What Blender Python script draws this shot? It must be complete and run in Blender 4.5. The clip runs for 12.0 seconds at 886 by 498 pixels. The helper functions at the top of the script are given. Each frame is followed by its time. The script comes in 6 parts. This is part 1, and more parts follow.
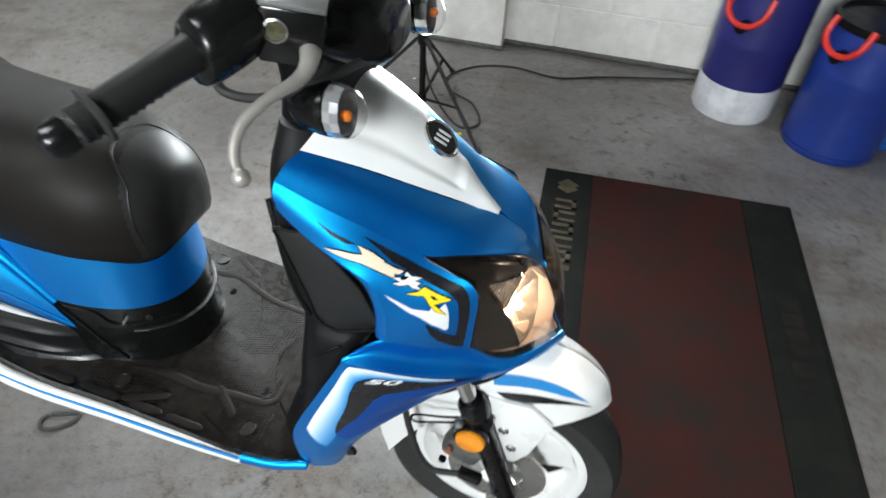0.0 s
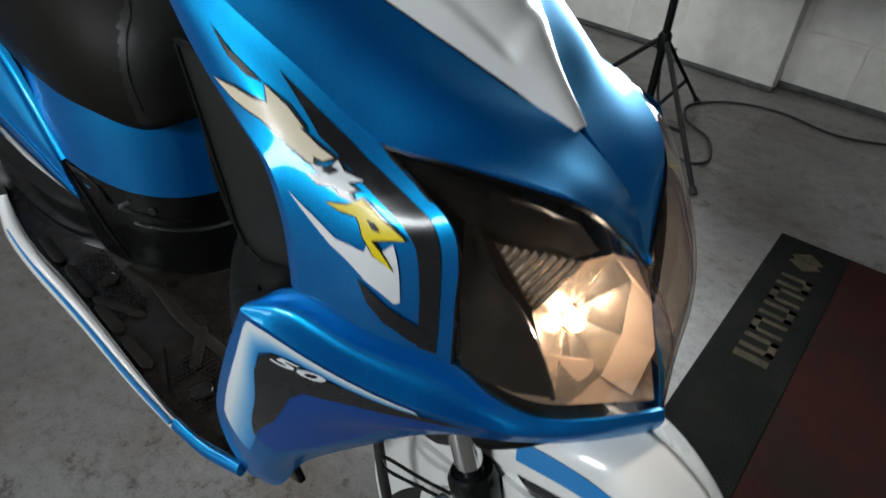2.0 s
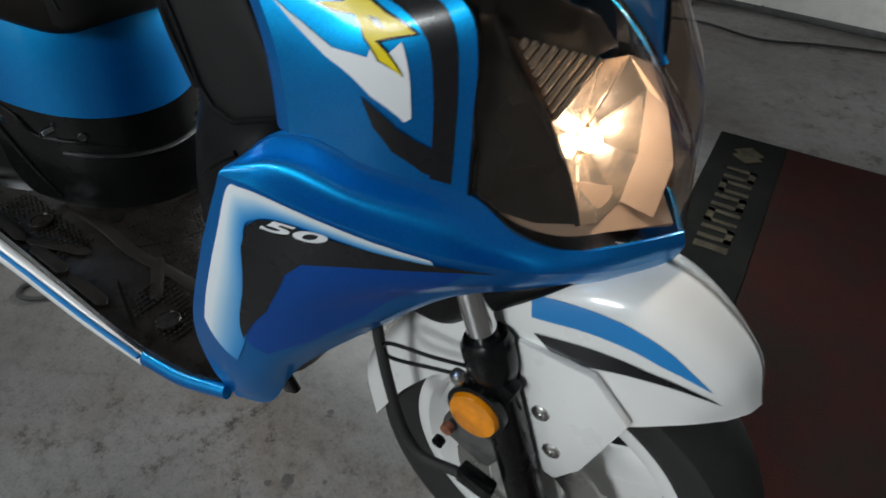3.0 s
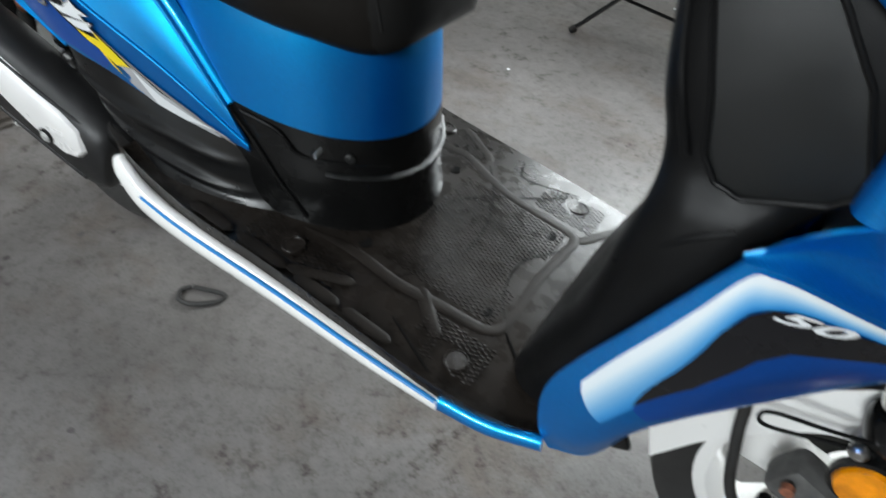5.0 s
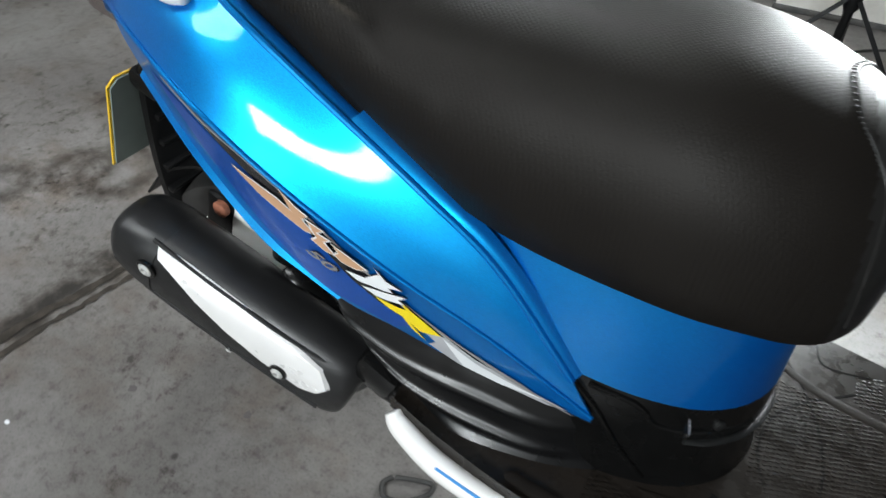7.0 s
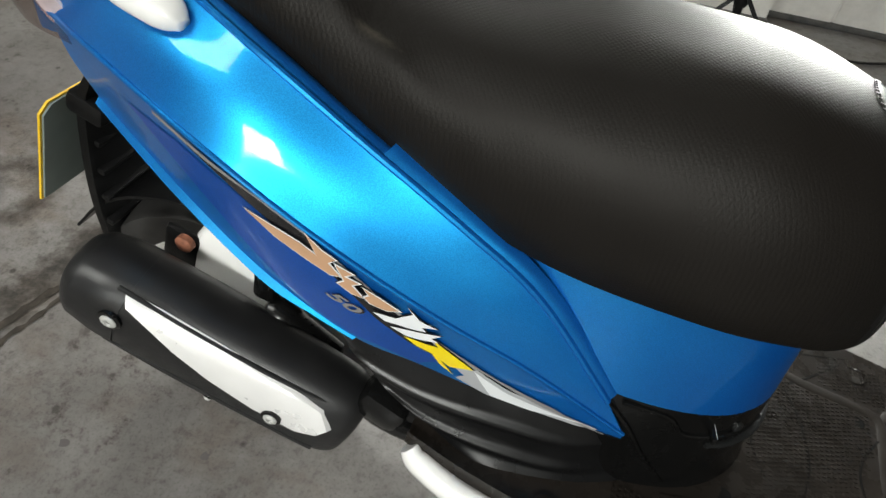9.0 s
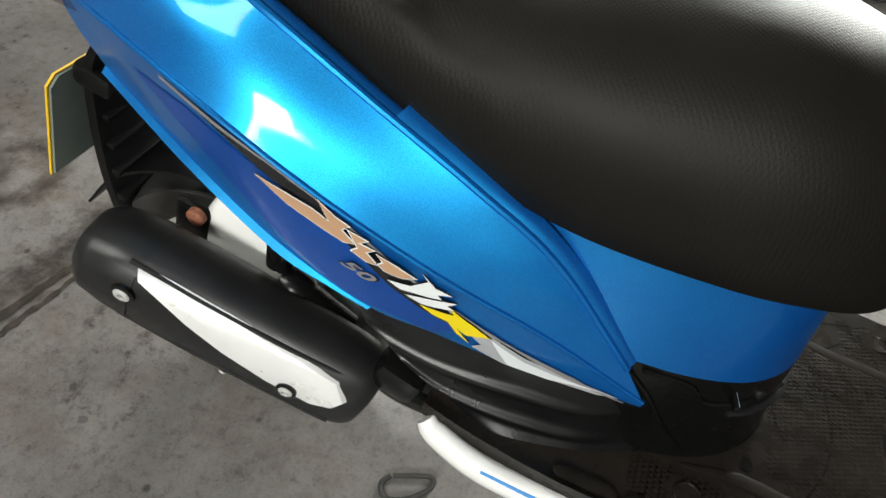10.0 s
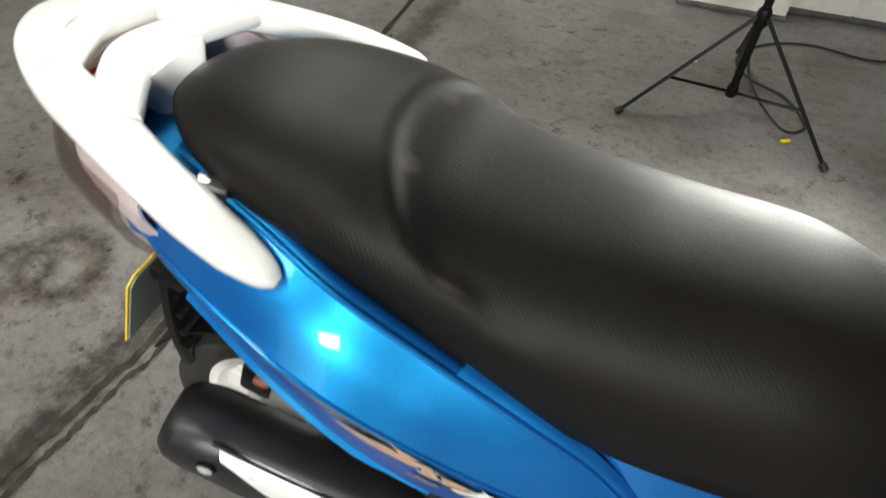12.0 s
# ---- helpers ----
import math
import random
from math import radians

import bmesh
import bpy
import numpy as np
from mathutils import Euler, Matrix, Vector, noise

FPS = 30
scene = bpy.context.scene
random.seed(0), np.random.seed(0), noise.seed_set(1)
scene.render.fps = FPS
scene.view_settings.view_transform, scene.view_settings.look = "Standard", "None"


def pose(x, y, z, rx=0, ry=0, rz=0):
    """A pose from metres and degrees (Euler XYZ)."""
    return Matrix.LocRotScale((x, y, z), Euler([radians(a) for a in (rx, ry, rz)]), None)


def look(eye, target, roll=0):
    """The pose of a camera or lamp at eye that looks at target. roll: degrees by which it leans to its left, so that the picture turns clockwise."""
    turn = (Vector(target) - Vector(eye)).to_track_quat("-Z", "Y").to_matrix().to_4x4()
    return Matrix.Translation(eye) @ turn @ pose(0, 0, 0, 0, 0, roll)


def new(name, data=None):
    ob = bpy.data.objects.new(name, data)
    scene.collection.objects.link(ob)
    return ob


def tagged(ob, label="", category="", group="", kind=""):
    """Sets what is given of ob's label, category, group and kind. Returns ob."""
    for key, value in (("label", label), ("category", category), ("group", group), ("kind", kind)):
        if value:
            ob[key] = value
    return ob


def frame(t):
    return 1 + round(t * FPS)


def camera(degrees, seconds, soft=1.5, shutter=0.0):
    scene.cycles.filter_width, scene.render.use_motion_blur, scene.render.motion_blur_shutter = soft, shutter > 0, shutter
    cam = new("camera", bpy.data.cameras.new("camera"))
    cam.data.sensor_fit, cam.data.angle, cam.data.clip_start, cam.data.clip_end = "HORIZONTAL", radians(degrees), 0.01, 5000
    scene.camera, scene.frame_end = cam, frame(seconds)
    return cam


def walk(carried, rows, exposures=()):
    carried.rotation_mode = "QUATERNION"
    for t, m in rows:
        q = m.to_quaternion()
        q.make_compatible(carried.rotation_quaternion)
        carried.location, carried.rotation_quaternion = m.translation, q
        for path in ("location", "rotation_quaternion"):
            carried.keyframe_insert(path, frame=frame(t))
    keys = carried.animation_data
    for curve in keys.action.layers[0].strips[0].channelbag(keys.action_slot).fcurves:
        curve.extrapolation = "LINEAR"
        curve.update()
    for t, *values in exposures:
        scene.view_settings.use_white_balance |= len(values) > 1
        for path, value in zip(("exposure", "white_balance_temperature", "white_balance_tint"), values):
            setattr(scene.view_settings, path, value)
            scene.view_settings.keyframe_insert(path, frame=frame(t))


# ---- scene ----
cam = camera(70.2, 12.0, shutter=0.5)
PATH = [
    (0, (0.487, -0.67, 1.376), (0.129, 0.738, 0.001), 3.0),
    (0.5, (0.524, -0.485, 1.294), (0.024, 0.855, -0.105), 7.1),
    (1, (0.572, -0.397, 1.213), (-0.293, 0.797, -0.138), 0.6),
    (1.5, (0.613, -0.363, 1.118), (-0.4, 0.746, -0.204), 2.6),
    (2, (0.595, -0.358, 1.023), (-0.432, 0.801, -0.243), 2.3),
    (2.5, (0.599, -0.38, 0.944), (-0.323, 0.835, -0.35), 0.3),
    (4.5, (0.309, -0.529, 0.898), (-0.349, 0.731, -0.508), 4.7),
    (5, (0.215, -0.55, 0.938), (-0.528, 0.659, -0.472), 3.8),
    (5.5, (0.125, -0.514, 1.022), (-0.683, 0.662, -0.38), -0.3),
    (6, (0.018, -0.503, 1.06), (-0.781, 0.668, -0.351), -1.7),
    (6.5, (-0.094, -0.507, 1.049), (-0.906, 0.678, -0.342), 0.2),
    (7, (-0.273, -0.506, 1.037), (-1.011, 0.715, -0.364), -0.6),
    (9, (-0.414, -0.519, 1.043), (-0.817, 0.832, -0.376), 5.6),
    (9.5, (-0.408, -0.52, 1.028), (-0.8, 0.806, -0.417), 4.1),
    (10, (-0.416, -0.521, 1.025), (-0.834, 0.778, -0.437), 4.0),
    (10.5, (-0.418, -0.524, 1.049), (-0.827, 0.797, -0.396), 5.2),
    (11, (-0.381, -0.537, 1.094), (-0.854, 0.778, -0.337), 3.8),
    (11.5, (-0.41, -0.518, 1.192), (-0.924, 0.767, -0.252), 1.3),
    (12, (-0.504, -0.426, 1.242), (-0.922, 0.821, -0.265), 1.2),
]
walk(cam, [(t, look(eye, target, roll)) for t, eye, target, roll in PATH], [(0, 0.3, 6500, 10), (0.5, 0.12, 6500, 10), (1, -0.1, 6500, 10), (1.5, -0.5, 6500, 10), (2.5, -0.85, 6500, 10), (4.5, -0.32, 6500, 10), (6.5, 0, 6500, 10), (9.5, -0.08, 7150, 10), (10.5, 0, 7150, 10), (11.5, 0.18, 7200, 10), (12, 0.08, 7200, 10)])

# ---- world, lights and exposure ----
world = bpy.data.worlds.new("world")
scene.world = world
world.use_nodes = True
sky = world.node_tree.nodes.new("ShaderNodeTexSky")
sky.sky_type, sky.sun_disc = "NISHITA", False
sky.sun_elevation, sky.sun_rotation = radians(35), radians(160)
world.node_tree.links.new(sky.outputs[0], world.node_tree.nodes["Background"].inputs[0])
world.node_tree.nodes["Background"].inputs[1].default_value = 0.1
scene.view_settings.exposure = 0.0


def area_lamp(name, m, sx, sy, watts, colour):
    data = bpy.data.lights.new(name, "AREA")
    data.shape, data.size, data.size_y, data.energy, data.color = "RECTANGLE", sx, sy, watts, colour
    ob = new(name, data)
    ob.matrix_world = m
    return ob


# daylight in the high window behind the camera
area_lamp("window_daylight", look((0.15, -4.32, 2.75), (0.0, 0, 0.6)), 1.25, 0.85, 222, (0.90, 0.97, 1.0))
# weak fill from an unseen door gap, added behind the camera
area_lamp("unseen_door_fill", look((-1.6, -4.32, 1.1), (-0.6, 0, 0.6)), 2.4, 2.0, 5, (0.92, 0.98, 1.0))
# unseen north light, added for the sheen on footboard and seat
area_lamp("unseen_north_fill", look((-1.65, 2.16, 2.75), (-0.4, 0, 0.4)), 1.0, 1.6, 78, (0.92, 0.98, 1.0))
# unseen rooflight behind the scooter, added to brighten the tail and west floor
area_lamp("unseen_roof_fill", pose(-2.7, -1.8, 4.16), 2.6, 1.0, 84, (0.92, 0.98, 1.0))
# the softbox on the stand
area_lamp("softbox_light", look((0.03, 1.185, 0.885), (-0.02, 0.35, 0.80)), 0.48, 0.42, 27, (0.90, 0.98, 1.0))


# ---- materials ----
def nodes_of(name):
    m = bpy.data.materials.new(name)
    m.use_nodes = True
    t = m.node_tree
    return m, t, t.nodes["Principled BSDF"]


def noise_node(t, scale, detail=4.0, rough=0.55, stretch=None):
    co = t.nodes.new("ShaderNodeTexCoord")
    n = t.nodes.new("ShaderNodeTexNoise")
    n.inputs["Scale"].default_value, n.inputs["Detail"].default_value, n.inputs["Roughness"].default_value = scale, detail, rough
    if stretch:
        mp = t.nodes.new("ShaderNodeMapping")
        mp.inputs["Scale"].default_value = stretch
        t.links.new(co.outputs["Object"], mp.inputs[0])
        t.links.new(mp.outputs[0], n.inputs["Vector"])
    else:
        t.links.new(co.outputs["Object"], n.inputs["Vector"])
    return n


def ramp_node(t, source, stops):
    r = t.nodes.new("ShaderNodeValToRGB")
    while len(r.color_ramp.elements) < len(stops):
        r.color_ramp.elements.new(0.5)
    for e, (p, c) in zip(r.color_ramp.elements, stops):
        e.position, e.color = p, (*c, 1) if len(c) == 3 else c
    t.links.new(source, r.inputs[0])
    return r


def bump_node(t, height, strength, distance, b):
    n = t.nodes.new("ShaderNodeBump")
    n.inputs["Strength"].default_value, n.inputs["Distance"].default_value = strength, distance
    t.links.new(height, n.inputs["Height"])
    t.links.new(n.outputs[0], b.inputs["Normal"])
    return n


def material(name, colour, rough=0.5, metal=0.0, coat=0.0, vary=0.12, scale=8.0, grain=0.0, grain_scale=400.0, rough_vary=0.08, emit=None, spec=0.5):
    """A surface with colour drift and a worn gloss at a large scale, and a fine grain."""
    m, t, b = nodes_of(name)
    lo, hi = [c * (1 - vary) for c in colour], [min(1, c * (1 + vary)) for c in colour]
    n = noise_node(t, scale)
    r = ramp_node(t, n.outputs[0], [(0.3, lo), (0.7, hi)])
    t.links.new(r.outputs[0], b.inputs["Base Color"])
    g = ramp_node(t, noise_node(t, scale * 3.1, 6).outputs[0], [(0.3, [max(0, rough - rough_vary)] * 3), (0.7, [min(1, rough + rough_vary)] * 3)])
    t.links.new(g.outputs[0], b.inputs["Roughness"])
    b.inputs["Metallic"].default_value = metal
    b.inputs["Coat Weight"].default_value, b.inputs["Coat Roughness"].default_value = coat, 0.04
    b.inputs["Specular IOR Level"].default_value = spec
    if grain:
        bump_node(t, noise_node(t, grain_scale, 2).outputs[0], grain, 0.001, b)
    if emit:
        b.inputs["Emission Color"].default_value, b.inputs["Emission Strength"].default_value = (*emit[0], 1), emit[1]
    return m


def paint(name, colour, flake=0.0, rough=0.3, coat=0.85, under=None):
    """Lacquered paint: metallic flake under a clear coat, with faint orange peel and dust."""
    m, t, b = nodes_of(name)
    v = noise_node(t, 900, 1)
    r = ramp_node(t, v.outputs[0], [(0.35, [c * (1 - 0.15 * flake) for c in colour]), (0.65, [min(1, c * (1 + 0.15 * flake)) for c in colour])])
    t.links.new(r.outputs[0], b.inputs["Base Color"])
    b.inputs["Metallic"].default_value = flake
    g = ramp_node(t, noise_node(t, 14, 6).outputs[0], [(0.3, [rough - 0.05] * 3), (0.75, [rough + 0.08] * 3)])
    t.links.new(g.outputs[0], b.inputs["Roughness"])
    b.inputs["Coat Weight"].default_value = coat
    cr = ramp_node(t, noise_node(t, 6, 7).outputs[0], [(0.4, [0.05] * 3), (0.8, [0.12] * 3)])
    t.links.new(cr.outputs[0], b.inputs["Coat Roughness"])
    if under:  # pigment that shows between the flakes
        deep, mix = t.nodes.new("ShaderNodeBsdfPrincipled"), t.nodes.new("ShaderNodeMixShader")
        deep.inputs["Base Color"].default_value = (*under, 1)
        deep.inputs["Roughness"].default_value, deep.inputs["Specular IOR Level"].default_value = 0.5, 0.1
        deep.inputs["Coat Weight"].default_value = coat
        t.links.new(cr.outputs[0], deep.inputs["Coat Roughness"])
        mix.inputs[0].default_value = 0.42
        t.links.new(b.outputs[0], mix.inputs[1])
        t.links.new(deep.outputs[0], mix.inputs[2])
        out = next(n for n in t.nodes if n.type == "OUTPUT_MATERIAL")
        t.links.new(mix.outputs[0], out.inputs[0])
    return m


def clear(name, colour, rough=0.02, alpha_mix=0.9):
    """Thin clear plastic: a coloured see-through sheet under a gloss."""
    m = bpy.data.materials.new(name)
    m.use_nodes = True
    t = m.node_tree
    t.nodes.clear()
    out = t.nodes.new("ShaderNodeOutputMaterial")
    tr, gl, mix = t.nodes.new("ShaderNodeBsdfTransparent"), t.nodes.new("ShaderNodeBsdfGlossy"), t.nodes.new("ShaderNodeMixShader")
    lw = t.nodes.new("ShaderNodeLayerWeight")
    lw.inputs[0].default_value = 0.5
    fr = ramp_node(t, lw.outputs["Facing"], [(0.0, (0.035,) * 3), (0.5, (0.06,) * 3), (0.8, (0.25,) * 3), (1.0, (0.85,) * 3)])
    tr.inputs[0].default_value = (*colour, 1)
    gl.inputs["Roughness"].default_value = rough
    t.links.new(fr.outputs[0], mix.inputs[0])
    t.links.new(tr.outputs[0], mix.inputs[1])
    t.links.new(gl.outputs[0], mix.inputs[2])
    t.links.new(mix.outputs[0], out.inputs[0])
    return m


BLUE = paint("blue_flake_paint", (0.002, 0.36, 0.70), 1.0, 0.41, 0.45, (0.0, 0.080, 0.42))
# printed film on the wing; on the tail flank it stands in for shade
ROYAL = paint("royal_film_and_shade", (0.0, 0.115, 0.58), 0.7, 0.40, 0.15)
WHITE = paint("white_paint", (0.82, 0.81, 0.79), 0.0, 0.3)
GLOSS = material("black_gloss_plastic", (0.0045, 0.0045, 0.0045), 0.24, coat=0.10, spec=0.28, vary=0.3)
BLACK = material("black_moulded_plastic", (0.0045, 0.0045, 0.0047), 0.40, spec=0.18, vary=0.25, grain=0.25, grain_scale=900)
FLANKB = material("semi_gloss_black_panel", (0.0055, 0.0055, 0.0058), 0.33, spec=0.34, vary=0.25, grain=0.1, grain_scale=900)
SATIN = material("satin_black_plastic", (0.009, 0.0095, 0.0095), 0.38, vary=0.2, grain=0.35, grain_scale=1400)
MUFF = material("black_heat_shield", (0.009, 0.009, 0.0095), 0.42, vary=0.2, grain=0.2, grain_scale=700)
FOOT = material("worn_footboard_plastic", (0.0130, 0.0106, 0.0089), 0.28, spec=0.18, vary=0.3, scale=14, grain=0.12, grain_scale=500)
RIBM = material("scuffed_rib_plastic", (0.0140, 0.0115, 0.0097), 0.46, spec=0.10, vary=0.3, scale=30, grain=0.15, grain_scale=500)
# near-black tone that stands in for shade inside the footboard grooves
GROOVESHADE = material("groove_shade", (0.0022, 0.0019, 0.0017), 0.75, spec=0.05, vary=0.3, scale=60)
RUBBER = material("tyre_rubber", (0.022, 0.021, 0.02), 0.7, vary=0.3, grain=0.4, grain_scale=300)
STEEL = material("brushed_steel", (0.55, 0.54, 0.52), 0.3, metal=1.0, vary=0.15)
CHROME = material("bright_chrome", (0.8, 0.8, 0.8), 0.08, metal=1.0, vary=0.05)
SILVER = material("silver_plate", (0.86, 0.85, 0.84), 0.33, metal=0.25, vary=0.06, grain=0.15, grain_scale=1500)
ALLOY = material("cast_alloy", (0.62, 0.62, 0.6), 0.45, metal=0.4, vary=0.15)
AMBER = material("amber_reflector", (0.80, 0.25, 0.0), 0.15, coat=0.8, vary=0.35, scale=45)
ORANGE = material("orange_bulb", (0.85, 0.2, 0.02), 0.3, vary=0.1)
RED = material("red_plastic", (0.62, 0.03, 0.02), 0.35, vary=0.12)
YELLOW = material("yellow_film", (0.85, 0.66, 0.01), 0.38, coat=0.12, vary=0.03)
TAN = material("tan_film", (0.55, 0.32, 0.19), 0.38, coat=0.12, vary=0.05)
CREAM = material("cream_film", (0.80, 0.70, 0.52), 0.38, coat=0.12, vary=0.03)
INK = material("black_film", (0.008, 0.008, 0.01), 0.25, coat=0.12, vary=0.1)
PALE = material("white_film", (0.80, 0.82, 0.84), 0.38, coat=0.12, vary=0.03)
GREYF = material("grey_film", (0.22, 0.22, 0.23), 0.38, coat=0.12, vary=0.05)
MIDB = material("sky_blue_film", (0.02, 0.22, 0.55), 0.38, coat=0.12, vary=0.05)
PLATEY = material("yellow_plate_edge", (0.82, 0.5, 0.02), 0.4)
PLATEB = material("plate_back", (0.22, 0.26, 0.24), 0.5, vary=0.15)
RUST = material("rusty_bolt", (0.25, 0.09, 0.05), 0.7, vary=0.4, scale=120, grain=0.6, grain_scale=300)
LENS = clear("clear_lens", (0.93, 0.93, 0.92))
LAMPLENS = clear("tinted_lamp_lens", (0.86, 0.80, 0.75))
SMOKE = clear("smoked_lens", (0.80, 0.74, 0.73))
REDLENS = clear("red_lens", (0.75, 0.05, 0.04))
BULB = material("lit_bulb", (1, 0.9, 0.75), 0.3, vary=0.0, emit=((1.0, 0.84, 0.60), 16))
# near-black tone for the shade of screw holes that are not cut
HOLESHADE = material("recess_shade", (0.002, 0.002, 0.002), 0.9, spec=0.1, vary=0.3)
GREYLID = material("scuffed_grey_plastic", (0.09, 0.088, 0.085), 0.5, vary=0.3, scale=60)
OILGLASS = material("oily_sight_glass", (0.06, 0.06, 0.03), 0.12, coat=0.6, vary=0.4, scale=120)
BRIGHT = material("lamp_silver_and_sparkle", (0.60, 0.60, 0.62), 0.18, metal=0.7, coat=0.6, vary=0.06)
LEVER = material("dull_lever_alloy", (0.40, 0.375, 0.34), 0.42, metal=0.5, vary=0.12, scale=40)
GREEN = material("green_plastic", (0.03, 0.35, 0.08), 0.4)


def seat_vinyl():
    m, t, b = nodes_of("ribbed_black_vinyl")
    n = noise_node(t, 5, 5)
    r = ramp_node(t, n.outputs[0], [(0.3, (0.0052, 0.0043, 0.0037)), (0.7, (0.0086, 0.0073, 0.0063))])
    # pale patches where the passenger seat rises: scuffs, and crease highlights put into the colour
    co = t.nodes.new("ShaderNodeTexCoord")
    worn = None
    for x, y, r1, r2 in ((-0.668, -0.055, 0.026, 0.034), (-0.605, -0.132, 0.050, 0.012), (-0.668, 0.055, 0.026, 0.034), (-0.605, 0.132, 0.050, 0.012)):
        p = t.nodes.new("ShaderNodeMapping")
        p.vector_type = "TEXTURE"
        p.inputs["Location"].default_value, p.inputs["Scale"].default_value = (x, y, 0.84), (r1, r2, 0.2)
        t.links.new(co.outputs["Object"], p.inputs[0])
        d = t.nodes.new("ShaderNodeVectorMath")
        d.operation = "LENGTH"
        t.links.new(p.outputs[0], d.inputs[0])
        if worn is None:
            worn = d.outputs["Value"]
        else:
            q = t.nodes.new("ShaderNodeMath")
            q.operation = "MINIMUM"
            t.links.new(worn, q.inputs[0])
            t.links.new(d.outputs["Value"], q.inputs[1])
            worn = q.outputs[0]
    rag = t.nodes.new("ShaderNodeMath")
    rag.operation = "MULTIPLY_ADD"
    rag.inputs[1].default_value = 1.1
    t.links.new(noise_node(t, 45, 6, 0.7).outputs[0], rag.inputs[0])
    t.links.new(worn, rag.inputs[2])
    scuff_glint = ramp_node(t, rag.outputs[0], [(0.70, (0.55, 0.55, 0.55)), (1.60, (0, 0, 0))])
    mixc = t.nodes.new("ShaderNodeMix")
    mixc.data_type = "RGBA"
    t.links.new(scuff_glint.outputs[0], mixc.inputs[0])
    t.links.new(r.outputs[0], mixc.inputs[6])
    mixc.inputs[7].default_value = (0.050, 0.044, 0.034, 1)
    t.links.new(mixc.outputs[2], b.inputs["Base Color"])
    b.inputs["Specular Tint"].default_value = (1.0, 0.97, 0.93, 1)
    b.inputs["Specular IOR Level"].default_value = 0.16
    g = ramp_node(t, noise_node(t, 9, 6).outputs[0], [(0.3, [0.46] * 3), (0.75, [0.55] * 3)])
    t.links.new(g.outputs[0], b.inputs["Roughness"])
    # rows of small embossed dots
    mp = t.nodes.new("ShaderNodeMapping")
    mp.inputs["Rotation"].default_value, mp.inputs["Scale"].default_value = (0, 0, radians(40)), (1, 1, 0.02)
    dots = t.nodes.new("ShaderNodeTexVoronoi")
    dots.inputs["Scale"].default_value, dots.inputs["Randomness"].default_value = 300, 0.06
    t.links.new(co.outputs["Object"], mp.inputs[0])
    t.links.new(mp.outputs[0], dots.inputs["Vector"])
    mixn = t.nodes.new("ShaderNodeMath")
    mixn.operation = "MULTIPLY_ADD"
    mixn.inputs[1].default_value = -0.9
    t.links.new(dots.outputs["Distance"], mixn.inputs[0])
    t.links.new(noise_node(t, 700, 2).outputs[0], mixn.inputs[2])
    bump_node(t, mixn.outputs[0], 0.30, 0.0010, b)
    return m


VINYL = seat_vinyl()
PIPING = material("smooth_black_vinyl", (0.011, 0.0105, 0.010), 0.45, spec=0.3, vary=0.2, grain=0.15, grain_scale=800)


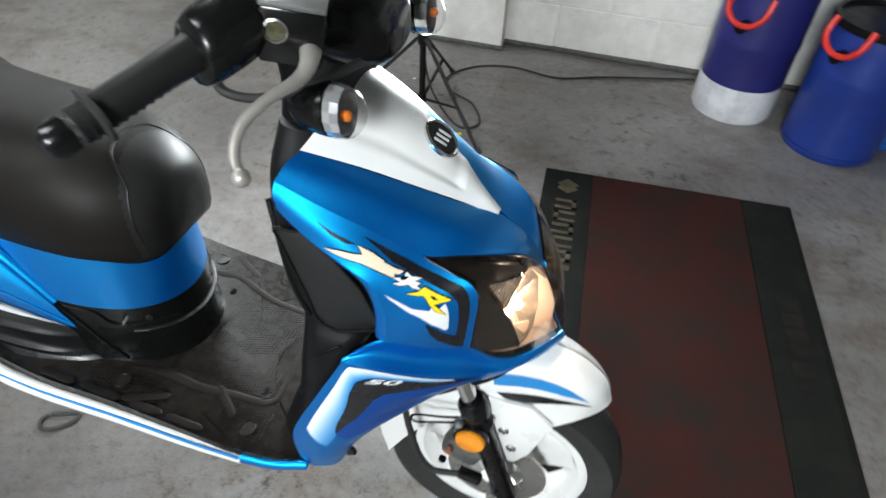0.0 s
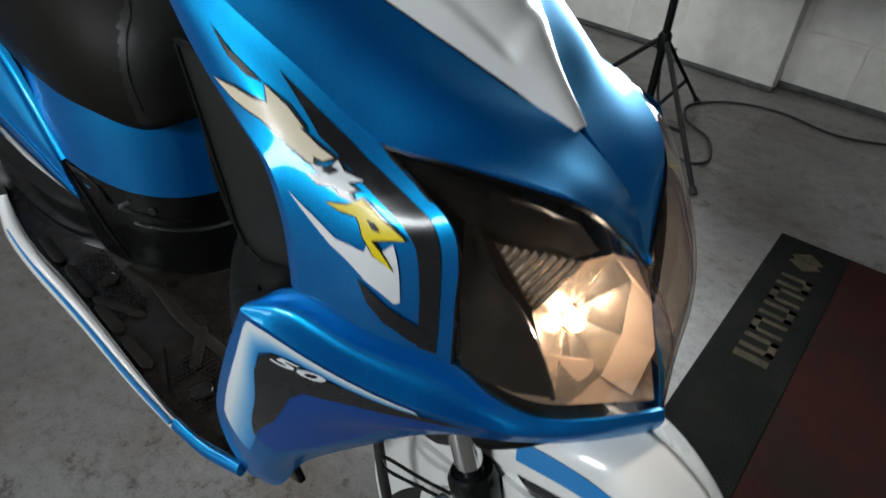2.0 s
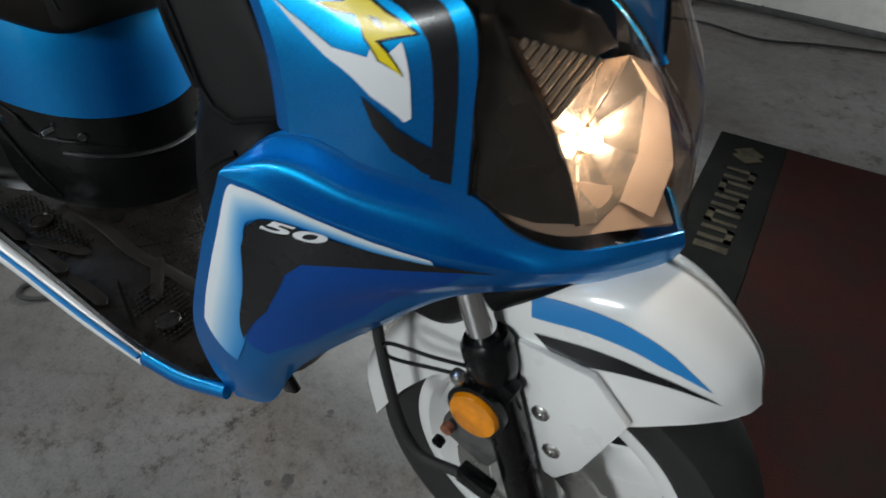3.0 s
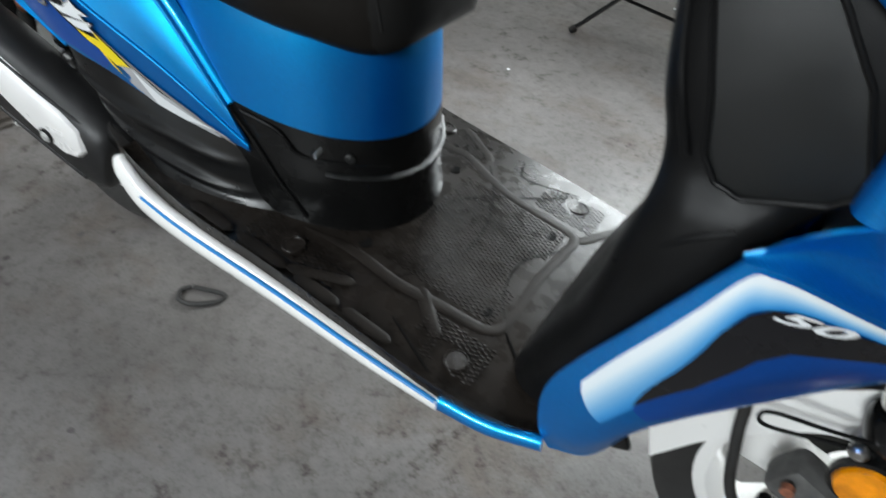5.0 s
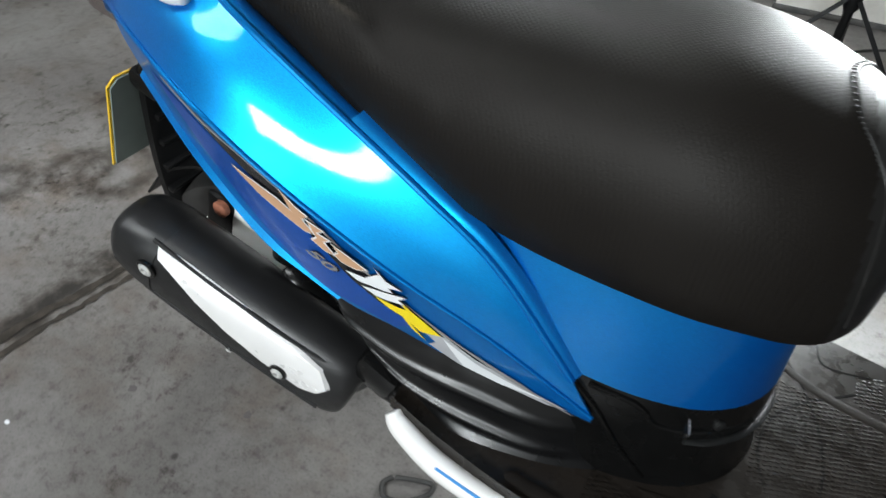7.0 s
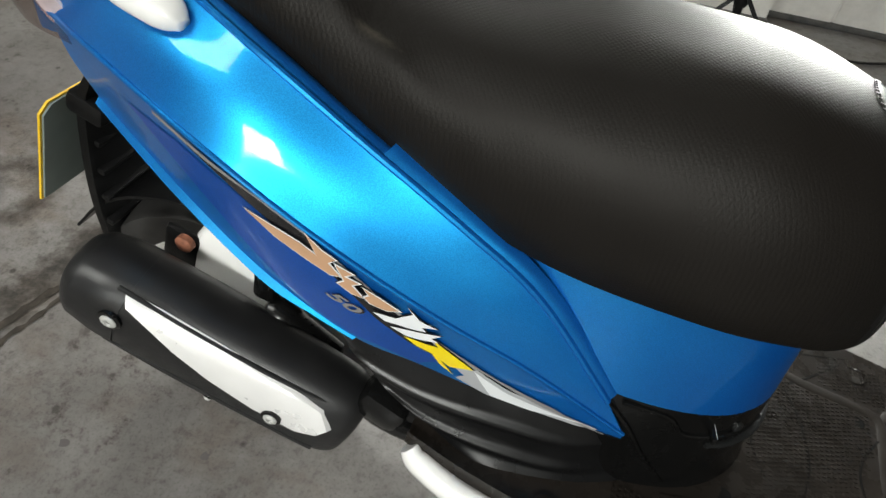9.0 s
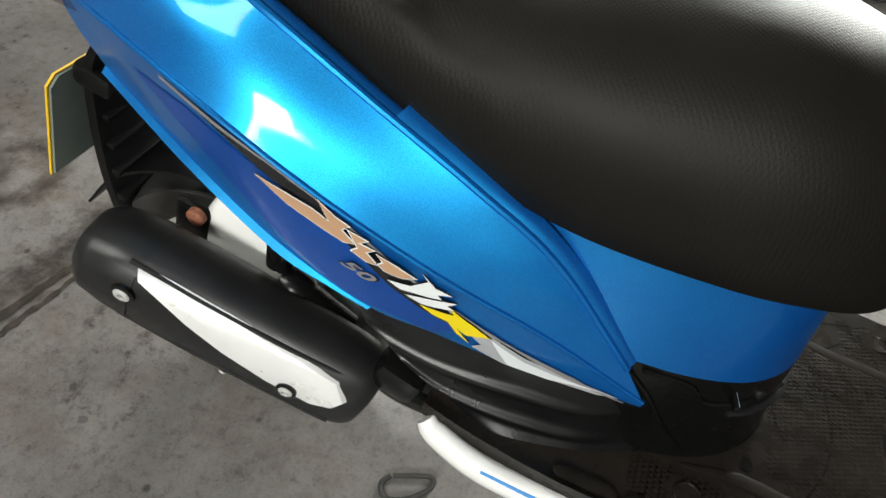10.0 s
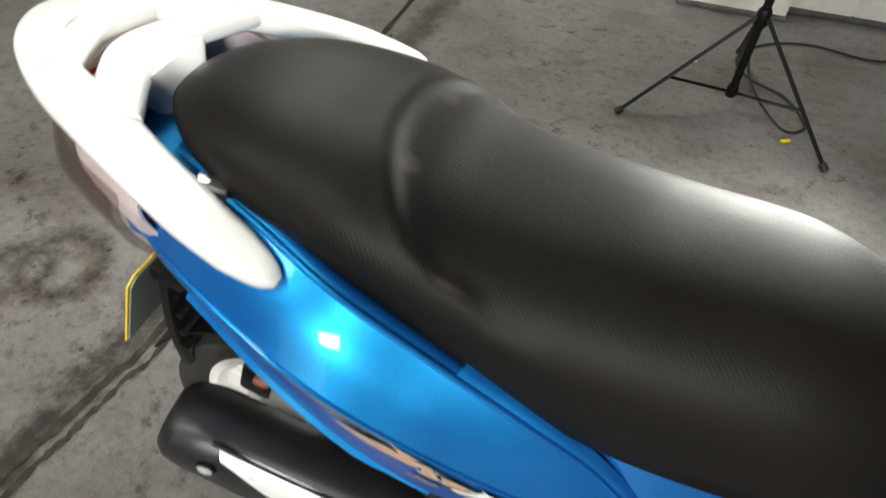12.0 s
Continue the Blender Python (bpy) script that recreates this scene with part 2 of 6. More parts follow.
def concrete():
    """Worn grey floor paint: bare patches, oil spots, scuffs and a long crack-like stain."""
    m, t, b = nodes_of("painted_concrete")
    big = ramp_node(t, noise_node(t, 1.3, 8, 0.62).outputs[0], [(0.32, (0.104, 0.096, 0.090)), (0.5, (0.160, 0.151, 0.144)), (0.68, (0.222, 0.212, 0.204))])
    fine = ramp_node(t, noise_node(t, 38, 8, 0.7).outputs[0], [(0.30, (0.45, 0.43, 0.41)), (0.46, (0.95, 0.95, 0.95)), (0.75, (1.2, 1.2, 1.2))])
    mul = t.nodes.new("ShaderNodeMix")
    mul.data_type, mul.blend_type = "RGBA", "MULTIPLY"
    mul.inputs[0].default_value = 0.8
    t.links.new(big.outputs[0], mul.inputs[6])
    t.links.new(fine.outputs[0], mul.inputs[7])
    # rusty brown drifts
    drift = ramp_node(t, noise_node(t, 2.6, 7, 0.66, (1, 1.6, 1)).outputs[0], [(0.50, (1, 1, 1)), (0.62, (0.70, 0.60, 0.52)), (0.72, (0.45, 0.41, 0.38))])
    mul2 = t.nodes.new("ShaderNodeMix")
    mul2.data_type, mul2.blend_type = "RGBA", "MULTIPLY"
    mul2.inputs[0].default_value = 0.75
    t.links.new(mul.outputs[2], mul2.inputs[6])
    t.links.new(drift.outputs[0], mul2.inputs[7])
    # small dark spots
    co = t.nodes.new("ShaderNodeTexCoord")
    vo = t.nodes.new("ShaderNodeTexVoronoi")
    vo.inputs["Scale"].default_value, vo.inputs["Randomness"].default_value = 13.0, 1.0
    t.links.new(co.outputs["Object"], vo.inputs["Vector"])
    spots = ramp_node(t, vo.outputs["Distance"], [(0.06, (0.25, 0.235, 0.22)), (0.11, (1, 1, 1))])
    mul3 = t.nodes.new("ShaderNodeMix")
    mul3.data_type, mul3.blend_type = "RGBA", "MULTIPLY"
    t.links.new(ramp_node(t, noise_node(t, 5, 3).outputs[0], [(0.45, (0, 0, 0)), (0.6, (0.9, 0.9, 0.9))]).outputs[0], mul3.inputs[0])
    t.links.new(mul2.outputs[2], mul3.inputs[6])
    t.links.new(spots.outputs[0], mul3.inputs[7])
    # oily dirt along the joint, ring stains of old cans, and a dirty patch under the scooter
    sep = t.nodes.new("ShaderNodeSeparateXYZ")
    t.links.new(co.outputs["Object"], sep.inputs[0])

    def calc(op, a, c=None):
        n = t.nodes.new("ShaderNodeMath")
        n.operation = op
        for i, v in enumerate((a, c)):
            if isinstance(v, (int, float)):
                n.inputs[i].default_value = v
            elif v is not None:
                t.links.new(v, n.inputs[i])
        return n.outputs[0]

    ragged = calc("MULTIPLY", calc("SUBTRACT", noise_node(t, 14, 9, 0.75).outputs[0], 0.5), 0.30)
    ragged2 = calc("MULTIPLY", calc("SUBTRACT", noise_node(t, 26, 6, 0.7).outputs[0], 0.5), 0.10)
    X, Y = sep.outputs[0], sep.outputs[1]
    off = calc("ABSOLUTE", calc("SUBTRACT", calc("ADD", X, calc("MULTIPLY", Y, -0.10)), -1.455))
    fields = [calc("ADD", off, ragged)]
    for cx, cy, r in ((-1.83, 0.17, 0.075), (-1.74, 0.22, 0.10), (-1.95, 0.02, 0.06)):
        d = calc("SQRT", calc("ADD", calc("POWER", calc("SUBTRACT", X, cx), 2.0), calc("POWER", calc("SUBTRACT", Y, cy), 2.0)))
        fields.append(calc("ADD", calc("ADD", calc("ABSOLUTE", calc("SUBTRACT", d, r)), ragged2), 0.02))
    low = fields[0]
    for f in fields[1:]:
        low = calc("MINIMUM", low, f)
    dirt = ramp_node(t, low, [(0.0, (0.12, 0.11, 0.10)), (0.025, (0.40, 0.37, 0.34)), (0.07, (1, 1, 1))])
    mul4 = t.nodes.new("ShaderNodeMix")
    mul4.data_type, mul4.blend_type = "RGBA", "MULTIPLY"
    mul4.inputs[0].default_value = 0.9
    t.links.new(mul3.outputs[2], mul4.inputs[6])
    t.links.new(dirt.outputs[0], mul4.inputs[7])
    # flaked dark patches
    flak = ramp_node(t, noise_node(t, 17, 10, 0.78).outputs[0], [(0.38, (0.25, 0.225, 0.20)), (0.43, (0.78, 0.75, 0.73)), (0.48, (1, 1, 1))])
    mul6 = t.nodes.new("ShaderNodeMix")
    mul6.data_type, mul6.blend_type = "RGBA", "MULTIPLY"
    t.links.new(ramp_node(t, noise_node(t, 2.1, 4).outputs[0], [(0.40, (0.2, 0.2, 0.2)), (0.56, (1, 1, 1))]).outputs[0], mul6.inputs[0])
    t.links.new(mul4.outputs[2], mul6.inputs[6])
    t.links.new(flak.outputs[0], mul6.inputs[7])
    # fine grit
    grit = ramp_node(t, noise_node(t, 170, 4, 0.75).outputs[0], [(0.34, (0.55, 0.54, 0.52)), (0.47, (1, 1, 1)), (0.66, (1.05, 1.05, 1.05)), (0.76, (1.5, 1.5, 1.5))])
    mul5 = t.nodes.new("ShaderNodeMix")
    mul5.data_type, mul5.blend_type = "RGBA", "MULTIPLY"
    mul5.inputs[0].default_value = 0.7
    t.links.new(mul6.outputs[2], mul5.inputs[6])
    t.links.new(grit.outputs[0], mul5.inputs[7])
    t.links.new(mul5.outputs[2], b.inputs["Base Color"])
    g = ramp_node(t, noise_node(t, 4, 8, 0.7).outputs[0], [(0.3, [0.27] * 3), (0.7, [0.5] * 3)])
    t.links.new(g.outputs[0], b.inputs["Roughness"])
    bump_node(t, noise_node(t, 60, 8, 0.7).outputs[0], 0.25, 0.004, b)
    return m


def soiled(name, colour, dirt, scale, rough, grain=0.5, grain_scale=90):
    m, t, b = nodes_of(name)
    n = ramp_node(t, noise_node(t, scale, 8, 0.68).outputs[0], [(0.36, dirt), (0.56, colour), (0.8, [min(1, c * 1.06) for c in colour])])
    t.links.new(n.outputs[0], b.inputs["Base Color"])
    b.inputs["Roughness"].default_value = rough
    b.inputs["Specular IOR Level"].default_value = 0.5 if rough < 0.9 else 0.12
    bump_node(t, noise_node(t, grain_scale, 6).outputs[0], grain, 0.003, b)
    return m


CONCRETE = concrete()
STAIN = soiled("oil_stain", (0.075, 0.07, 0.066), (0.10, 0.095, 0.09), 20, 0.4, 0.2)
CRACK = soiled("dirt_filled_joint", (0.030, 0.026, 0.022), (0.060, 0.05, 0.042), 30, 0.95, 0.3)
WALLP = soiled("white_painted_block", (0.78, 0.75, 0.70), (0.66, 0.63, 0.58), 7, 0.6, 0.5, 60)
MORTAR = soiled("painted_mortar", (0.74, 0.71, 0.66), (0.62, 0.59, 0.55), 9, 0.7, 0.6, 120)
SKIRT = soiled("wall_foot_dark", (0.10, 0.095, 0.09), (0.05, 0.05, 0.05), 14, 0.8)
REDMAT = soiled("dusty_red_carpet", (0.034, 0.0105, 0.0085), (0.019, 0.0140, 0.0115), 5, 0.95, 1.0, 420)
GREYMAT = soiled("dusty_charcoal_carpet", (0.0085, 0.0092, 0.0078), (0.014, 0.0135, 0.0115), 7, 0.95, 1.0, 420)
MATINK = soiled("worn_beige_carpet_print", (0.075, 0.063, 0.042), (0.035, 0.030, 0.021), 22, 0.95, 1.0, 420)
GREYMAT2 = soiled("faint_carpet_print", (0.017, 0.0145, 0.012), (0.008, 0.0078, 0.007), 22, 0.95, 1.0, 420)
NAVY = material("navy_drum_plastic", (0.018, 0.018, 0.13), 0.38, vary=0.18, scale=5, grain=0.2, grain_scale=60)
DRUMN = material("dark_blue_drum_plastic", (0.010, 0.030, 0.20), 0.38, vary=0.2, scale=5, grain=0.2, grain_scale=60)
DRUMB = material("blue_drum_plastic", (0.010, 0.085, 0.33), 0.38, vary=0.2, scale=5, grain=0.2, grain_scale=60)
DRUMW = soiled("scuffed_white_band", (0.72, 0.72, 0.74), (0.5, 0.5, 0.52), 9, 0.5, 0.2)
# unseen ceiling and walls, darkened so that less light bounces back
CEIL = soiled("unseen_ceiling_dark", (0.12, 0.12, 0.115), (0.08, 0.08, 0.075), 3, 0.8)
WALLD = soiled("unseen_wall_grey", (0.24, 0.24, 0.235), (0.17, 0.17, 0.165), 5, 0.7)
# glow for the panes of the added north window and rooflight
FILLPANE = material("glowing_fill_pane", (0.9, 0.95, 1.0), 0.4, vary=0.02, emit=((0.92, 0.97, 1.0), 5.0))
SOFT = material("softbox_cloth", (0.9, 0.92, 0.94), 0.7, vary=0.02, emit=((0.93, 0.98, 1.0), 10.0))


# ---- mesh helpers ----
def finish(name, bm, mat, parent=None, label="", smooth=True, angle=42):
    me = bpy.data.meshes.new(name)
    bmesh.ops.remove_doubles(bm, verts=bm.verts, dist=1e-5)
    bmesh.ops.recalc_face_normals(bm, faces=bm.faces)
    for f in bm.faces:
        f.smooth = smooth
    if smooth:
        lim = radians(angle)
        for e in bm.edges:
            if len(e.link_faces) == 2 and e.calc_face_angle(0) > lim:
                e.smooth = False
    bm.to_mesh(me)
    bm.free()
    for m in mat if isinstance(mat, (list, tuple)) else [mat]:
        me.materials.append(m)
    ob = new(name, me)
    if parent is not None:
        ob.parent = parent
    if label:
        tagged(ob, label)
    return ob


def part(name, bm, mat, parent, label="", **kw):
    return finish(name, bm, mat, parent, label, **kw)


def thing(name, label, category, m=None, group="", kind=""):
    ob = new(name)
    ob.empty_display_size = 0.1
    if m is not None:
        ob.matrix_world = m
    return tagged(ob, label, category, group, kind)


def box(bm, size, m, bevel=0.0, seg=2):
    r = bmesh.ops.create_cube(bm, size=1, matrix=m @ Matrix.Diagonal((*size, 1)))
    if bevel:
        vs = set(r["verts"])
        es = [e for e in bm.edges if e.verts[0] in vs and e.verts[1] in vs]
        bmesh.ops.bevel(bm, geom=es, offset=bevel, segments=seg, affect="EDGES", profile=0.5)
    return bm


def boxed(size, m, bevel=0.0, seg=2):
    return box(bmesh.new(), size, m, bevel, seg)


def lathe(bm, profile, m, n=32, close=False):
    """profile: (radius, height) pairs turned about m's z axis."""
    rings = []
    for r, h in profile:
        rings.append([bm.verts.new(m @ Vector((r * math.cos(a), r * math.sin(a), h))) for a in (2 * math.pi * k / n for k in range(n))])
    pairs = list(zip(rings, rings[1:])) + ([(rings[-1], rings[0])] if close else [])
    for a, b in pairs:
        for k in range(n):
            bm.faces.new((a[k], a[(k + 1) % n], b[(k + 1) % n], b[k]))
    if not close:
        for ring in (rings[0], rings[-1]):
            bm.faces.new(ring)
    return bm


def along(p, q):
    """A pose at p whose z axis points to q."""
    p, q = Vector(p), Vector(q)
    return Matrix.Translation(p) @ (q - p).to_track_quat("Z", "Y").to_matrix().to_4x4()


def rod(bm, p, q, r0, r1=None, n=14):
    d = (Vector(q) - Vector(p)).length
    return lathe(bm, [(r0, 0), (r0 if r1 is None else r1, d)], along(p, q), n)


def bez(pts, n):
    """n points on the smooth curve through pts."""
    P = np.array(pts, float)
    k = len(P)
    if k == 2:
        return [P[0] + (P[1] - P[0]) * s for s in np.linspace(0, 1, n)]
    Q = np.vstack([2 * P[0] - P[1], P, 2 * P[-1] - P[-2]])
    out = []
    for s in np.linspace(0, k - 1, n):
        i = min(int(s), k - 2)
        f = s - i
        a, b, c, d = Q[i:i + 4]
        out.append(0.5 * (2 * b + (c - a) * f + (2 * a - 5 * b + 4 * c - d) * f * f + (3 * b - a - 3 * c + d) * f ** 3))
    return out


def sweep(bm, pts, radius, n=10, steps=40, flat=1.0, up=(0, 0, 1), ends=True):
    """A tube along the smooth curve through pts; radius: one number or one for each point; flat: height over width."""
    path = bez(pts, steps)
    rr = [radius] * steps if not isinstance(radius, (list, tuple)) else np.interp(np.linspace(0, 1, steps), np.linspace(0, 1, len(radius)), radius)
    rings, upv = [], Vector(up)
    for i, p in enumerate(path):
        d = Vector(path[min(i + 1, steps - 1)] - path[max(i - 1, 0)]).normalized()
        side = d.cross(upv)
        side = side.normalized() if side.length > 1e-4 else Vector((0, 1, 0))
        top = side.cross(d)
        rings.append([bm.verts.new(Vector(p) + float(rr[i]) * (math.cos(a) * side + flat * math.sin(a) * top)) for a in (2 * math.pi * k / n for k in range(n))])
    for a, b in zip(rings, rings[1:]):
        for k in range(n):
            bm.faces.new((a[k], a[(k + 1) % n], b[(k + 1) % n], b[k]))
    if ends:
        bm.faces.new(rings[0]), bm.faces.new(rings[-1])
    return bm


def loft(bm, sections, steps=None, caps=True):
    """A skin over closed rings of equal length; steps: rings after smoothing along the length."""
    S = np.array(sections, float)
    if steps:
        S = np.array([bez(S[:, k], steps) for k in range(S.shape[1])]).transpose(1, 0, 2)
    rings = [[bm.verts.new(p) for p in ring] for ring in S]
    n = len(rings[0])
    for a, b in zip(rings, rings[1:]):
        for k in range(n):
            bm.faces.new((a[k], a[(k + 1) % n], b[(k + 1) % n], b[k]))
    if caps:
        bm.faces.new(rings[0]), bm.faces.new(rings[-1])
    return bm


def prism(bm, outline, m, depth, bevel=0.0):
    """A flat outline (x, y) extruded along m's z by depth."""
    lo = [bm.verts.new(m @ Vector((x, y, 0))) for x, y in outline]
    hi = [bm.verts.new(m @ Vector((x, y, depth))) for x, y in outline]
    n = len(lo)
    top = bm.faces.new(hi)
    fs = [bm.faces.new(lo[::-1]), top]
    for k in range(n):
        fs.append(bm.faces.new((lo[k], lo[(k + 1) % n], hi[(k + 1) % n], hi[k])))
    if bevel:
        bmesh.ops.bevel(bm, geom=list(top.edges), offset=bevel, segments=2, affect="EDGES", profile=0.5)
    return bm


# nets: smooth sheets through a few control points
class Net:
    def __init__(self, rows, lin=False):
        self.P, self.lin = np.array(rows, float), lin

    @staticmethod
    def curve(P, s, lin=False):
        k = len(P)
        s = min(max(s, 0.0), 1.0) * (k - 1)
        i = min(int(s), k - 2)
        f = s - i
        if lin or k == 2:
            return P[i] * (1 - f) + P[i + 1] * f
        a = P[i - 1] if i > 0 else 2 * P[0] - P[1]
        d = P[i + 2] if i + 2 < k else 2 * P[-1] - P[-2]
        b, c = P[i], P[i + 1]
        return 0.5 * (2 * b + (c - a) * f + (2 * a - 5 * b + 4 * c - d) * f * f + (3 * b - a - 3 * c + d) * f ** 3)

    def at(self, u, v):
        rows = np.array([self.curve(r, u) for r in self.P])
        return self.curve(rows, v, self.lin)

    def normal(self, u, v, e=0.004):
        a = self.at(min(u + e, 1), v) - self.at(max(u - e, 0), v)
        b = self.at(u, min(v + e, 1)) - self.at(u, max(v - e, 0))
        n = np.cross(a, b)
        return n / (np.linalg.norm(n) + 1e-12)

    def find(self, x, z, grid=40):
        """u, v where the sheet has that x and z."""
        if not hasattr(self, "table"):
            us = np.linspace(0, 1, grid + 1)
            self.table = [(u, v, self.at(u, v)) for u in us for v in us]
        u, v, _ = min(self.table, key=lambda r: (r[2][0] - x) ** 2 + (r[2][2] - z) ** 2)
        for _ in range(8):
            p = self.at(u, v)
            e = 1e-3
            du, dv = (self.at(u + e, v) - self.at(u - e, v)) / (2 * e), (self.at(u, v + e) - self.at(u, v - e)) / (2 * e)
            J = np.array([[du[0], dv[0]], [du[2], dv[2]]])
            if abs(np.linalg.det(J)) < 1e-9:
                break
            s = np.linalg.solve(J, [x - p[0], z - p[2]])
            u, v = min(max(u + 0.8 * s[0], 0), 1), min(max(v + 0.8 * s[1], 0), 1)
        return u, v
# nets end


def outward(net, ref):
    """+1 or -1: the side of the sheet that faces away from ref."""
    s = 0
    for u in (0.2, 0.5, 0.8):
        for v in (0.2, 0.5, 0.8):
            s += float(np.dot(net.normal(u, v), net.at(u, v) - np.array(ref)))
    return 1 if s > 0 else -1


def sheet(net, nu, nv, thick, ref, flip=1, bm=None):
    """The sheet with thickness; flip=-1 gives the other side of the scooter."""
    bm = bm or bmesh.new()
    sg = outward(net, ref)
    out, inn = [], []
    for j in range(nv + 1):
        ro, ri = [], []
        for i in range(nu + 1):
            u, v = i / nu, j / nv
            p, n = net.at(u, v), net.normal(u, v) * sg
            q = p - n * thick
            ro.append(bm.verts.new((p[0], p[1] * flip, p[2])))
            ri.append(bm.verts.new((q[0], q[1] * flip, q[2])))
        out.append(ro), inn.append(ri)
    for g in (out, inn):
        for j in range(nv):
            for i in range(nu):
                bm.faces.new((g[j][i], g[j][i + 1], g[j + 1][i + 1], g[j + 1][i]))
    for i in range(nu):
        bm.faces.new((out[0][i], out[0][i + 1], inn[0][i + 1], inn[0][i]))
        bm.faces.new((out[nv][i], out[nv][i + 1], inn[nv][i + 1], inn[nv][i]))
    for j in range(nv):
        bm.faces.new((out[j][0], out[j + 1][0], inn[j + 1][0], inn[j][0]))
        bm.faces.new((out[j][nu], out[j + 1][nu], inn[j + 1][nu], inn[j][nu]))
    return bm


def sticker(net, outline, ref, lift, cuts=6, bm=None, flip=1):
    """A film on the sheet; outline: (x, z) corners in the scooter's side view."""
    bm = bm or bmesh.new()
    sg = outward(net, ref)
    uv = [net.find(x, z) for x, z in outline]
    tmp = bmesh.new()
    vs = [tmp.verts.new((u, v, 0)) for u, v in uv]
    tmp.faces.new(vs).normal_update()
    bmesh.ops.triangulate(tmp, faces=tmp.faces)
    for _ in range(cuts):
        long = [e for e in tmp.edges if e.calc_length() > 0.022]
        if long:
            bmesh.ops.subdivide_edges(tmp, edges=long, cuts=1)
            bmesh.ops.triangulate(tmp, faces=[f for f in tmp.faces if len(f.verts) > 3 and (f.normal_update() or True)])
    made = {}
    for v in tmp.verts:
        u, w = v.co.x, v.co.y
        p = net.at(u, w) + net.normal(u, w) * sg * lift
        made[v] = bm.verts.new((p[0], p[1] * flip, p[2]))
    for f in tmp.faces:
        try:
            bm.faces.new([made[v] for v in f.verts])
        except ValueError:
            pass
    tmp.free()
    return bm


def ngon(n, r, squash=1.0, turn=0.0):
    return [(r * math.cos(2 * math.pi * k / n + turn), squash * r * math.sin(2 * math.pi * k / n + turn)) for k in range(n)]


# ---- the room ----
def wall_piece(name, lo, hi, mat, label):
    c, s = [(a + b) / 2 for a, b in zip(lo, hi)], [b - a for a, b in zip(lo, hi)]
    return tagged(finish(name, boxed(s, Matrix.Translation(c)), mat, smooth=False), label, "wall", kind="structure")


bm = bmesh.new()
bmesh.ops.create_grid(bm, x_segments=24, y_segments=24, size=5.2, matrix=Matrix.Translation((-0.4, -0.9, 0)))
floor = tagged(finish("floor", bm, CONCRETE), "worn grey painted concrete workshop floor with oil spots", "floor", kind="structure")

WY = 2.25
# upper wall out of view, darkened to cut its reflection in the footboard
wall_piece("wall_north.001", (-5.2, WY - 0.0075, 1.13), (4.6, WY + 0.25, 4.2), WALLD, "unseen upper wall, made grey to cut its reflection")
wall_north = wall_piece("wall_north", (-5.2, WY - 0.0075, -0.02), (4.6, WY + 0.25, 1.13), MORTAR, "white painted concrete block wall with dark foot")
# closing walls out of view, grey to hold down bounced light
wall_piece("wall_west", (-5.4, -4.5, -0.02), (-5.2, WY + 0.25, 4.2), WALLD, "unseen wall, grey to keep bounced light low")
wall_piece("wall_east", (4.6, -4.5, -0.02), (4.8, WY + 0.25, 4.2), WALLD, "unseen wall, grey to keep bounced light low")
# the door gap in these pieces is added, out of view
wall_piece("wall_south", (-5.2, -4.5, -0.02), (-2.9, -4.3, 4.2), WALLD, "unseen grey wall beside the added door gap")
wall_piece("wall_south.001", (-0.3, -4.5, -0.02), (1.1, -4.3, 2.1), WALLD, "unseen grey wall beside the added door gap")
wall_piece("wall_south.006", (1.1, -4.5, -0.02), (4.6, -4.3, 4.2), WALLD, "unseen grey wall beside the added door gap")
wall_piece("wall_south.002", (-2.9, -4.5, 2.1), (1.1, -4.3, 2.29), WALLD, "unseen grey lintel over the added door gap")
wall_piece("wall_south.003", (-2.9, -4.5, 2.29), (-0.5, -4.3, 4.2), WALLD, "unseen grey wall beside the high window")
wall_piece("wall_south.004", (0.8, -4.5, 2.29), (1.1, -4.3, 4.2), WALLD, "unseen grey wall beside the high window")
wall_piece("wall_south.005", (-0.5, -4.5, 3.21), (0.8, -4.3, 4.2), WALLD, "unseen grey wall over the high window")
bm = boxed((10.4, 7.2, 0.1), Matrix.Translation((-0.3, -1.05, 4.25)))
tagged(finish("ceiling", bm, CEIL, smooth=False), "unseen ceiling, dark to keep bounced light low", "ceiling", kind="structure")
pillar = wall_piece("wall_pillar", (-0.40, WY - 0.088, 0.004), (0.0, WY + 0.01, 4.2), WALLP, "white painted block pier standing proud of the wall")
bm = boxed((9.6, 0.03, 0.028), Matrix.Translation((-0.3, WY - 0.004, 0.012)), 0.01)
tagged(finish("baseboard", bm, SKIRT, smooth=False), "dark strip along the wall foot", "baseboard", kind="structure")
bm = boxed((0.42, 0.02, 0.022), Matrix.Translation((-0.2, WY - 0.092, 0.009)), 0.008)
tagged(finish("baseboard.001", bm, SKIRT, smooth=False), "dark strip along the pier foot", "baseboard", kind="structure")

# glowing ceiling panel added out of view as a fill
rooflight = tagged(finish("added_rooflight", boxed((2.76, 1.16, 0.06), Matrix.Translation((-2.7, -1.8, 4.215)), 0.01), WALLP, smooth=False), "added rooflight out of view, a fill light", "rooflight", kind="structure")
for k in (-1, 0, 1):
    part("pane", boxed((0.86, 1.04, 0.008), Matrix.Translation((-2.7 + 0.885 * k, -1.8, 4.180))), FILLPANE, rooflight, "glowing pane added as a fill light", smooth=False)

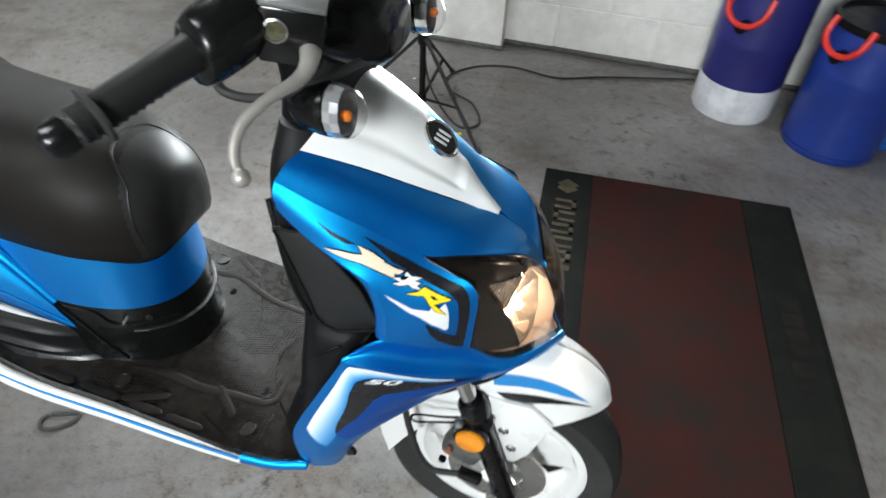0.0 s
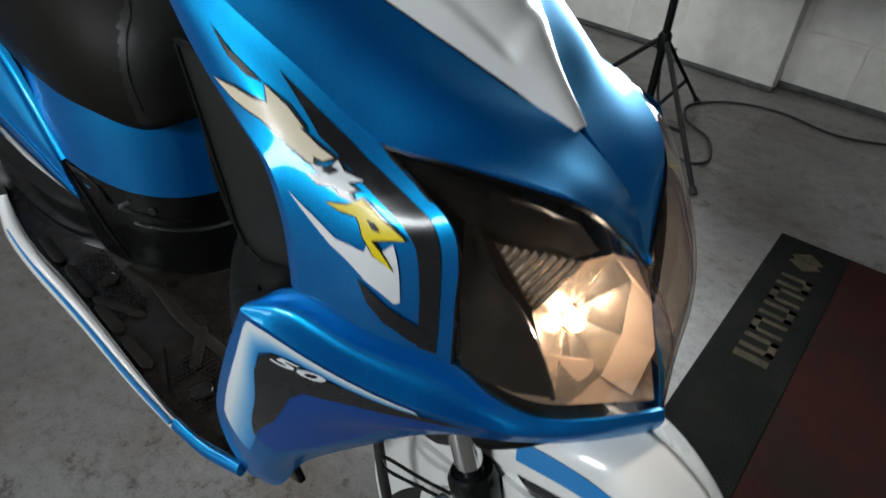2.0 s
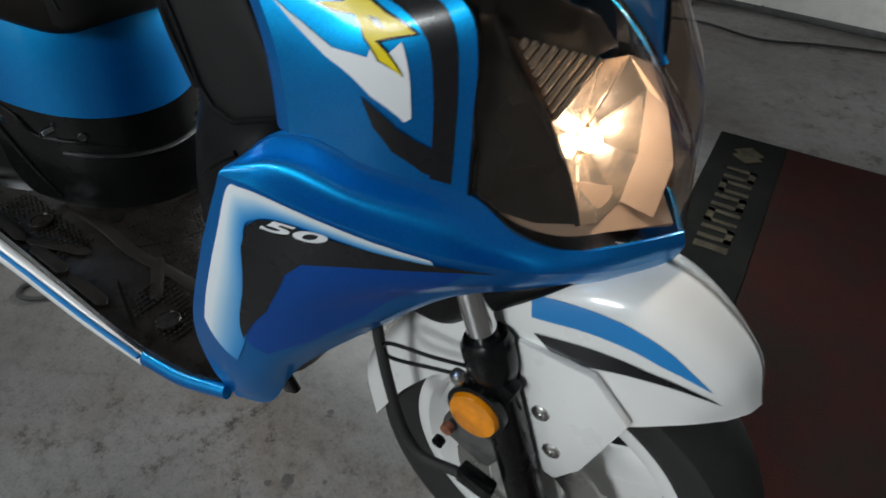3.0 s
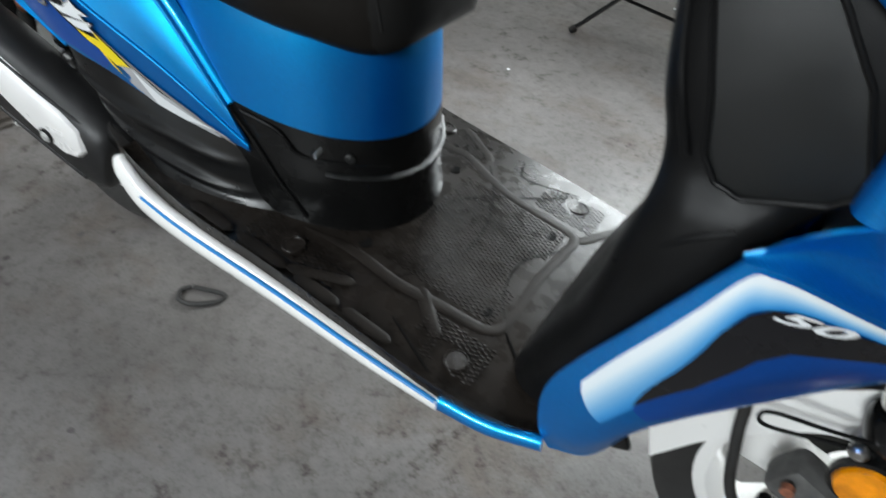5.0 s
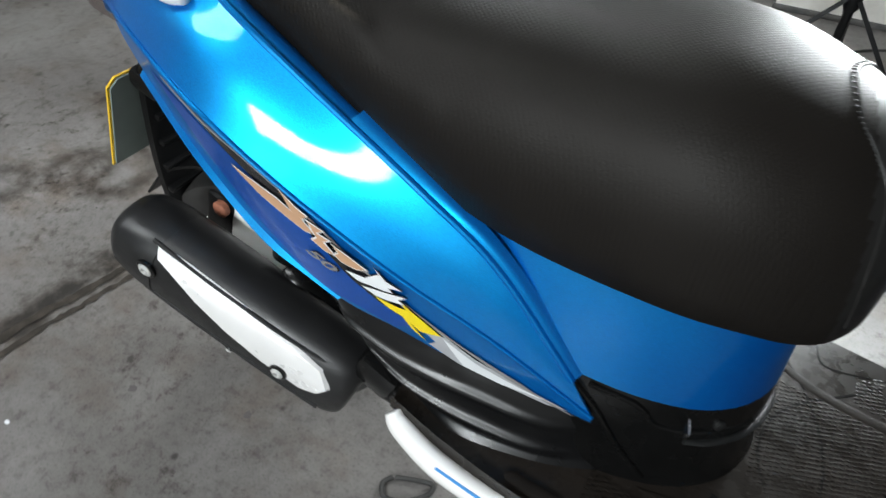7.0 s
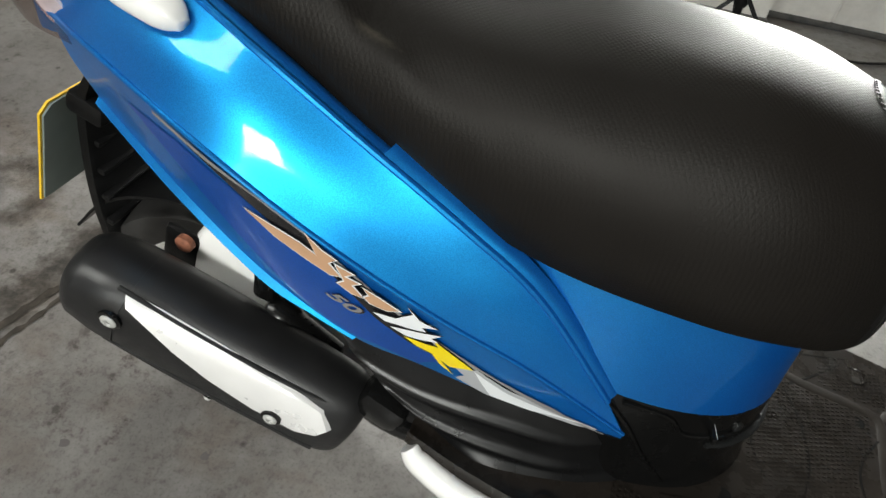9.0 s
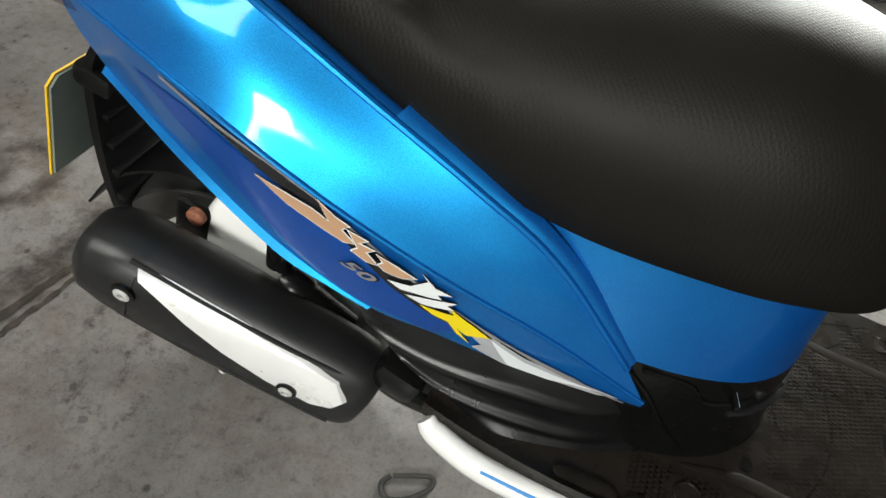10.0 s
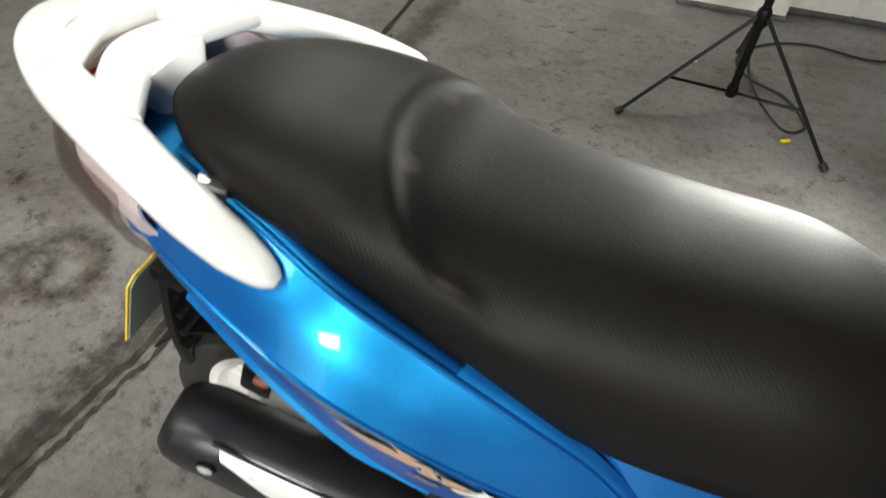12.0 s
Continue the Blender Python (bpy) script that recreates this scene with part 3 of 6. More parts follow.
# window with glowing panes, added out of view as a north fill
added_window = tagged(finish("added_window_1", boxed((1.24, 0.05, 1.84), Matrix.Translation((-1.65, WY - 0.03, 2.75)), 0.01), WALLP, smooth=False), "added high window out of view, a fill light", "window", kind="structure")
for k in (-1, 1):
    part("pane", boxed((0.54, 0.008, 1.70), Matrix.Translation((-1.65 + 0.285 * k, WY - 0.058, 2.75))), FILLPANE, added_window, "glowing pane added as a fill light", smooth=False)

# the dealer's floor mat
MATM = pose(0.37, 1.276, 0.001, 0, 0, -0.6) @ pose(0, 0, 0, 0, 0, 4.0)
mat_thing = thing("floor_mat", "dusty red and charcoal dealer mat lying on concrete", "floor mat", MATM)
ML = 1.46
part("edge_binding", boxed((0.86, ML, 0.006), Matrix.Translation((0.43, -ML / 2, 0.003)), 0.002), GREYMAT, mat_thing)
part("side_band", boxed((0.165, ML - 0.02, 0.003), Matrix.Translation((0.088, -ML / 2, 0.0075))), GREYMAT, mat_thing, "charcoal band with worn beige print", smooth=False)
part("centre_field", boxed((0.515, ML - 0.02, 0.003), Matrix.Translation((0.43, -ML / 2, 0.0075))), REDMAT, mat_thing, "faded dark red carpet field", smooth=False)
part("side_band", boxed((0.15, ML - 0.02, 0.003), Matrix.Translation((0.768, -ML / 2, 0.0075))), GREYMAT, mat_thing, "charcoal band with faint print", smooth=False)

# beige print: a zigzag emblem and a column of six worn blocks
zig = [(0.050, -0.085), (0.088, -0.055), (0.126, -0.085), (0.114, -0.097), (0.105, -0.090), (0.126, -0.112), (0.088, -0.140), (0.050, -0.112), (0.062, -0.100), (0.072, -0.107), (0.050, -0.085)][:-1]
part("print_emblem", prism(bmesh.new(), zig, Matrix.Translation((0, 0, 0.009)), 0.0012), MATINK, mat_thing, "worn beige zigzag print", smooth=False)
for k in range(6):
    y0, h = -0.175 - 0.066 * k, 0.052 if k < 5 else 0.022
    strokes = ((0.0, 0.0, 1.0, 0.25), (0.0, 0.75, 1.0, 1.0), (0.0, 0.0, 0.22, 1.0)) if k % 2 else ((0.0, 0.0, 1.0, 0.28), (0.0, 0.72, 1.0, 1.0), (0.78, 0.0, 1.0, 1.0))
    bm = bmesh.new()
    for a0, b0, a1, b1 in strokes if k < 5 else ((0, 0, 1, 1),):
        box(bm, ((a1 - a0) * 0.072, (b1 - b0) * h, 0.0012), Matrix.Translation((0.052 + (a0 + a1) / 2 * 0.072, y0 - (b0 + b1) / 2 * h, 0.0096)))
    part("print_block", bm, MATINK, mat_thing, smooth=False)
    bm = boxed((0.06, h, 0.0012), Matrix.Translation((0.775, -0.50 - 0.06 * k, 0.0096)))
    part("print_block", bm, GREYMAT2, mat_thing, smooth=False)


# ---- light stand with softbox ----
stand = thing("light_stand", "black three-legged photo light stand with lit softbox", "light stand", pose(-0.185, 1.50, 0))
part("column", rod(rod(bmesh.new(), (0, 0, 0.05), (0, 0, 0.62), 0.0125), (0, 0, 0.62), (0, 0, 1.12), 0.010), BLACK, stand)
part("collar", lathe(bmesh.new(), [(0.016, 0.29), (0.021, 0.30), (0.021, 0.335), (0.016, 0.345)], Matrix.Identity(4), 18), BLACK, stand)
part("slider", lathe(bmesh.new(), [(0.016, 0.05), (0.018, 0.055), (0.018, 0.08), (0.016, 0.085)], Matrix.Identity(4), 18), BLACK, stand)
part("collar", lathe(bmesh.new(), [(0.014, 0.59), (0.019, 0.60), (0.019, 0.64), (0.013, 0.65)], Matrix.Identity(4), 18), BLACK, stand, "height clamp collar")
part("knob", rod(bmesh.new(), (0.015, 0, 0.62), (0.045, 0, 0.62), 0.011), BLACK, stand)
FEET = ((0.292, -0.215, 0.008), (-0.327, -0.147, 0.008), (0.03, 0.36, 0.008))
for fx, fy, fz in FEET:
    d = Vector((fx, fy, 0)).normalized() * 0.018
    leg = part("leg", sweep(bmesh.new(), [(d.x, d.y, 0.32), (fx, fy, fz)], 0.0095, 4, 2, 0.8), BLACK, stand)
    part("rubber_foot", rod(bmesh.new(), (fx * 0.97, fy * 0.97, fz + 0.008), (fx * 1.02, fy * 1.02, fz - 0.006), 0.012), RUBBER, leg)
    part("brace", sweep(bmesh.new(), [(d.x, d.y, 0.067), (fx * 0.62, fy * 0.62, 0.127)], 0.008, 4, 2, 0.7), BLACK, stand)
part("head", boxed((0.05, 0.06, 0.09), Matrix.Translation((0, 0, 1.14)), 0.008), BLACK, stand)
part("arm", sweep(bmesh.new(), [(0, 0, 1.15), (0.12, -0.05, 1.08), (0.21, -0.12, 0.90)], 0.014, 8, 16), BLACK, stand)
SB = Matrix.Translation((0.185, -1.50, 0)) @ look((0.03, 1.195, 0.885), (-0.02, 0.35, 0.80), 2)
part("shell", loft(bmesh.new(), [[SB @ Vector((sx * a, sy * b, h)) for sx, sy in ((-1, -1), (1, -1), (1, 1), (-1, 1))] for a, b, h in ((0.262, 0.232, 0.02), (0.255, 0.225, 0.05), (0.07, 0.06, 0.22))]), BLACK, stand, "black cloth softbox shell", smooth=False)
part("diffuser", boxed((0.51, 0.45, 0.012), SB @ Matrix.Translation((0, 0, 0.022))), SOFT, stand, "glowing white softbox cloth", smooth=False)

power_cable = tagged(finish("power_cable", sweep(bmesh.new(), [(-0.20, 1.53, 0.30), (-0.15, 1.50, 0.12), (-0.02, 1.42, 0.02), (0.06, 1.48, 0.006), (0.0, 1.62, 0.006), (-0.12, 1.70, 0.006), (-0.16, 1.82, 0.006), (-0.06, 1.95, 0.006), (0.1, 2.0, 0.006), (0.3, 1.97, 0.006), (0.5, 2.05, 0.006), (0.78, 2.14, 0.006), (1.0, 2.2, 0.008)], 0.0045, 8, 120), RUBBER), "thin black power cable trailing over the floor", "cable")
cable_tie = tagged(finish("yellow_tag", boxed((0.03, 0.012, 0.008), pose(0.0, 1.38, 0.006, 0, 0, 30), 0.002), YELLOW), "small yellow tag lying by the stand", "tag")
pen_stub = tagged(finish("plastic_stub", sweep(bmesh.new(), [(-1.085, 0.945, 0.009), (-1.02, 0.985, 0.009)], 0.009, 10, 4), GREEN), "small bright green plastic stub on concrete", "stub")


# ---- drums ----
def drum(m, body, band, band_top, height, r, label):
    ob = thing("drum", label, "drum", m, "drums along the wall")
    low = [(r * 0.96, 0.0), (r, 0.012), (r, band_top)]
    part("foot_band", lathe(bmesh.new(), low + [(r * 0.9, band_top + 0.001)], Matrix.Identity(4), 48), band, ob, "scuffed lower band")
    part("body", lathe(bmesh.new(), [(r * 0.92, band_top + 0.001), (r * 0.995, band_top + 0.002), (r, 0.30), (r * 1.015, 0.31), (r * 1.015, 0.33), (r, 0.34), (r, height - 0.06), (r * 0.97, height - 0.02)], Matrix.Identity(4), 48), body, ob)
    part("lid", lathe(bmesh.new(), [(r * 0.97, height - 0.019), (r * 1.03, height - 0.015), (r * 1.03, height + 0.012), (r * 0.93, height + 0.014), (r * 0.92, height)], Matrix.Identity(4), 48), BLACK, ob, "black clamp lid")
    for a in (232,):
        h = Matrix.Rotation(radians(a), 4, "Z") @ Matrix.Translation((r + 0.008, 0, 0.43))
        lever_ = part("handle", sweep(bmesh.new(), [h @ Vector(p) for p in ((0.0, -0.075, 0.09), (0.03, -0.07, 0.03), (0.036, -0.03, -0.01), (0.036, 0.03, -0.01), (0.03, 0.07, 0.03), (0.0, 0.075, 0.09))], 0.011, 8, 30), RED, ob, "red plastic carrying handle")
        part("lug", lathe(bmesh.new(), [(0.012, -0.02), (0.022, -0.015), (0.022, 0.03), (0.014, 0.034)], h @ Matrix.Translation((0.008, 0, -0.025)) @ Matrix.Rotation(radians(90), 4, "Y"), 16), BLACK, lever_)
    return ob


drum(pose(1.05, 2.0, 0, 0, 0, 8), NAVY, DRUMW, 0.15, 0.86, 0.165, "navy plastic drum with white foot band and red handle")
drum(pose(1.415, 1.83, 0, 0, 0, -10), DRUMN, DRUMN, 0.03, 0.50, 0.175, "short dark blue plastic drum with red handle")
drum(pose(1.64, 2.03, 0, 0, 0, 0), DRUMB, DRUMB, 0.03, 0.9, 0.19, "bright blue tall plastic drum against the wall")


# ---- the scooter ----
SCOOT = pose(0, -0.015, 0, -2.5, 0, 0)
scooter = thing("motor_scooter", "blue and white motor scooter with black seat on a workshop floor", "scooter", SCOOT)
BODY = (0.1, 0, 0.6)
TAIL = (-0.6, 0, 0.6)

# sheets begin
# white nose panel: rows from the rear edge to the tip
NOSE = Net([
    [(0.154, -0.122, 0.922), (0.182, -0.066, 0.962), (0.192, 0, 0.978), (0.182, 0.066, 0.962), (0.154, 0.122, 0.922)],
    [(0.222, -0.095, 0.896), (0.248, -0.05, 0.930), (0.256, 0, 0.941), (0.248, 0.05, 0.930), (0.222, 0.095, 0.896)],
    [(0.288, -0.064, 0.862), (0.305, -0.034, 0.888), (0.311, 0, 0.896), (0.305, 0.034, 0.888), (0.288, 0.064, 0.862)],
    [(0.352, -0.026, 0.822), (0.356, -0.013, 0.838), (0.358, 0, 0.842), (0.356, 0.013, 0.838), (0.352, 0.026, 0.822)],
    [(0.389, -0.012, 0.800), (0.392, -0.006, 0.803), (0.393, 0, 0.804), (0.392, 0.006, 0.803), (0.389, 0.012, 0.800)],
])
# blue upper face: from the white panel's edge out to the crease and the lamp's upper edge
UPPER = Net([
    [(0.154, -0.122, 0.921), (0.222, -0.096, 0.895), (0.288, -0.065, 0.861), (0.352, -0.027, 0.821), (0.392, -0.004, 0.8015), (0.443, 0.0, 0.766), (0.469, 0.0, 0.7205)],
    [(0.148, -0.150, 0.918), (0.212, -0.134, 0.892), (0.276, -0.112, 0.858), (0.338, -0.086, 0.829), (0.383, -0.056, 0.806), (0.439, -0.030, 0.777), (0.469, -0.001, 0.7205)],
    [(0.142, -0.170, 0.904), (0.200, -0.163, 0.874), (0.258, -0.150, 0.843), (0.318, -0.134, 0.808), (0.372, -0.107, 0.803), (0.433, -0.060, 0.784), (0.469, -0.001, 0.7205)],
])
# blue side face between crease, lamp edge and rear edge
SIDE = Net([
    [(0.142, -0.170, 0.904), (0.200, -0.163, 0.874), (0.258, -0.150, 0.843), (0.316, -0.134, 0.808), (0.362, -0.136, 0.791), (0.393, -0.139, 0.775), (0.399, -0.138, 0.735), (0.394, -0.130, 0.650)],
    [(0.140, -0.176, 0.888), (0.190, -0.177, 0.856), (0.246, -0.173, 0.825), (0.292, -0.166, 0.797), (0.324, -0.166, 0.772), (0.341, -0.168, 0.748), (0.345, -0.168, 0.712), (0.340, -0.164, 0.668)],
    [(0.144, -0.176, 0.868), (0.185, -0.181, 0.836), (0.236, -0.185, 0.806), (0.268, -0.187, 0.786), (0.284, -0.188, 0.752), (0.288, -0.188, 0.722), (0.287, -0.187, 0.702), (0.287, -0.187, 0.686)],
])
# shoulder from the lamp's lower edge out to the crease
SHOULDER = Net([
    [(0.226, -0.199, 0.643), (0.287, -0.187, 0.686), (0.340, -0.164, 0.668), (0.394, -0.130, 0.650), (0.424, -0.106, 0.613), (0.458, -0.084, 0.600), (0.490, -0.052, 0.600), (0.520, 0.0, 0.594)],
    [(0.227, -0.204, 0.642), (0.267, -0.182, 0.653), (0.318, -0.163, 0.635), (0.374, -0.133, 0.618), (0.414, -0.111, 0.596), (0.456, -0.092, 0.589), (0.492, -0.055, 0.588), (0.524, 0.0, 0.584)],
    [(0.228, -0.207, 0.641), (0.262, -0.203, 0.641), (0.310, -0.187, 0.626), (0.365, -0.159, 0.607), (0.410, -0.128, 0.592), (0.450, -0.097, 0.582), (0.490, -0.054, 0.577), (0.522, 0.0, 0.573)],
])
# leg wing below the crease, turned under at the bottom
WING = Net([
    [(0.228, -0.207, 0.641), (0.262, -0.203, 0.641), (0.310, -0.187, 0.626), (0.365, -0.159, 0.607), (0.410, -0.128, 0.592), (0.450, -0.097, 0.582), (0.490, -0.054, 0.577), (0.522, 0.0, 0.573)],
    [(0.182, -0.210, 0.545), (0.228, -0.207, 0.552), (0.285, -0.188, 0.556), (0.345, -0.157, 0.560), (0.396, -0.126, 0.563), (0.440, -0.094, 0.563), (0.482, -0.052, 0.563), (0.517, 0.0, 0.561)],
    [(0.130, -0.206, 0.425), (0.182, -0.207, 0.445), (0.248, -0.192, 0.488), (0.318, -0.156, 0.523), (0.382, -0.121, 0.546), (0.430, -0.091, 0.553), (0.474, -0.050, 0.554), (0.511, 0.0, 0.552)],
    [(0.130, -0.201, 0.345), (0.178, -0.198, 0.352), (0.236, -0.182, 0.424), (0.308, -0.146, 0.482), (0.372, -0.114, 0.526), (0.422, -0.087, 0.542), (0.468, -0.048, 0.546), (0.507, 0.0, 0.546)],
    [(0.146, -0.192, 0.300), (0.188, -0.178, 0.308), (0.226, -0.160, 0.378), (0.300, -0.132, 0.455), (0.364, -0.106, 0.513), (0.416, -0.080, 0.534), (0.462, -0.044, 0.539), (0.502, 0.0, 0.540)],
])
LAMP = Net([
    [(0.318, -0.133, 0.806), (0.372, -0.106, 0.801), (0.433, -0.060, 0.782), (0.457, -0.026, 0.749), (0.469, 0.0, 0.7185)],
    [(0.391, -0.138, 0.774), (0.422, -0.113, 0.764), (0.456, -0.078, 0.745), (0.480, -0.040, 0.722), (0.492, 0.0, 0.692)],
    [(0.397, -0.136, 0.715), (0.438, -0.112, 0.704), (0.475, -0.080, 0.694), (0.500, -0.042, 0.676), (0.511, 0.0, 0.655)],
    [(0.394, -0.130, 0.652), (0.426, -0.106, 0.615), (0.459, -0.083, 0.602), (0.490, -0.051, 0.602), (0.520, 0.0, 0.596)],
])
# rear side panel, front to rear: hidden inner edge, upper ridge, band, outer ridge
BAND = Net([
    [(-0.345, -0.157, 0.515), (-0.432, -0.160, 0.622), (-0.511, -0.165, 0.682), (-0.608, -0.166, 0.742), (-0.695, -0.165, 0.796), (-0.790, -0.132, 0.822), (-0.900, -0.090, 0.838)],
    [(-0.332, -0.157, 0.494), (-0.427, -0.172, 0.586), (-0.517, -0.184, 0.646), (-0.618, -0.195, 0.712), (-0.708, -0.196, 0.769), (-0.812, -0.164, 0.797), (-0.925, -0.112, 0.800)],
    [(-0.318, -0.155, 0.470), (-0.420, -0.178, 0.545), (-0.520, -0.200, 0.605), (-0.625, -0.218, 0.675), (-0.720, -0.219, 0.734), (-0.840, -0.178, 0.758), (-0.950, -0.120, 0.750)],
])
FLANK = Net([
    [(-0.318, -0.155, 0.470), (-0.420, -0.178, 0.545), (-0.520, -0.200, 0.605), (-0.625, -0.218, 0.675), (-0.720, -0.219, 0.734), (-0.840, -0.178, 0.758), (-0.950, -0.120, 0.750)],
    [(-0.318, -0.1555, 0.466), (-0.436, -0.176, 0.512), (-0.530, -0.195, 0.554), (-0.618, -0.208, 0.604), (-0.708, -0.206, 0.655), (-0.812, -0.178, 0.698), (-0.930, -0.128, 0.712)],
    [(-0.318, -0.155, 0.462), (-0.450, -0.171, 0.481), (-0.530, -0.184, 0.507), (-0.600, -0.193, 0.527), (-0.690, -0.193, 0.576), (-0.782, -0.178, 0.633), (-0.900, -0.136, 0.680)],
])
# cover under the seat nose, from one side round the front to the other: plan and heights
COLUMN = [(-0.56, -0.148), (-0.46, -0.154), (-0.37, -0.153), (-0.29, -0.139), (-0.225, -0.110), (-0.182, -0.062), (-0.166, 0.0)]
COLUMN = COLUMN + [(x, -y) for x, y in COLUMN[-2::-1]]


def column_row(z, grow=0.0, fwd=0.0, dip=0.0):
    return [(x + fwd * (x + 0.6) / 0.43, y * (1 + grow), z - dip * max(0, (x + 0.40) / 0.235)) for x, y in COLUMN]


COVER = Net([column_row(0.68, -0.13, -0.03), column_row(0.60, -0.05, -0.008), column_row(0.532, 0.0, 0.0, 0.045)])
BASE = Net([column_row(0.531, -0.004, 0.0, 0.045), column_row(0.44, 0.0, 0.004, 0.02), column_row(0.372, 0.02, 0.012, 0.02), column_row(0.352, 0.06, 0.03, 0.016)])
# black lower flank: from the blue edge to the footboard
SKIRTN = Net([
    [(-0.270, -0.112, 0.484), (-0.345, -0.146, 0.470), (-0.450, -0.164, 0.480), (-0.530, -0.178, 0.506), (-0.600, -0.184, 0.528), (-0.625, -0.180, 0.535)],
    [(-0.270, -0.112, 0.444), (-0.350, -0.156, 0.434), (-0.440, -0.175, 0.450), (-0.525, -0.186, 0.468), (-0.590, -0.186, 0.490), (-0.615, -0.178, 0.50)],
    [(-0.260, -0.112, 0.398), (-0.345, -0.160, 0.391), (-0.430, -0.180, 0.405), (-0.510, -0.188, 0.425), (-0.560, -0.185, 0.450), (-0.585, -0.175, 0.46)],
    [(-0.250, -0.115, 0.362), (-0.340, -0.172, 0.372), (-0.430, -0.196, 0.384), (-0.490, -0.190, 0.400), (-0.525, -0.180, 0.420), (-0.555, -0.165, 0.43)],
])
FENDER = Net([
    [(0.245, -0.066, 0.205), (0.300, -0.068, 0.305), (0.375, -0.070, 0.390), (0.450, -0.070, 0.392), (0.515, -0.067, 0.408), (0.572, -0.051, 0.436), (0.608, -0.028, 0.446)],
    [(0.222, -0.052, 0.270), (0.282, -0.056, 0.380), (0.365, -0.060, 0.478), (0.450, -0.058, 0.520), (0.525, -0.048, 0.528), (0.592, -0.034, 0.496), (0.622, -0.015, 0.453)],
    [(0.215, 0.0, 0.295), (0.278, 0.0, 0.415), (0.362, 0.0, 0.510), (0.450, 0.0, 0.555), (0.532, 0.0, 0.562), (0.604, 0.0, 0.517), (0.629, 0.0, 0.456)],
])
# turned-out lip under the tail side
LIP = Net([
    [(-0.590, -0.190, 0.529), (-0.640, -0.190, 0.551), (-0.690, -0.191, 0.577), (-0.782, -0.176, 0.634), (-0.900, -0.134, 0.681)],
    [(-0.597, -0.195, 0.523), (-0.640, -0.196, 0.541), (-0.693, -0.197, 0.567), (-0.786, -0.182, 0.625), (-0.903, -0.140, 0.673)],
])
# sheets end


def both(name, net, mat, nu, nv, thick, ref, label="", parent=None):
    for flip in (1, -1):
        part(name, sheet(net, nu, nv, thick, ref, flip), mat, parent or scooter, label)


class Dented(Net):
    """The nose panel with its sunk badge field."""

    def at(self, u, v):
        p = Net.at(self, u, v)
        s = lambda a, b, x: min(max((x - a) / (b - a), 0), 1) ** 2 * (3 - 2 * min(max((x - a) / (b - a), 0), 1))
        d = s(0.10, 0.17, u) * (1 - s(0.80, 0.87, u)) * (1 - s(0.60, 0.66, v + 0.12 * (u - 0.5)))
        if d <= 0:
            return p
        q = np.cross(Net.at(self, u + 0.01, v) - Net.at(self, u - 0.01, v), Net.at(self, u, v + 0.01) - Net.at(self, u, v - 0.01))
        q = q / np.linalg.norm(q)
        return p - q * (0.006 * d * (1 if np.dot(q, p - np.array(BODY)) > 0 else -1))


DENT = Dented(NOSE.P)
nose = part("nose_panel", sheet(DENT, 64, 64, 0.004, BODY), WHITE, scooter, "white painted nose panel")
bp, bn = DENT.at(0.5, 0.46), NOSE.normal(0.5, 0.46) * outward(NOSE, BODY)
BM_ = along(bp, bp + bn)
badge = part("badge", lathe(bmesh.new(), [(0.030, 0.0), (0.030, 0.004), (0.0275, 0.0065), (0.025, 0.004)], BM_, 40), CHROME, scooter, "round chrome badge with black face")
part("badge_face", lathe(bmesh.new(), [(0.0252, 0.001), (0.0252, 0.0042), (0.0, 0.0048)], BM_, 40), GLOSS, badge)
for k in (-1, 0, 1):
    part("badge_mark", boxed((0.004, 0.022, 0.002), BM_ @ pose(0.011 * k, 0.0, 0.0052, 0, 0, 24), 0.0006), SILVER, badge)
both("upper_fairing", UPPER, BLUE, 36, 14, 0.004, BODY, "metallic blue upper fairing")
both("side_fairing", SIDE, BLUE, 40, 14, 0.004, BODY, "metallic blue side fairing with stickers")
EDGE = Net([[SIDE.at(u, 1.0) + np.array((-dx, dy, 0.0)) * min(1.0, 0.15 + 2.2 * u) for u in np.linspace(0, 1, 12)] for dx, dy in ((0.0, 0.0003), (0.010, 0.0012), (0.017, 0.006), (0.020, 0.016))])
both("fairing_edge", EDGE, BLUE, 40, 10, 0.003, BODY, "rounded blue rear edge of the side fairing")
both("fairing_shoulder", SHOULDER, BLUE, 40, 10, 0.004, BODY, "metallic blue shoulder under the headlamp")
both("leg_wing", WING, BLUE, 44, 30, 0.004, BODY, "metallic blue leg wing with stickers")

# headlamp: lens, housing, reflectors and bulbs
headlamp = part("headlamp", sheet(LAMP, 48, 40, 0.003, BODY, 1, sheet(LAMP, 48, 40, 0.003, BODY, -1)), LAMPLENS, scooter, "clear wraparound headlamp lens, lit")
headlamp.visible_shadow = False
IN = 0.085
INNER = Net([[p + np.array((-IN, IN * 0.7 * (1 if p[1] < -0.01 else 0), -0.002)) for p in row] for row in LAMP.P])
HOUS = material("smoked_lamp_housing", (0.085, 0.070, 0.060), 0.34, vary=0.2)
part("housing", sheet(INNER, 20, 16, 0.003, BODY, 1, sheet(INNER, 20, 16, 0.003, BODY, -1)), HOUS, headlamp, "smoked brown lamp housing")
REFL = material("bright_reflector", (0.86, 0.77, 0.67), 0.22, metal=0.92, vary=0.03, scale=60, rough_vary=0.06)
SURROUND = material("bronze_lamp_surround", (0.62, 0.48, 0.38), 0.34, metal=0.5, vary=0.08, scale=20, rough_vary=0.0)
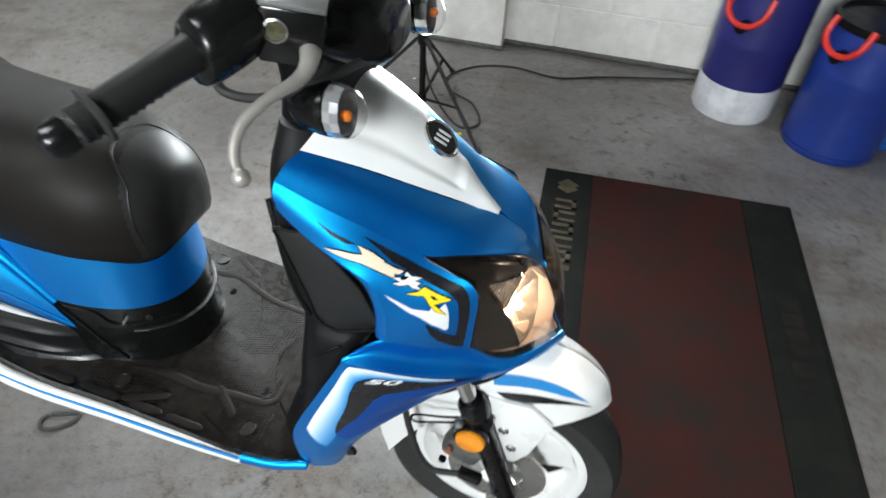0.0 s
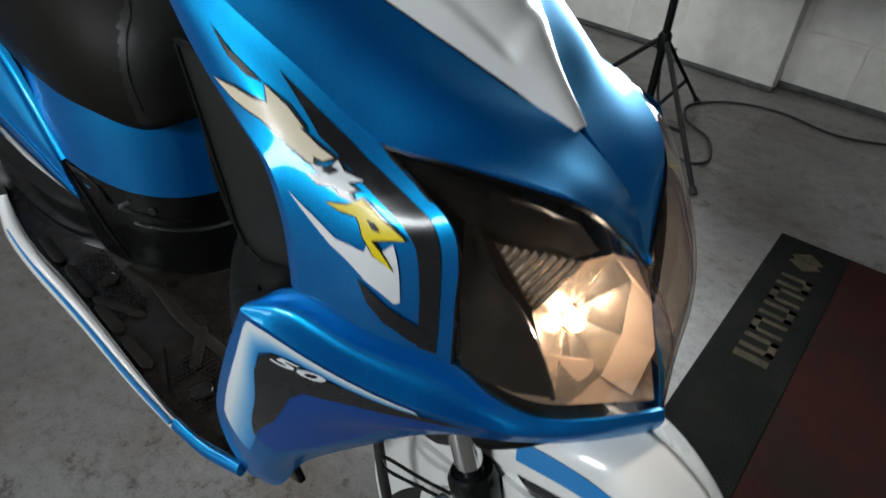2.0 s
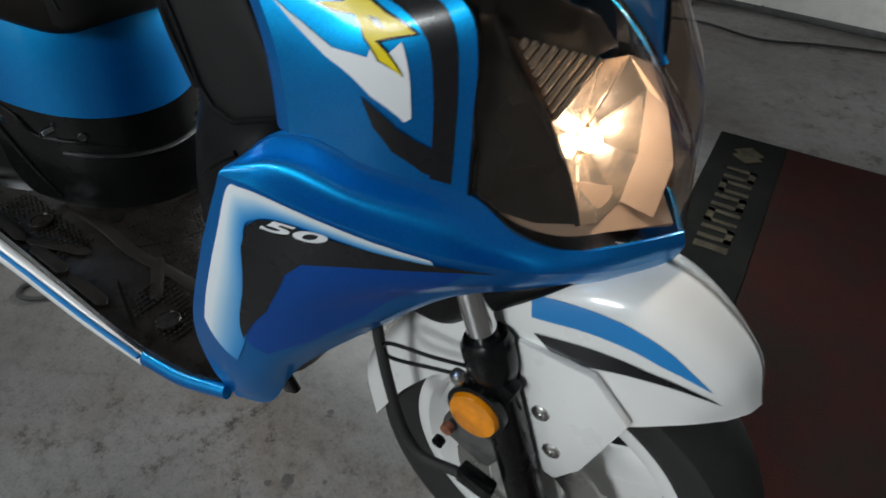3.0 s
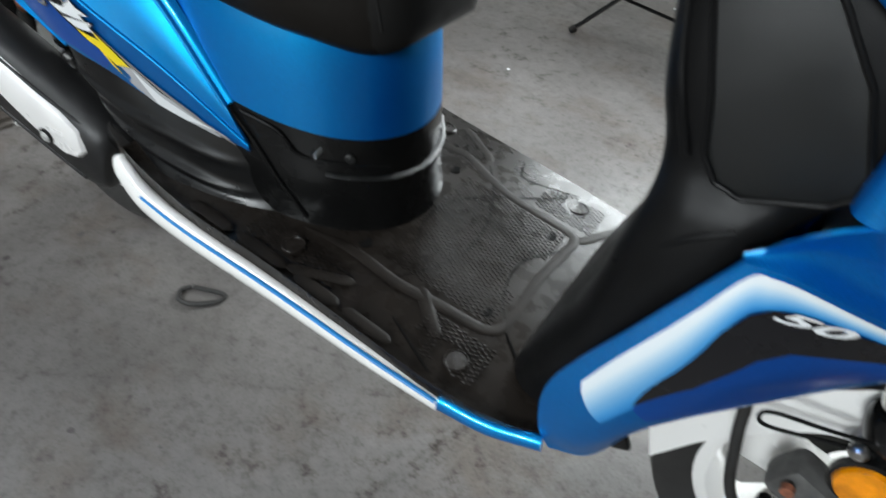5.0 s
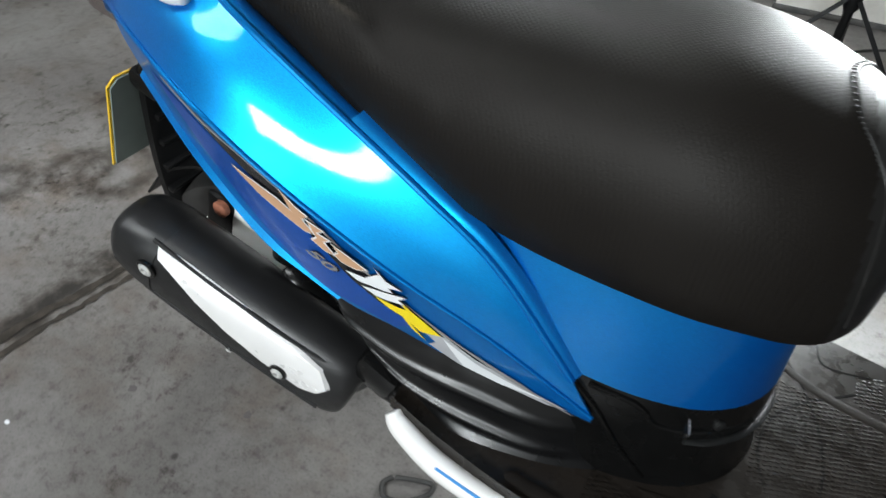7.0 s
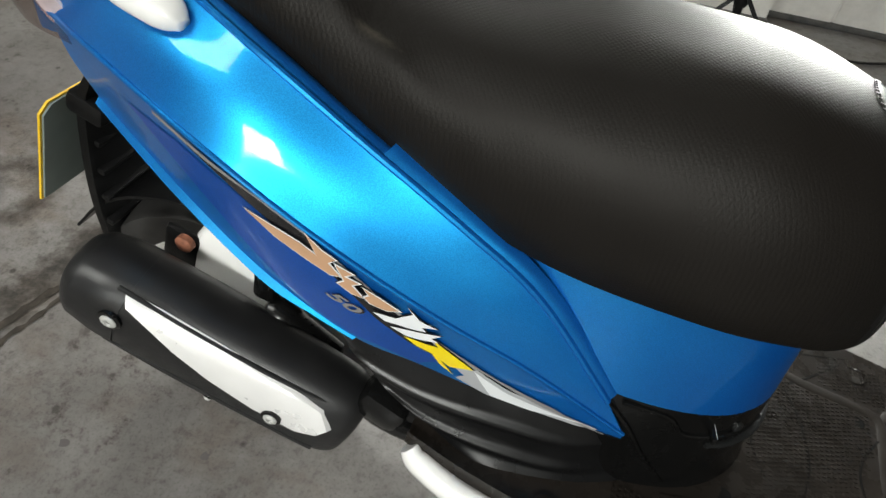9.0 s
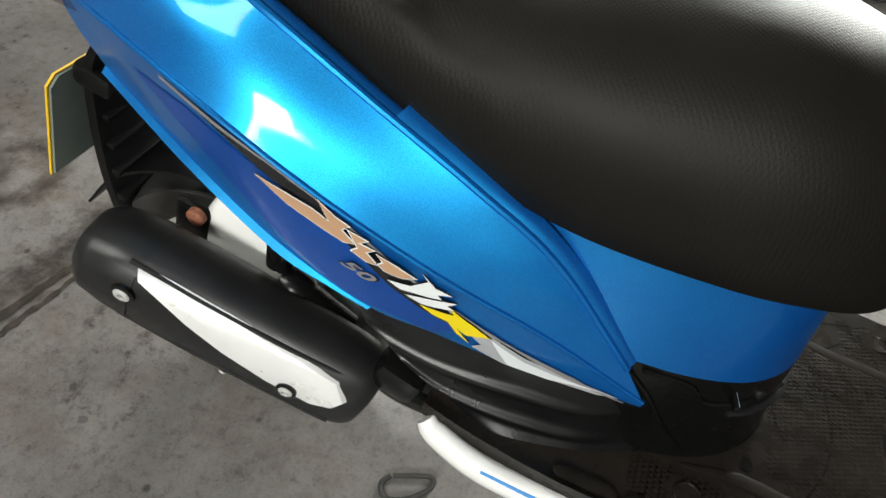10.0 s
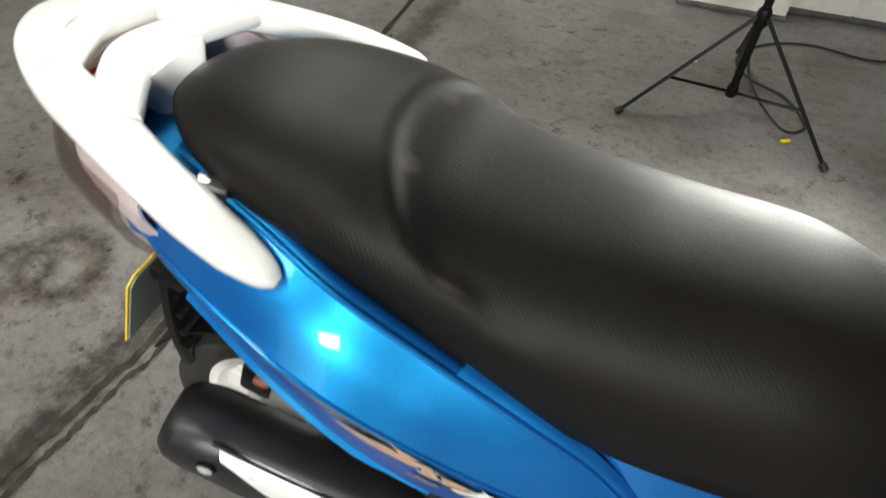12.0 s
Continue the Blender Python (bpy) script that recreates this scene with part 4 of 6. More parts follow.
MASK = material("smoked_lamp_mask", (0.020, 0.019, 0.018), 0.22, coat=0.4, vary=0.2)


def slab(points, back, bm=None):
    """A plate over a closed line of points in space, as thick as the vector back."""
    bm = bm or bmesh.new()
    top = [bm.verts.new(p) for p in points]
    low = [bm.verts.new(Vector(p) + Vector(back)) for p in points]
    n = len(top)
    for ring in (top, low[::-1]):
        bmesh.ops.triangulate(bm, faces=[bm.faces.new(ring)])
    for k in range(n):
        bm.faces.new((top[k], top[(k + 1) % n], low[(k + 1) % n], low[k]))
    return bm


def behind_lens(u, v, d):
    return LAMP.at(u, v) - LAMP.normal(u, v) * outward(LAMP, BODY) * d


RIM = [(0.4286, -0.0865, 0.6983), (0.4344, -0.0742, 0.7191), (0.4418, -0.0525, 0.734), (0.450, -0.0200, 0.729), (0.464, -0.006, 0.703), (0.472, -0.014, 0.655), (0.472, -0.032, 0.622), (0.466, -0.055, 0.613), (0.4574, -0.0783, 0.6205), (0.4463, -0.0867, 0.6641)]
for s in (1, -1):
    rim_s = [Vector((x, y * s, z)) for x, y, z in RIM]
    nn = Vector((0.80, -0.50 * s, 0.33)).normalized()
    cc = Vector((0.452, -0.046 * s, 0.672))
    rings = [rim_s, [p.lerp(cc, 0.40) - nn * 0.010 for p in rim_s], [p.lerp(cc, 0.80) - nn * 0.021 for p in rim_s]]
    bm = bmesh.new()
    vs = [[bm.verts.new(p) for p in r] for r in rings]
    for a, b in zip(vs, vs[1:]):
        for k in range(10):
            bm.faces.new((a[k], a[(k + 1) % 10], b[(k + 1) % 10], b[k]))
    bm.faces.new(vs[-1])
    part("reflector_bowl", bm, REFL, headlamp, "bright faceted reflector bowl", smooth=False)
    for a, b in ((2, 8), (3, 7), (4, 6)):
        part("bowl_rib", sweep(bmesh.new(), [rings[0][a] - nn * 0.001, rings[1][a], rings[2][a] + nn * 0.001], 0.0011, 6, 10), REFL, headlamp)
        part("bowl_rib", sweep(bmesh.new(), [rings[0][b] - nn * 0.001, rings[1][b], rings[2][b] + nn * 0.001], 0.0011, 6, 10), REFL, headlamp)
    edge = [(0.450, -0.0200, 0.729), (0.464, -0.006, 0.703), (0.472, -0.014, 0.655), (0.472, -0.032, 0.622)]
    outer = [(0.462, -0.006, 0.722), (0.481, 0.0, 0.690), (0.497, -0.002, 0.650), (0.498, -0.022, 0.612)]
    bm = bmesh.new()
    va, vb = ([bm.verts.new((x, y * s, z)) for x, y, z in line] for line in (edge, outer))
    for k in range(3):
        bm.faces.new((va[k], va[k + 1], vb[k + 1], vb[k]))
    part("surround", bm, SURROUND, headlamp, "bronze tinted lamp surround", smooth=False)
    part("bulb", lathe(bmesh.new(), [(0.006, 0), (0.0085, 0.005), (0.0085, 0.012), (0.005, 0.017), (0.001, 0.019)], along(cc - nn * 0.022, cc), 18), BULB, headlamp, "glowing headlamp bulb")
    A_, B_, D_ = (Vector((x, y * s, z)) for x, y, z in ((0.4045, -0.1063, 0.7562), (0.4418, -0.0525, 0.734), (0.4294, -0.0865, 0.7012)))
    back_ = -nn * 0.006
    part("flute_backing", slab([A_ + back_, B_ + back_, D_ + back_], back_ * 0.5), SURROUND, headlamp, smooth=False)
    for k in range(9):
        f = 0.12 + 0.88 * k / 8
        part("flute", sweep(bmesh.new(), [A_.lerp(B_, f), A_.lerp(D_, f)], 0.0026, 8, 2), REFL, headlamp)
    side_mask = [(0.3919, -0.1279, 0.7721), (0.3955, -0.1199, 0.7721), (0.414, -0.1162, 0.7376), (0.4294, -0.1071, 0.7154), (0.4427, -0.0975, 0.6848), (0.4533, -0.087, 0.6483), (0.4584, -0.0807, 0.6235), (0.4337, -0.0991, 0.6245), (0.4105, -0.1147, 0.6339), (0.3982, -0.1245, 0.6494), (0.3968, -0.1320, 0.7285)]
    part("side_mask", slab([(x, y * s, z) for x, y, z in side_mask], (-0.004, 0.003 * s, 0)), MASK, headlamp, "smoked dark side of the lamp")
    line = [(0.3955, -0.1199, 0.7721), (0.414, -0.1162, 0.7376), (0.4294, -0.1071, 0.7154), (0.4427, -0.0975, 0.6848), (0.4533, -0.087, 0.6483), (0.4584, -0.0807, 0.6235)]
    part("mask_edge", sweep(bmesh.new(), [(x, y * s, z) for x, y, z in line], 0.0024, 8, 30), MASK, headlamp, "rounded edge of the lamp mask")
    bm = bmesh.new()
    va, vb = ([bm.verts.new((x - dx, (y + dy) * s, z)) for x, y, z in line] for dx, dy in ((0, 0), (0.03, 0.02)))
    for k in range(5):
        bm.faces.new((va[k], va[k + 1], vb[k + 1], vb[k]))
    part("mask_wall", bm, MASK, headlamp, "dark inner wall beside the reflector")
    top_mask = [behind_lens(*q) for q in ((0.03, 0.03, 0.006), (0.3, 0.05, 0.010), (0.55, 0.07, 0.012), (0.68, 0.10, 0.014), (0.60, 0.20, 0.030), (0.51, 0.27, 0.032), (0.19, 0.33, 0.022), (0.13, 0.28, 0.010))]
    part("top_mask", slab([(p[0], p[1] * s, p[2]) for p in top_mask], (-0.004, 0.003 * s, 0)), MASK, headlamp, "smoked dark top of the lamp")
    for rim_line in ([LAMP.at(0.004, q / 12) for q in range(13)], [LAMP.at(q / 16, 0.004) for q in range(17)]):
        part("gasket", sweep(bmesh.new(), [(p[0], p[1] * s, p[2] - 0.001) for p in rim_line], 0.0016, 6, 40), GLOSS, headlamp, "thin black lens gasket")
skirt = Net([[p + np.array((d, -d * 0.7 if p[1] < -0.01 else 0.0, z)) for p in LAMP.P[r]] for r, z, d in ((2, -0.050, -0.030), (3, 0.003, -0.010))])
part("lower_skirt", sheet(skirt, 20, 8, 0.003, BODY, 1, sheet(skirt, 20, 8, 0.003, BODY, -1)), SURROUND, headlamp, "bronze tinted lower lamp skirt")
lampl = bpy.data.lights.new("headlamp_light", "POINT")
lampl.energy, lampl.color, lampl.shadow_soft_size = 0.55, (1.0, 0.87, 0.71), 0.006
new("headlamp_light", lampl).matrix_world = SCOOT @ Matrix.Translation((0.466, -0.0535, 0.680))

# stickers on the right-hand panels: outlines in the side view, in metres
def film(name, net, ref, mat, outline, lift, label, grow=0.0):
    if grow:
        area = sum(a[0] * b[1] - b[0] * a[1] for a, b in zip(outline, outline[1:] + outline[:1]))
        sg, n, wide = (1 if area > 0 else -1), len(outline), []
        for k in range(n):
            p, a, b = (Vector(outline[(k + d) % n]) for d in (0, -1, 1))
            na, nb = ((Vector((v.y, -v.x)) * sg).normalized() for v in (p - a, b - p))
            m = na + nb
            m = m / max(m.length_squared / 2, 0.35)
            wide.append(tuple(p + m * grow))
        outline = wide
    return part(name, sticker(net, outline, ref, lift), mat, scooter, label)


def lettering(body, net, ref, x, z, height, turn, lift, mat, label, shear=0.3, wide=2.3):
    cu = bpy.data.curves.new("text", "FONT")
    cu.body, cu.size, cu.shear, cu.offset = body, height * 1.4, shear, height * 0.035
    ob = new("text", cu)
    dg = bpy.context.evaluated_depsgraph_get()
    me = bpy.data.meshes.new_from_object(ob.evaluated_get(dg))
    bpy.data.objects.remove(ob)
    bm = bmesh.new()
    bm.from_mesh(me)
    sg, ca, sa = outward(net, ref), math.cos(radians(turn)), math.sin(radians(turn))
    for v in bm.verts:
        tx, tz = v.co.x * wide, v.co.y
        u, w = net.find(x + tx * ca - tz * sa, z + tx * sa + tz * ca)
        v.co = net.at(u, w) + net.normal(u, w) * sg * lift
    return part("lettering", bm, mat, scooter, label, smooth=False)


SI = (SIDE, BODY)
film("sticker", *SI, INK, [(0.248, 0.841), (0.283, 0.819), (0.318, 0.799), (0.355, 0.786), (0.376, 0.779), (0.386, 0.766), (0.389, 0.723), (0.384, 0.659), (0.372, 0.663), (0.377, 0.727), (0.373, 0.759), (0.355, 0.774), (0.323, 0.788), (0.287, 0.808)], 0.0010, "black flank stripe sticker")
film("sticker", *SI, INK, [(0.337, 0.723), (0.345, 0.716), (0.356, 0.703), (0.366, 0.694), (0.379, 0.684), (0.384, 0.659), (0.368, 0.668), (0.352, 0.684), (0.343, 0.702)], 0.0012, "black swoosh sticker")
film("sticker", *SI, PALE, [(0.283, 0.774), (0.301, 0.762), (0.320, 0.750), (0.341, 0.747), (0.343, 0.755), (0.352, 0.750), (0.359, 0.758), (0.365, 0.735), (0.365, 0.711), (0.361, 0.708), (0.343, 0.724), (0.317, 0.744)], 0.0014, "white hook sticker")
CRM = [(0.206, 0.829), (0.226, 0.827), (0.243, 0.823), (0.252, 0.822), (0.245, 0.832), (0.263, 0.822), (0.278, 0.811), (0.276, 0.811), (0.291, 0.802), (0.302, 0.797), (0.297, 0.795), (0.291, 0.797), (0.293, 0.793), (0.289, 0.794), (0.275, 0.801), (0.262, 0.808), (0.251, 0.813), (0.227, 0.820)]
WHT = [(0.292, 0.787), (0.300, 0.787), (0.291, 0.793), (0.302, 0.791), (0.305, 0.796), (0.312, 0.791), (0.326, 0.788), (0.317, 0.786), (0.325, 0.783), (0.320, 0.781), (0.328, 0.776), (0.316, 0.779), (0.311, 0.783), (0.300, 0.783)]
YEL = [(0.309, 0.773), (0.323, 0.774), (0.330, 0.779), (0.335, 0.777), (0.347, 0.771), (0.366, 0.763), (0.354, 0.760), (0.345, 0.757), (0.361, 0.739), (0.348, 0.747), (0.339, 0.758), (0.334, 0.766), (0.331, 0.769), (0.319, 0.770)]
for o, m, w in ((CRM, CREAM, "cream"), (WHT, PALE, "white"), (YEL, YELLOW, "yellow")):
    film("sticker_edge", *SI, INK, o, 0.0020, "black edged " + w + " blade sticker", 0.0013)
    film("sticker", *SI, m, o, 0.0027, w + " blade sticker")
film("sticker", *SI, INK, [(0.338, 0.769), (0.344, 0.768), (0.350, 0.7635), (0.344, 0.7640)], 0.0033, "thin black slash sticker")
film("sticker", *SI, INK, [(0.302, 0.7935), (0.309, 0.791), (0.305, 0.7885), (0.299, 0.790)], 0.0033, "thin black slash sticker")
film("sticker", *SI, INK, [(0.194, 0.861), (0.212, 0.849), (0.243, 0.833), (0.232, 0.835), (0.214, 0.844)], 0.0014, "thin black slash sticker")
WI = (WING, BODY)
film("sticker", *WI, ROYAL, [(0.271, 0.575), (0.315, 0.584), (0.400, 0.582), (0.353, 0.540), (0.312, 0.498), (0.262, 0.452), (0.222, 0.425), (0.205, 0.445), (0.240, 0.521)], 0.0006, "royal blue wing film")
FADE_O = bez([(0.158, 0.451), (0.177, 0.500), (0.213, 0.581), (0.235, 0.632), (0.249, 0.638), (0.268, 0.636), (0.300, 0.626), (0.336, 0.612), (0.377, 0.596)], 44)
FADE_I = bez([(0.186, 0.402), (0.210, 0.457), (0.228, 0.527), (0.243, 0.596), (0.256, 0.611), (0.274, 0.616), (0.304, 0.611), (0.340, 0.599), (0.380, 0.588)], 44)
FADES = [(0.0, (0.78, 0.83, 0.86)), (0.25, (0.72, 0.80, 0.85)), (0.45, (0.44, 0.64, 0.81)), (0.65, (0.20, 0.46, 0.74)), (0.85, (0.06, 0.31, 0.66)), (1.0, (0.01, 0.23, 0.60))]
NF = 18
fade_films = [material("fading_blue_film", [float(np.interp((k + 0.5) / NF, [f for f, _ in FADES], [c[i] for _, c in FADES])) for i in range(3)], 0.38, coat=0.12, vary=0.02) for k in range(NF)]
side_w = outward(WING, BODY)
uv_o, uv_i = ([np.array(WING.find(*p)) for p in line] for line in (FADE_O, FADE_I))
bm = bmesh.new()
rows = [[bm.verts.new(WING.at(*(o + (q - o) * k / NF)) + WING.normal(*(o + (q - o) * k / NF)) * side_w * 0.0014) for o, q in zip(uv_o, uv_i)] for k in range(NF + 1)]
for j, (ra, rb) in enumerate(zip(rows, rows[1:])):
    for k in range(len(ra) - 1):
        bm.faces.new((ra[k], ra[k + 1], rb[k + 1], rb[k])).material_index = j
part("sticker", bm, fade_films, scooter, "angle sticker fading from white to blue")
film("sticker", *WI, INK, [(0.205, 0.447), (0.223, 0.518), (0.237, 0.578), (0.247, 0.602), (0.258, 0.612), (0.275, 0.615), (0.313, 0.606), (0.358, 0.595), (0.420, 0.582), (0.346, 0.580), (0.285, 0.573), (0.268, 0.556), (0.240, 0.500)], 0.0019, "black angle sticker")
lettering("50", *WI, 0.258, 0.6055, 0.0115, -6, 0.0026, PALE, "white capacity number 50", wide=2.9)
FL = (FLANK, TAIL)
# shade on the down-facing flank, put into a deep blue patch
film("sticker", *FL, ROYAL, [(-0.817, 0.721), (-0.746, 0.718), (-0.660, 0.674), (-0.587, 0.609), (-0.504, 0.529), (-0.530, 0.510), (-0.570, 0.526), (-0.624, 0.543), (-0.680, 0.594), (-0.732, 0.651), (-0.788, 0.699)], 0.0008, "royal blue flank film")
film("sticker", *FL, GREYF, [(-0.762, 0.742), (-0.704, 0.721), (-0.666, 0.701), (-0.628, 0.676), (-0.587, 0.639), (-0.553, 0.604), (-0.509, 0.567), (-0.450, 0.522), (-0.390, 0.492), (-0.336, 0.467), (-0.336, 0.465), (-0.387, 0.483), (-0.451, 0.519), (-0.504, 0.558), (-0.550, 0.597), (-0.587, 0.634), (-0.628, 0.673), (-0.665, 0.698), (-0.706, 0.716), (-0.764, 0.738)], 0.0022, "grey edge stripe")
film("sticker", *FL, INK, [(-0.764, 0.740), (-0.704, 0.719), (-0.665, 0.699), (-0.628, 0.674), (-0.587, 0.636), (-0.552, 0.599), (-0.510, 0.564), (-0.451, 0.520), (-0.387, 0.484), (-0.336, 0.465), (-0.383, 0.472), (-0.423, 0.488), (-0.466, 0.513), (-0.497, 0.531), (-0.538, 0.552), (-0.568, 0.578), (-0.593, 0.611), (-0.618, 0.641), (-0.632, 0.646), (-0.660, 0.674), (-0.698, 0.704), (-0.751, 0.734)], 0.0014, "black flank stripe sticker")
TANO = [[(-0.6819, 0.6805), (-0.6526, 0.6706), (-0.6309, 0.6613), (-0.6184, 0.6520), (-0.6249, 0.6748), (-0.6107, 0.6593), (-0.5983, 0.6509), (-0.6061, 0.6444), (-0.5955, 0.6295), (-0.6071, 0.6281), (-0.6268, 0.6389), (-0.6559, 0.6563)],
        [(-0.6016, 0.6483), (-0.5830, 0.6393), (-0.5910, 0.6342), (-0.5779, 0.6289), (-0.5859, 0.6237), (-0.5758, 0.6090), (-0.5881, 0.6110), (-0.6016, 0.6217), (-0.5947, 0.6275)],
        [(-0.5780, 0.6273), (-0.5620, 0.6178), (-0.5424, 0.6041), (-0.5552, 0.6006), (-0.5628, 0.6021), (-0.5719, 0.6055), (-0.5775, 0.6132), (-0.5726, 0.6174)]]
WHO = [[(-0.5708, 0.5915), (-0.5489, 0.5900), (-0.5333, 0.6013), (-0.5382, 0.6113), (-0.5263, 0.5945), (-0.5099, 0.5871), (-0.5242, 0.5848), (-0.5185, 0.5771), (-0.5377, 0.5791), (-0.5587, 0.5811)],
       [(-0.5547, 0.5772), (-0.5273, 0.5784), (-0.5057, 0.5797), (-0.5148, 0.5730), (-0.5080, 0.5680), (-0.5274, 0.5665), (-0.5391, 0.5675)]]
YEO = [(-0.5419, 0.5644), (-0.5194, 0.5600), (-0.5094, 0.5590), (-0.5143, 0.5704), (-0.5052, 0.5615), (-0.4890, 0.5466), (-0.4733, 0.5314), (-0.4863, 0.5292), (-0.4972, 0.5275), (-0.5060, 0.5375), (-0.4928, 0.5119), (-0.5061, 0.5266), (-0.5147, 0.5457), (-0.5287, 0.5520)]
SILV = material("silver_grey_film", (0.42, 0.43, 0.45), 0.38, coat=0.12, vary=0.05)
film("sticker", *FL, SILV, [(-0.5190, 0.5733), (-0.5063, 0.5630), (-0.4723, 0.5329), (-0.4387, 0.5060), (-0.3920, 0.4888), (-0.3415, 0.4718), (-0.3630, 0.4680), (-0.4077, 0.4738), (-0.4581, 0.4828), (-0.4916, 0.5044), (-0.4826, 0.5136), (-0.5017, 0.5405), (-0.5104, 0.5537)], 0.0020, "silver grey tail sticker")
film("sticker", *FL, PALE, [(-0.4731, 0.5281), (-0.4381, 0.4985), (-0.3911, 0.4824), (-0.3562, 0.4756), (-0.4115, 0.4744), (-0.4542, 0.4836)], 0.0024, "pale streak of the tail sticker")
for outs, m, e, w in ((TANO, TAN, PALE, "tan"), (WHO, PALE, INK, "white"), ([YEO], YELLOW, INK, "yellow")):
    for k, o in enumerate(outs):
        film("sticker_edge", *FL, INK, o, 0.0026 + 0.0012 * k, "black edged " + w + " blade sticker", 0.0009)
        if e is PALE:
            film("sticker_edge", *FL, PALE, o, 0.0030 + 0.0012 * k, "white edged " + w + " blade sticker", 0.0002)
        film("sticker", *FL, m, o, 0.0034 + 0.0012 * k, w + " blade sticker", -0.0011 if e is PALE else -0.0003)
lettering("50", *FL, -0.618, 0.5970, 0.0145, -33, 0.0026, INK, "black shadow of the number 50", wide=1.75)
lettering("50", *FL, -0.616, 0.5970, 0.0130, -33, 0.0032, GREYF, "grey capacity number 50", wide=1.75)

# rear panels
both("tail_band", BAND, BLUE, 40, 14, 0.004, TAIL, "metallic blue upper tail panel")
both("tail_flank", FLANK, BLUE, 40, 14, 0.004, TAIL, "metallic blue tail side panel with stickers")
wide = lambda p: float(np.interp(p[0], [-0.52, -0.40], [1.0, 0.12]))
TOPS = Net([[(p[0], p[1] + d * wide(p), p[2] - h * wide(p) - 0.0012) for p in BAND.P[0][1:]] for d, h in ((0, 0), (0.014, -0.004), (0.036, 0.012))])
both("tail_top", TOPS, BLUE, 30, 8, 0.004, TAIL, "blue top edge of the tail beside the seat")
for s in (1, -1):
    for row, r in ((0, 0.0036), (2, 0.0026)):
        part("rolled_edge", sweep(bmesh.new(), [(p[0], p[1] * s, p[2]) for p in (BAND.at(q / 20, row / 2) for q in range(21))], r, 8, 80), BLUE, scooter, "rolled bright edge of the tail panel")
# chamfer that closes the joint between the tail's front edge and the panel under the seat
front = [BAND.at(q / 24, 0) for q in range(12)]
inner = [np.array((p[0] + 0.009, -float(np.interp(p[0] + 0.009, [-0.56, -0.46, -0.37, -0.29], [0.146, 0.152, 0.151, 0.137])) + 0.004, p[2] + 0.008)) for p in front]
JOINT = Net([front, [(a + b) / 2 + np.array((0.001, -0.002, 0.001)) for a, b in zip(front, inner)], inner])
both("front_chamfer", JOINT, BLUE, 30, 8, 0.003, TAIL, "rolled blue front edge of the tail panel")
both("tail_lip", LIP, BLUE, 30, 4, 0.004, TAIL, "turned-out blue lower lip of the tail")
part("seat_cover_panel", sheet(COVER, 48, 10, 0.004, (-0.45, 0, 0.6)), BLUE, scooter, "blue panel round the seat base")
part("column_base", sheet(BASE, 48, 14, 0.004, (-0.45, 0, 0.5)), GLOSS, scooter, "black base panel under the seat")
class Creased(Net):
    """The lower flank with two flowing raised creases."""

    def at(self, u, v):
        p = Net.at(self, u, v)
        lift = sum(h * math.exp(-((v - c - k * u) / w) ** 2) for h, c, k, w in ((0.0050, 0.34, 0.10, 0.055), (0.0060, 0.66, 0.06, 0.065)))
        fade = min(1.0, max(0.0, (u - 0.12) / 0.2))
        return p + np.array((0, -lift * fade, 0.3 * lift * fade))


both("lower_flank", Creased(SKIRTN.P), FLANKB, 40, 44, 0.004, TAIL, "black glossy lower side panel")

# inner bodies that close the shell
def rounded(hx0, hx1, hw, z, r, n=5):
    pts = []
    for cx, cy, a0 in ((hx1 - r, hw - r, 0), (hx0 + r, hw - r, 90), (hx0 + r, -hw + r, 180), (hx1 - r, -hw + r, 270)):
        for k in range(n):
            a = radians(a0 + 90 * k / (n - 1))
            pts.append((cx + r * math.cos(a), cy + r * math.sin(a), z))
    return pts


part("leg_shield", loft(bmesh.new(), [rounded(*r) for r in (
    (0.064, 0.20, 0.165, 0.325, 0.05), (0.090, 0.24, 0.176, 0.40, 0.05), (0.120, 0.26, 0.184, 0.48, 0.045), (0.138, 0.245, 0.188, 0.58, 0.04), (0.146, 0.245, 0.180, 0.635, 0.035), (0.140, 0.27, 0.164, 0.668, 0.035),
    (0.126, 0.30, 0.166, 0.72, 0.030), (0.114, 0.26, 0.160, 0.80, 0.030), (0.106, 0.19, 0.146, 0.88, 0.035), (0.105, 0.17, 0.100, 0.935, 0.03))], 40), BLACK, scooter, "black moulded inner leg shield")
for s in (1, -1):
    pocket = [(0.166, 0.722), (0.176, 0.682), (0.188, 0.666), (0.208, 0.661), (0.256, 0.679), (0.268, 0.690), (0.268, 0.708), (0.246, 0.756), (0.212, 0.797), (0.170, 0.832), (0.130, 0.83), (0.147, 0.778)]
    part("side_inset", prism(bmesh.new(), pocket, pose(0, -0.1655 * s, 0, 90) @ Matrix.Diagonal((1, 1, s, 1)), 0.004, 0.003), SATIN, scooter, "satin dark inset on the leg shield")
    rim_ = [(x, -0.1700 * s, z) for x, z in pocket + pocket[:1]]
    part("inset_frame", sweep(bmesh.new(), [tuple(Vector(a).lerp(Vector(b), f)) for a, b in zip(rim_, rim_[1:]) for f in (0, 0.25, 0.5, 0.75)] + [rim_[0]], 0.0022, 8, 120), BLACK, scooter, "raised frame round the inset")
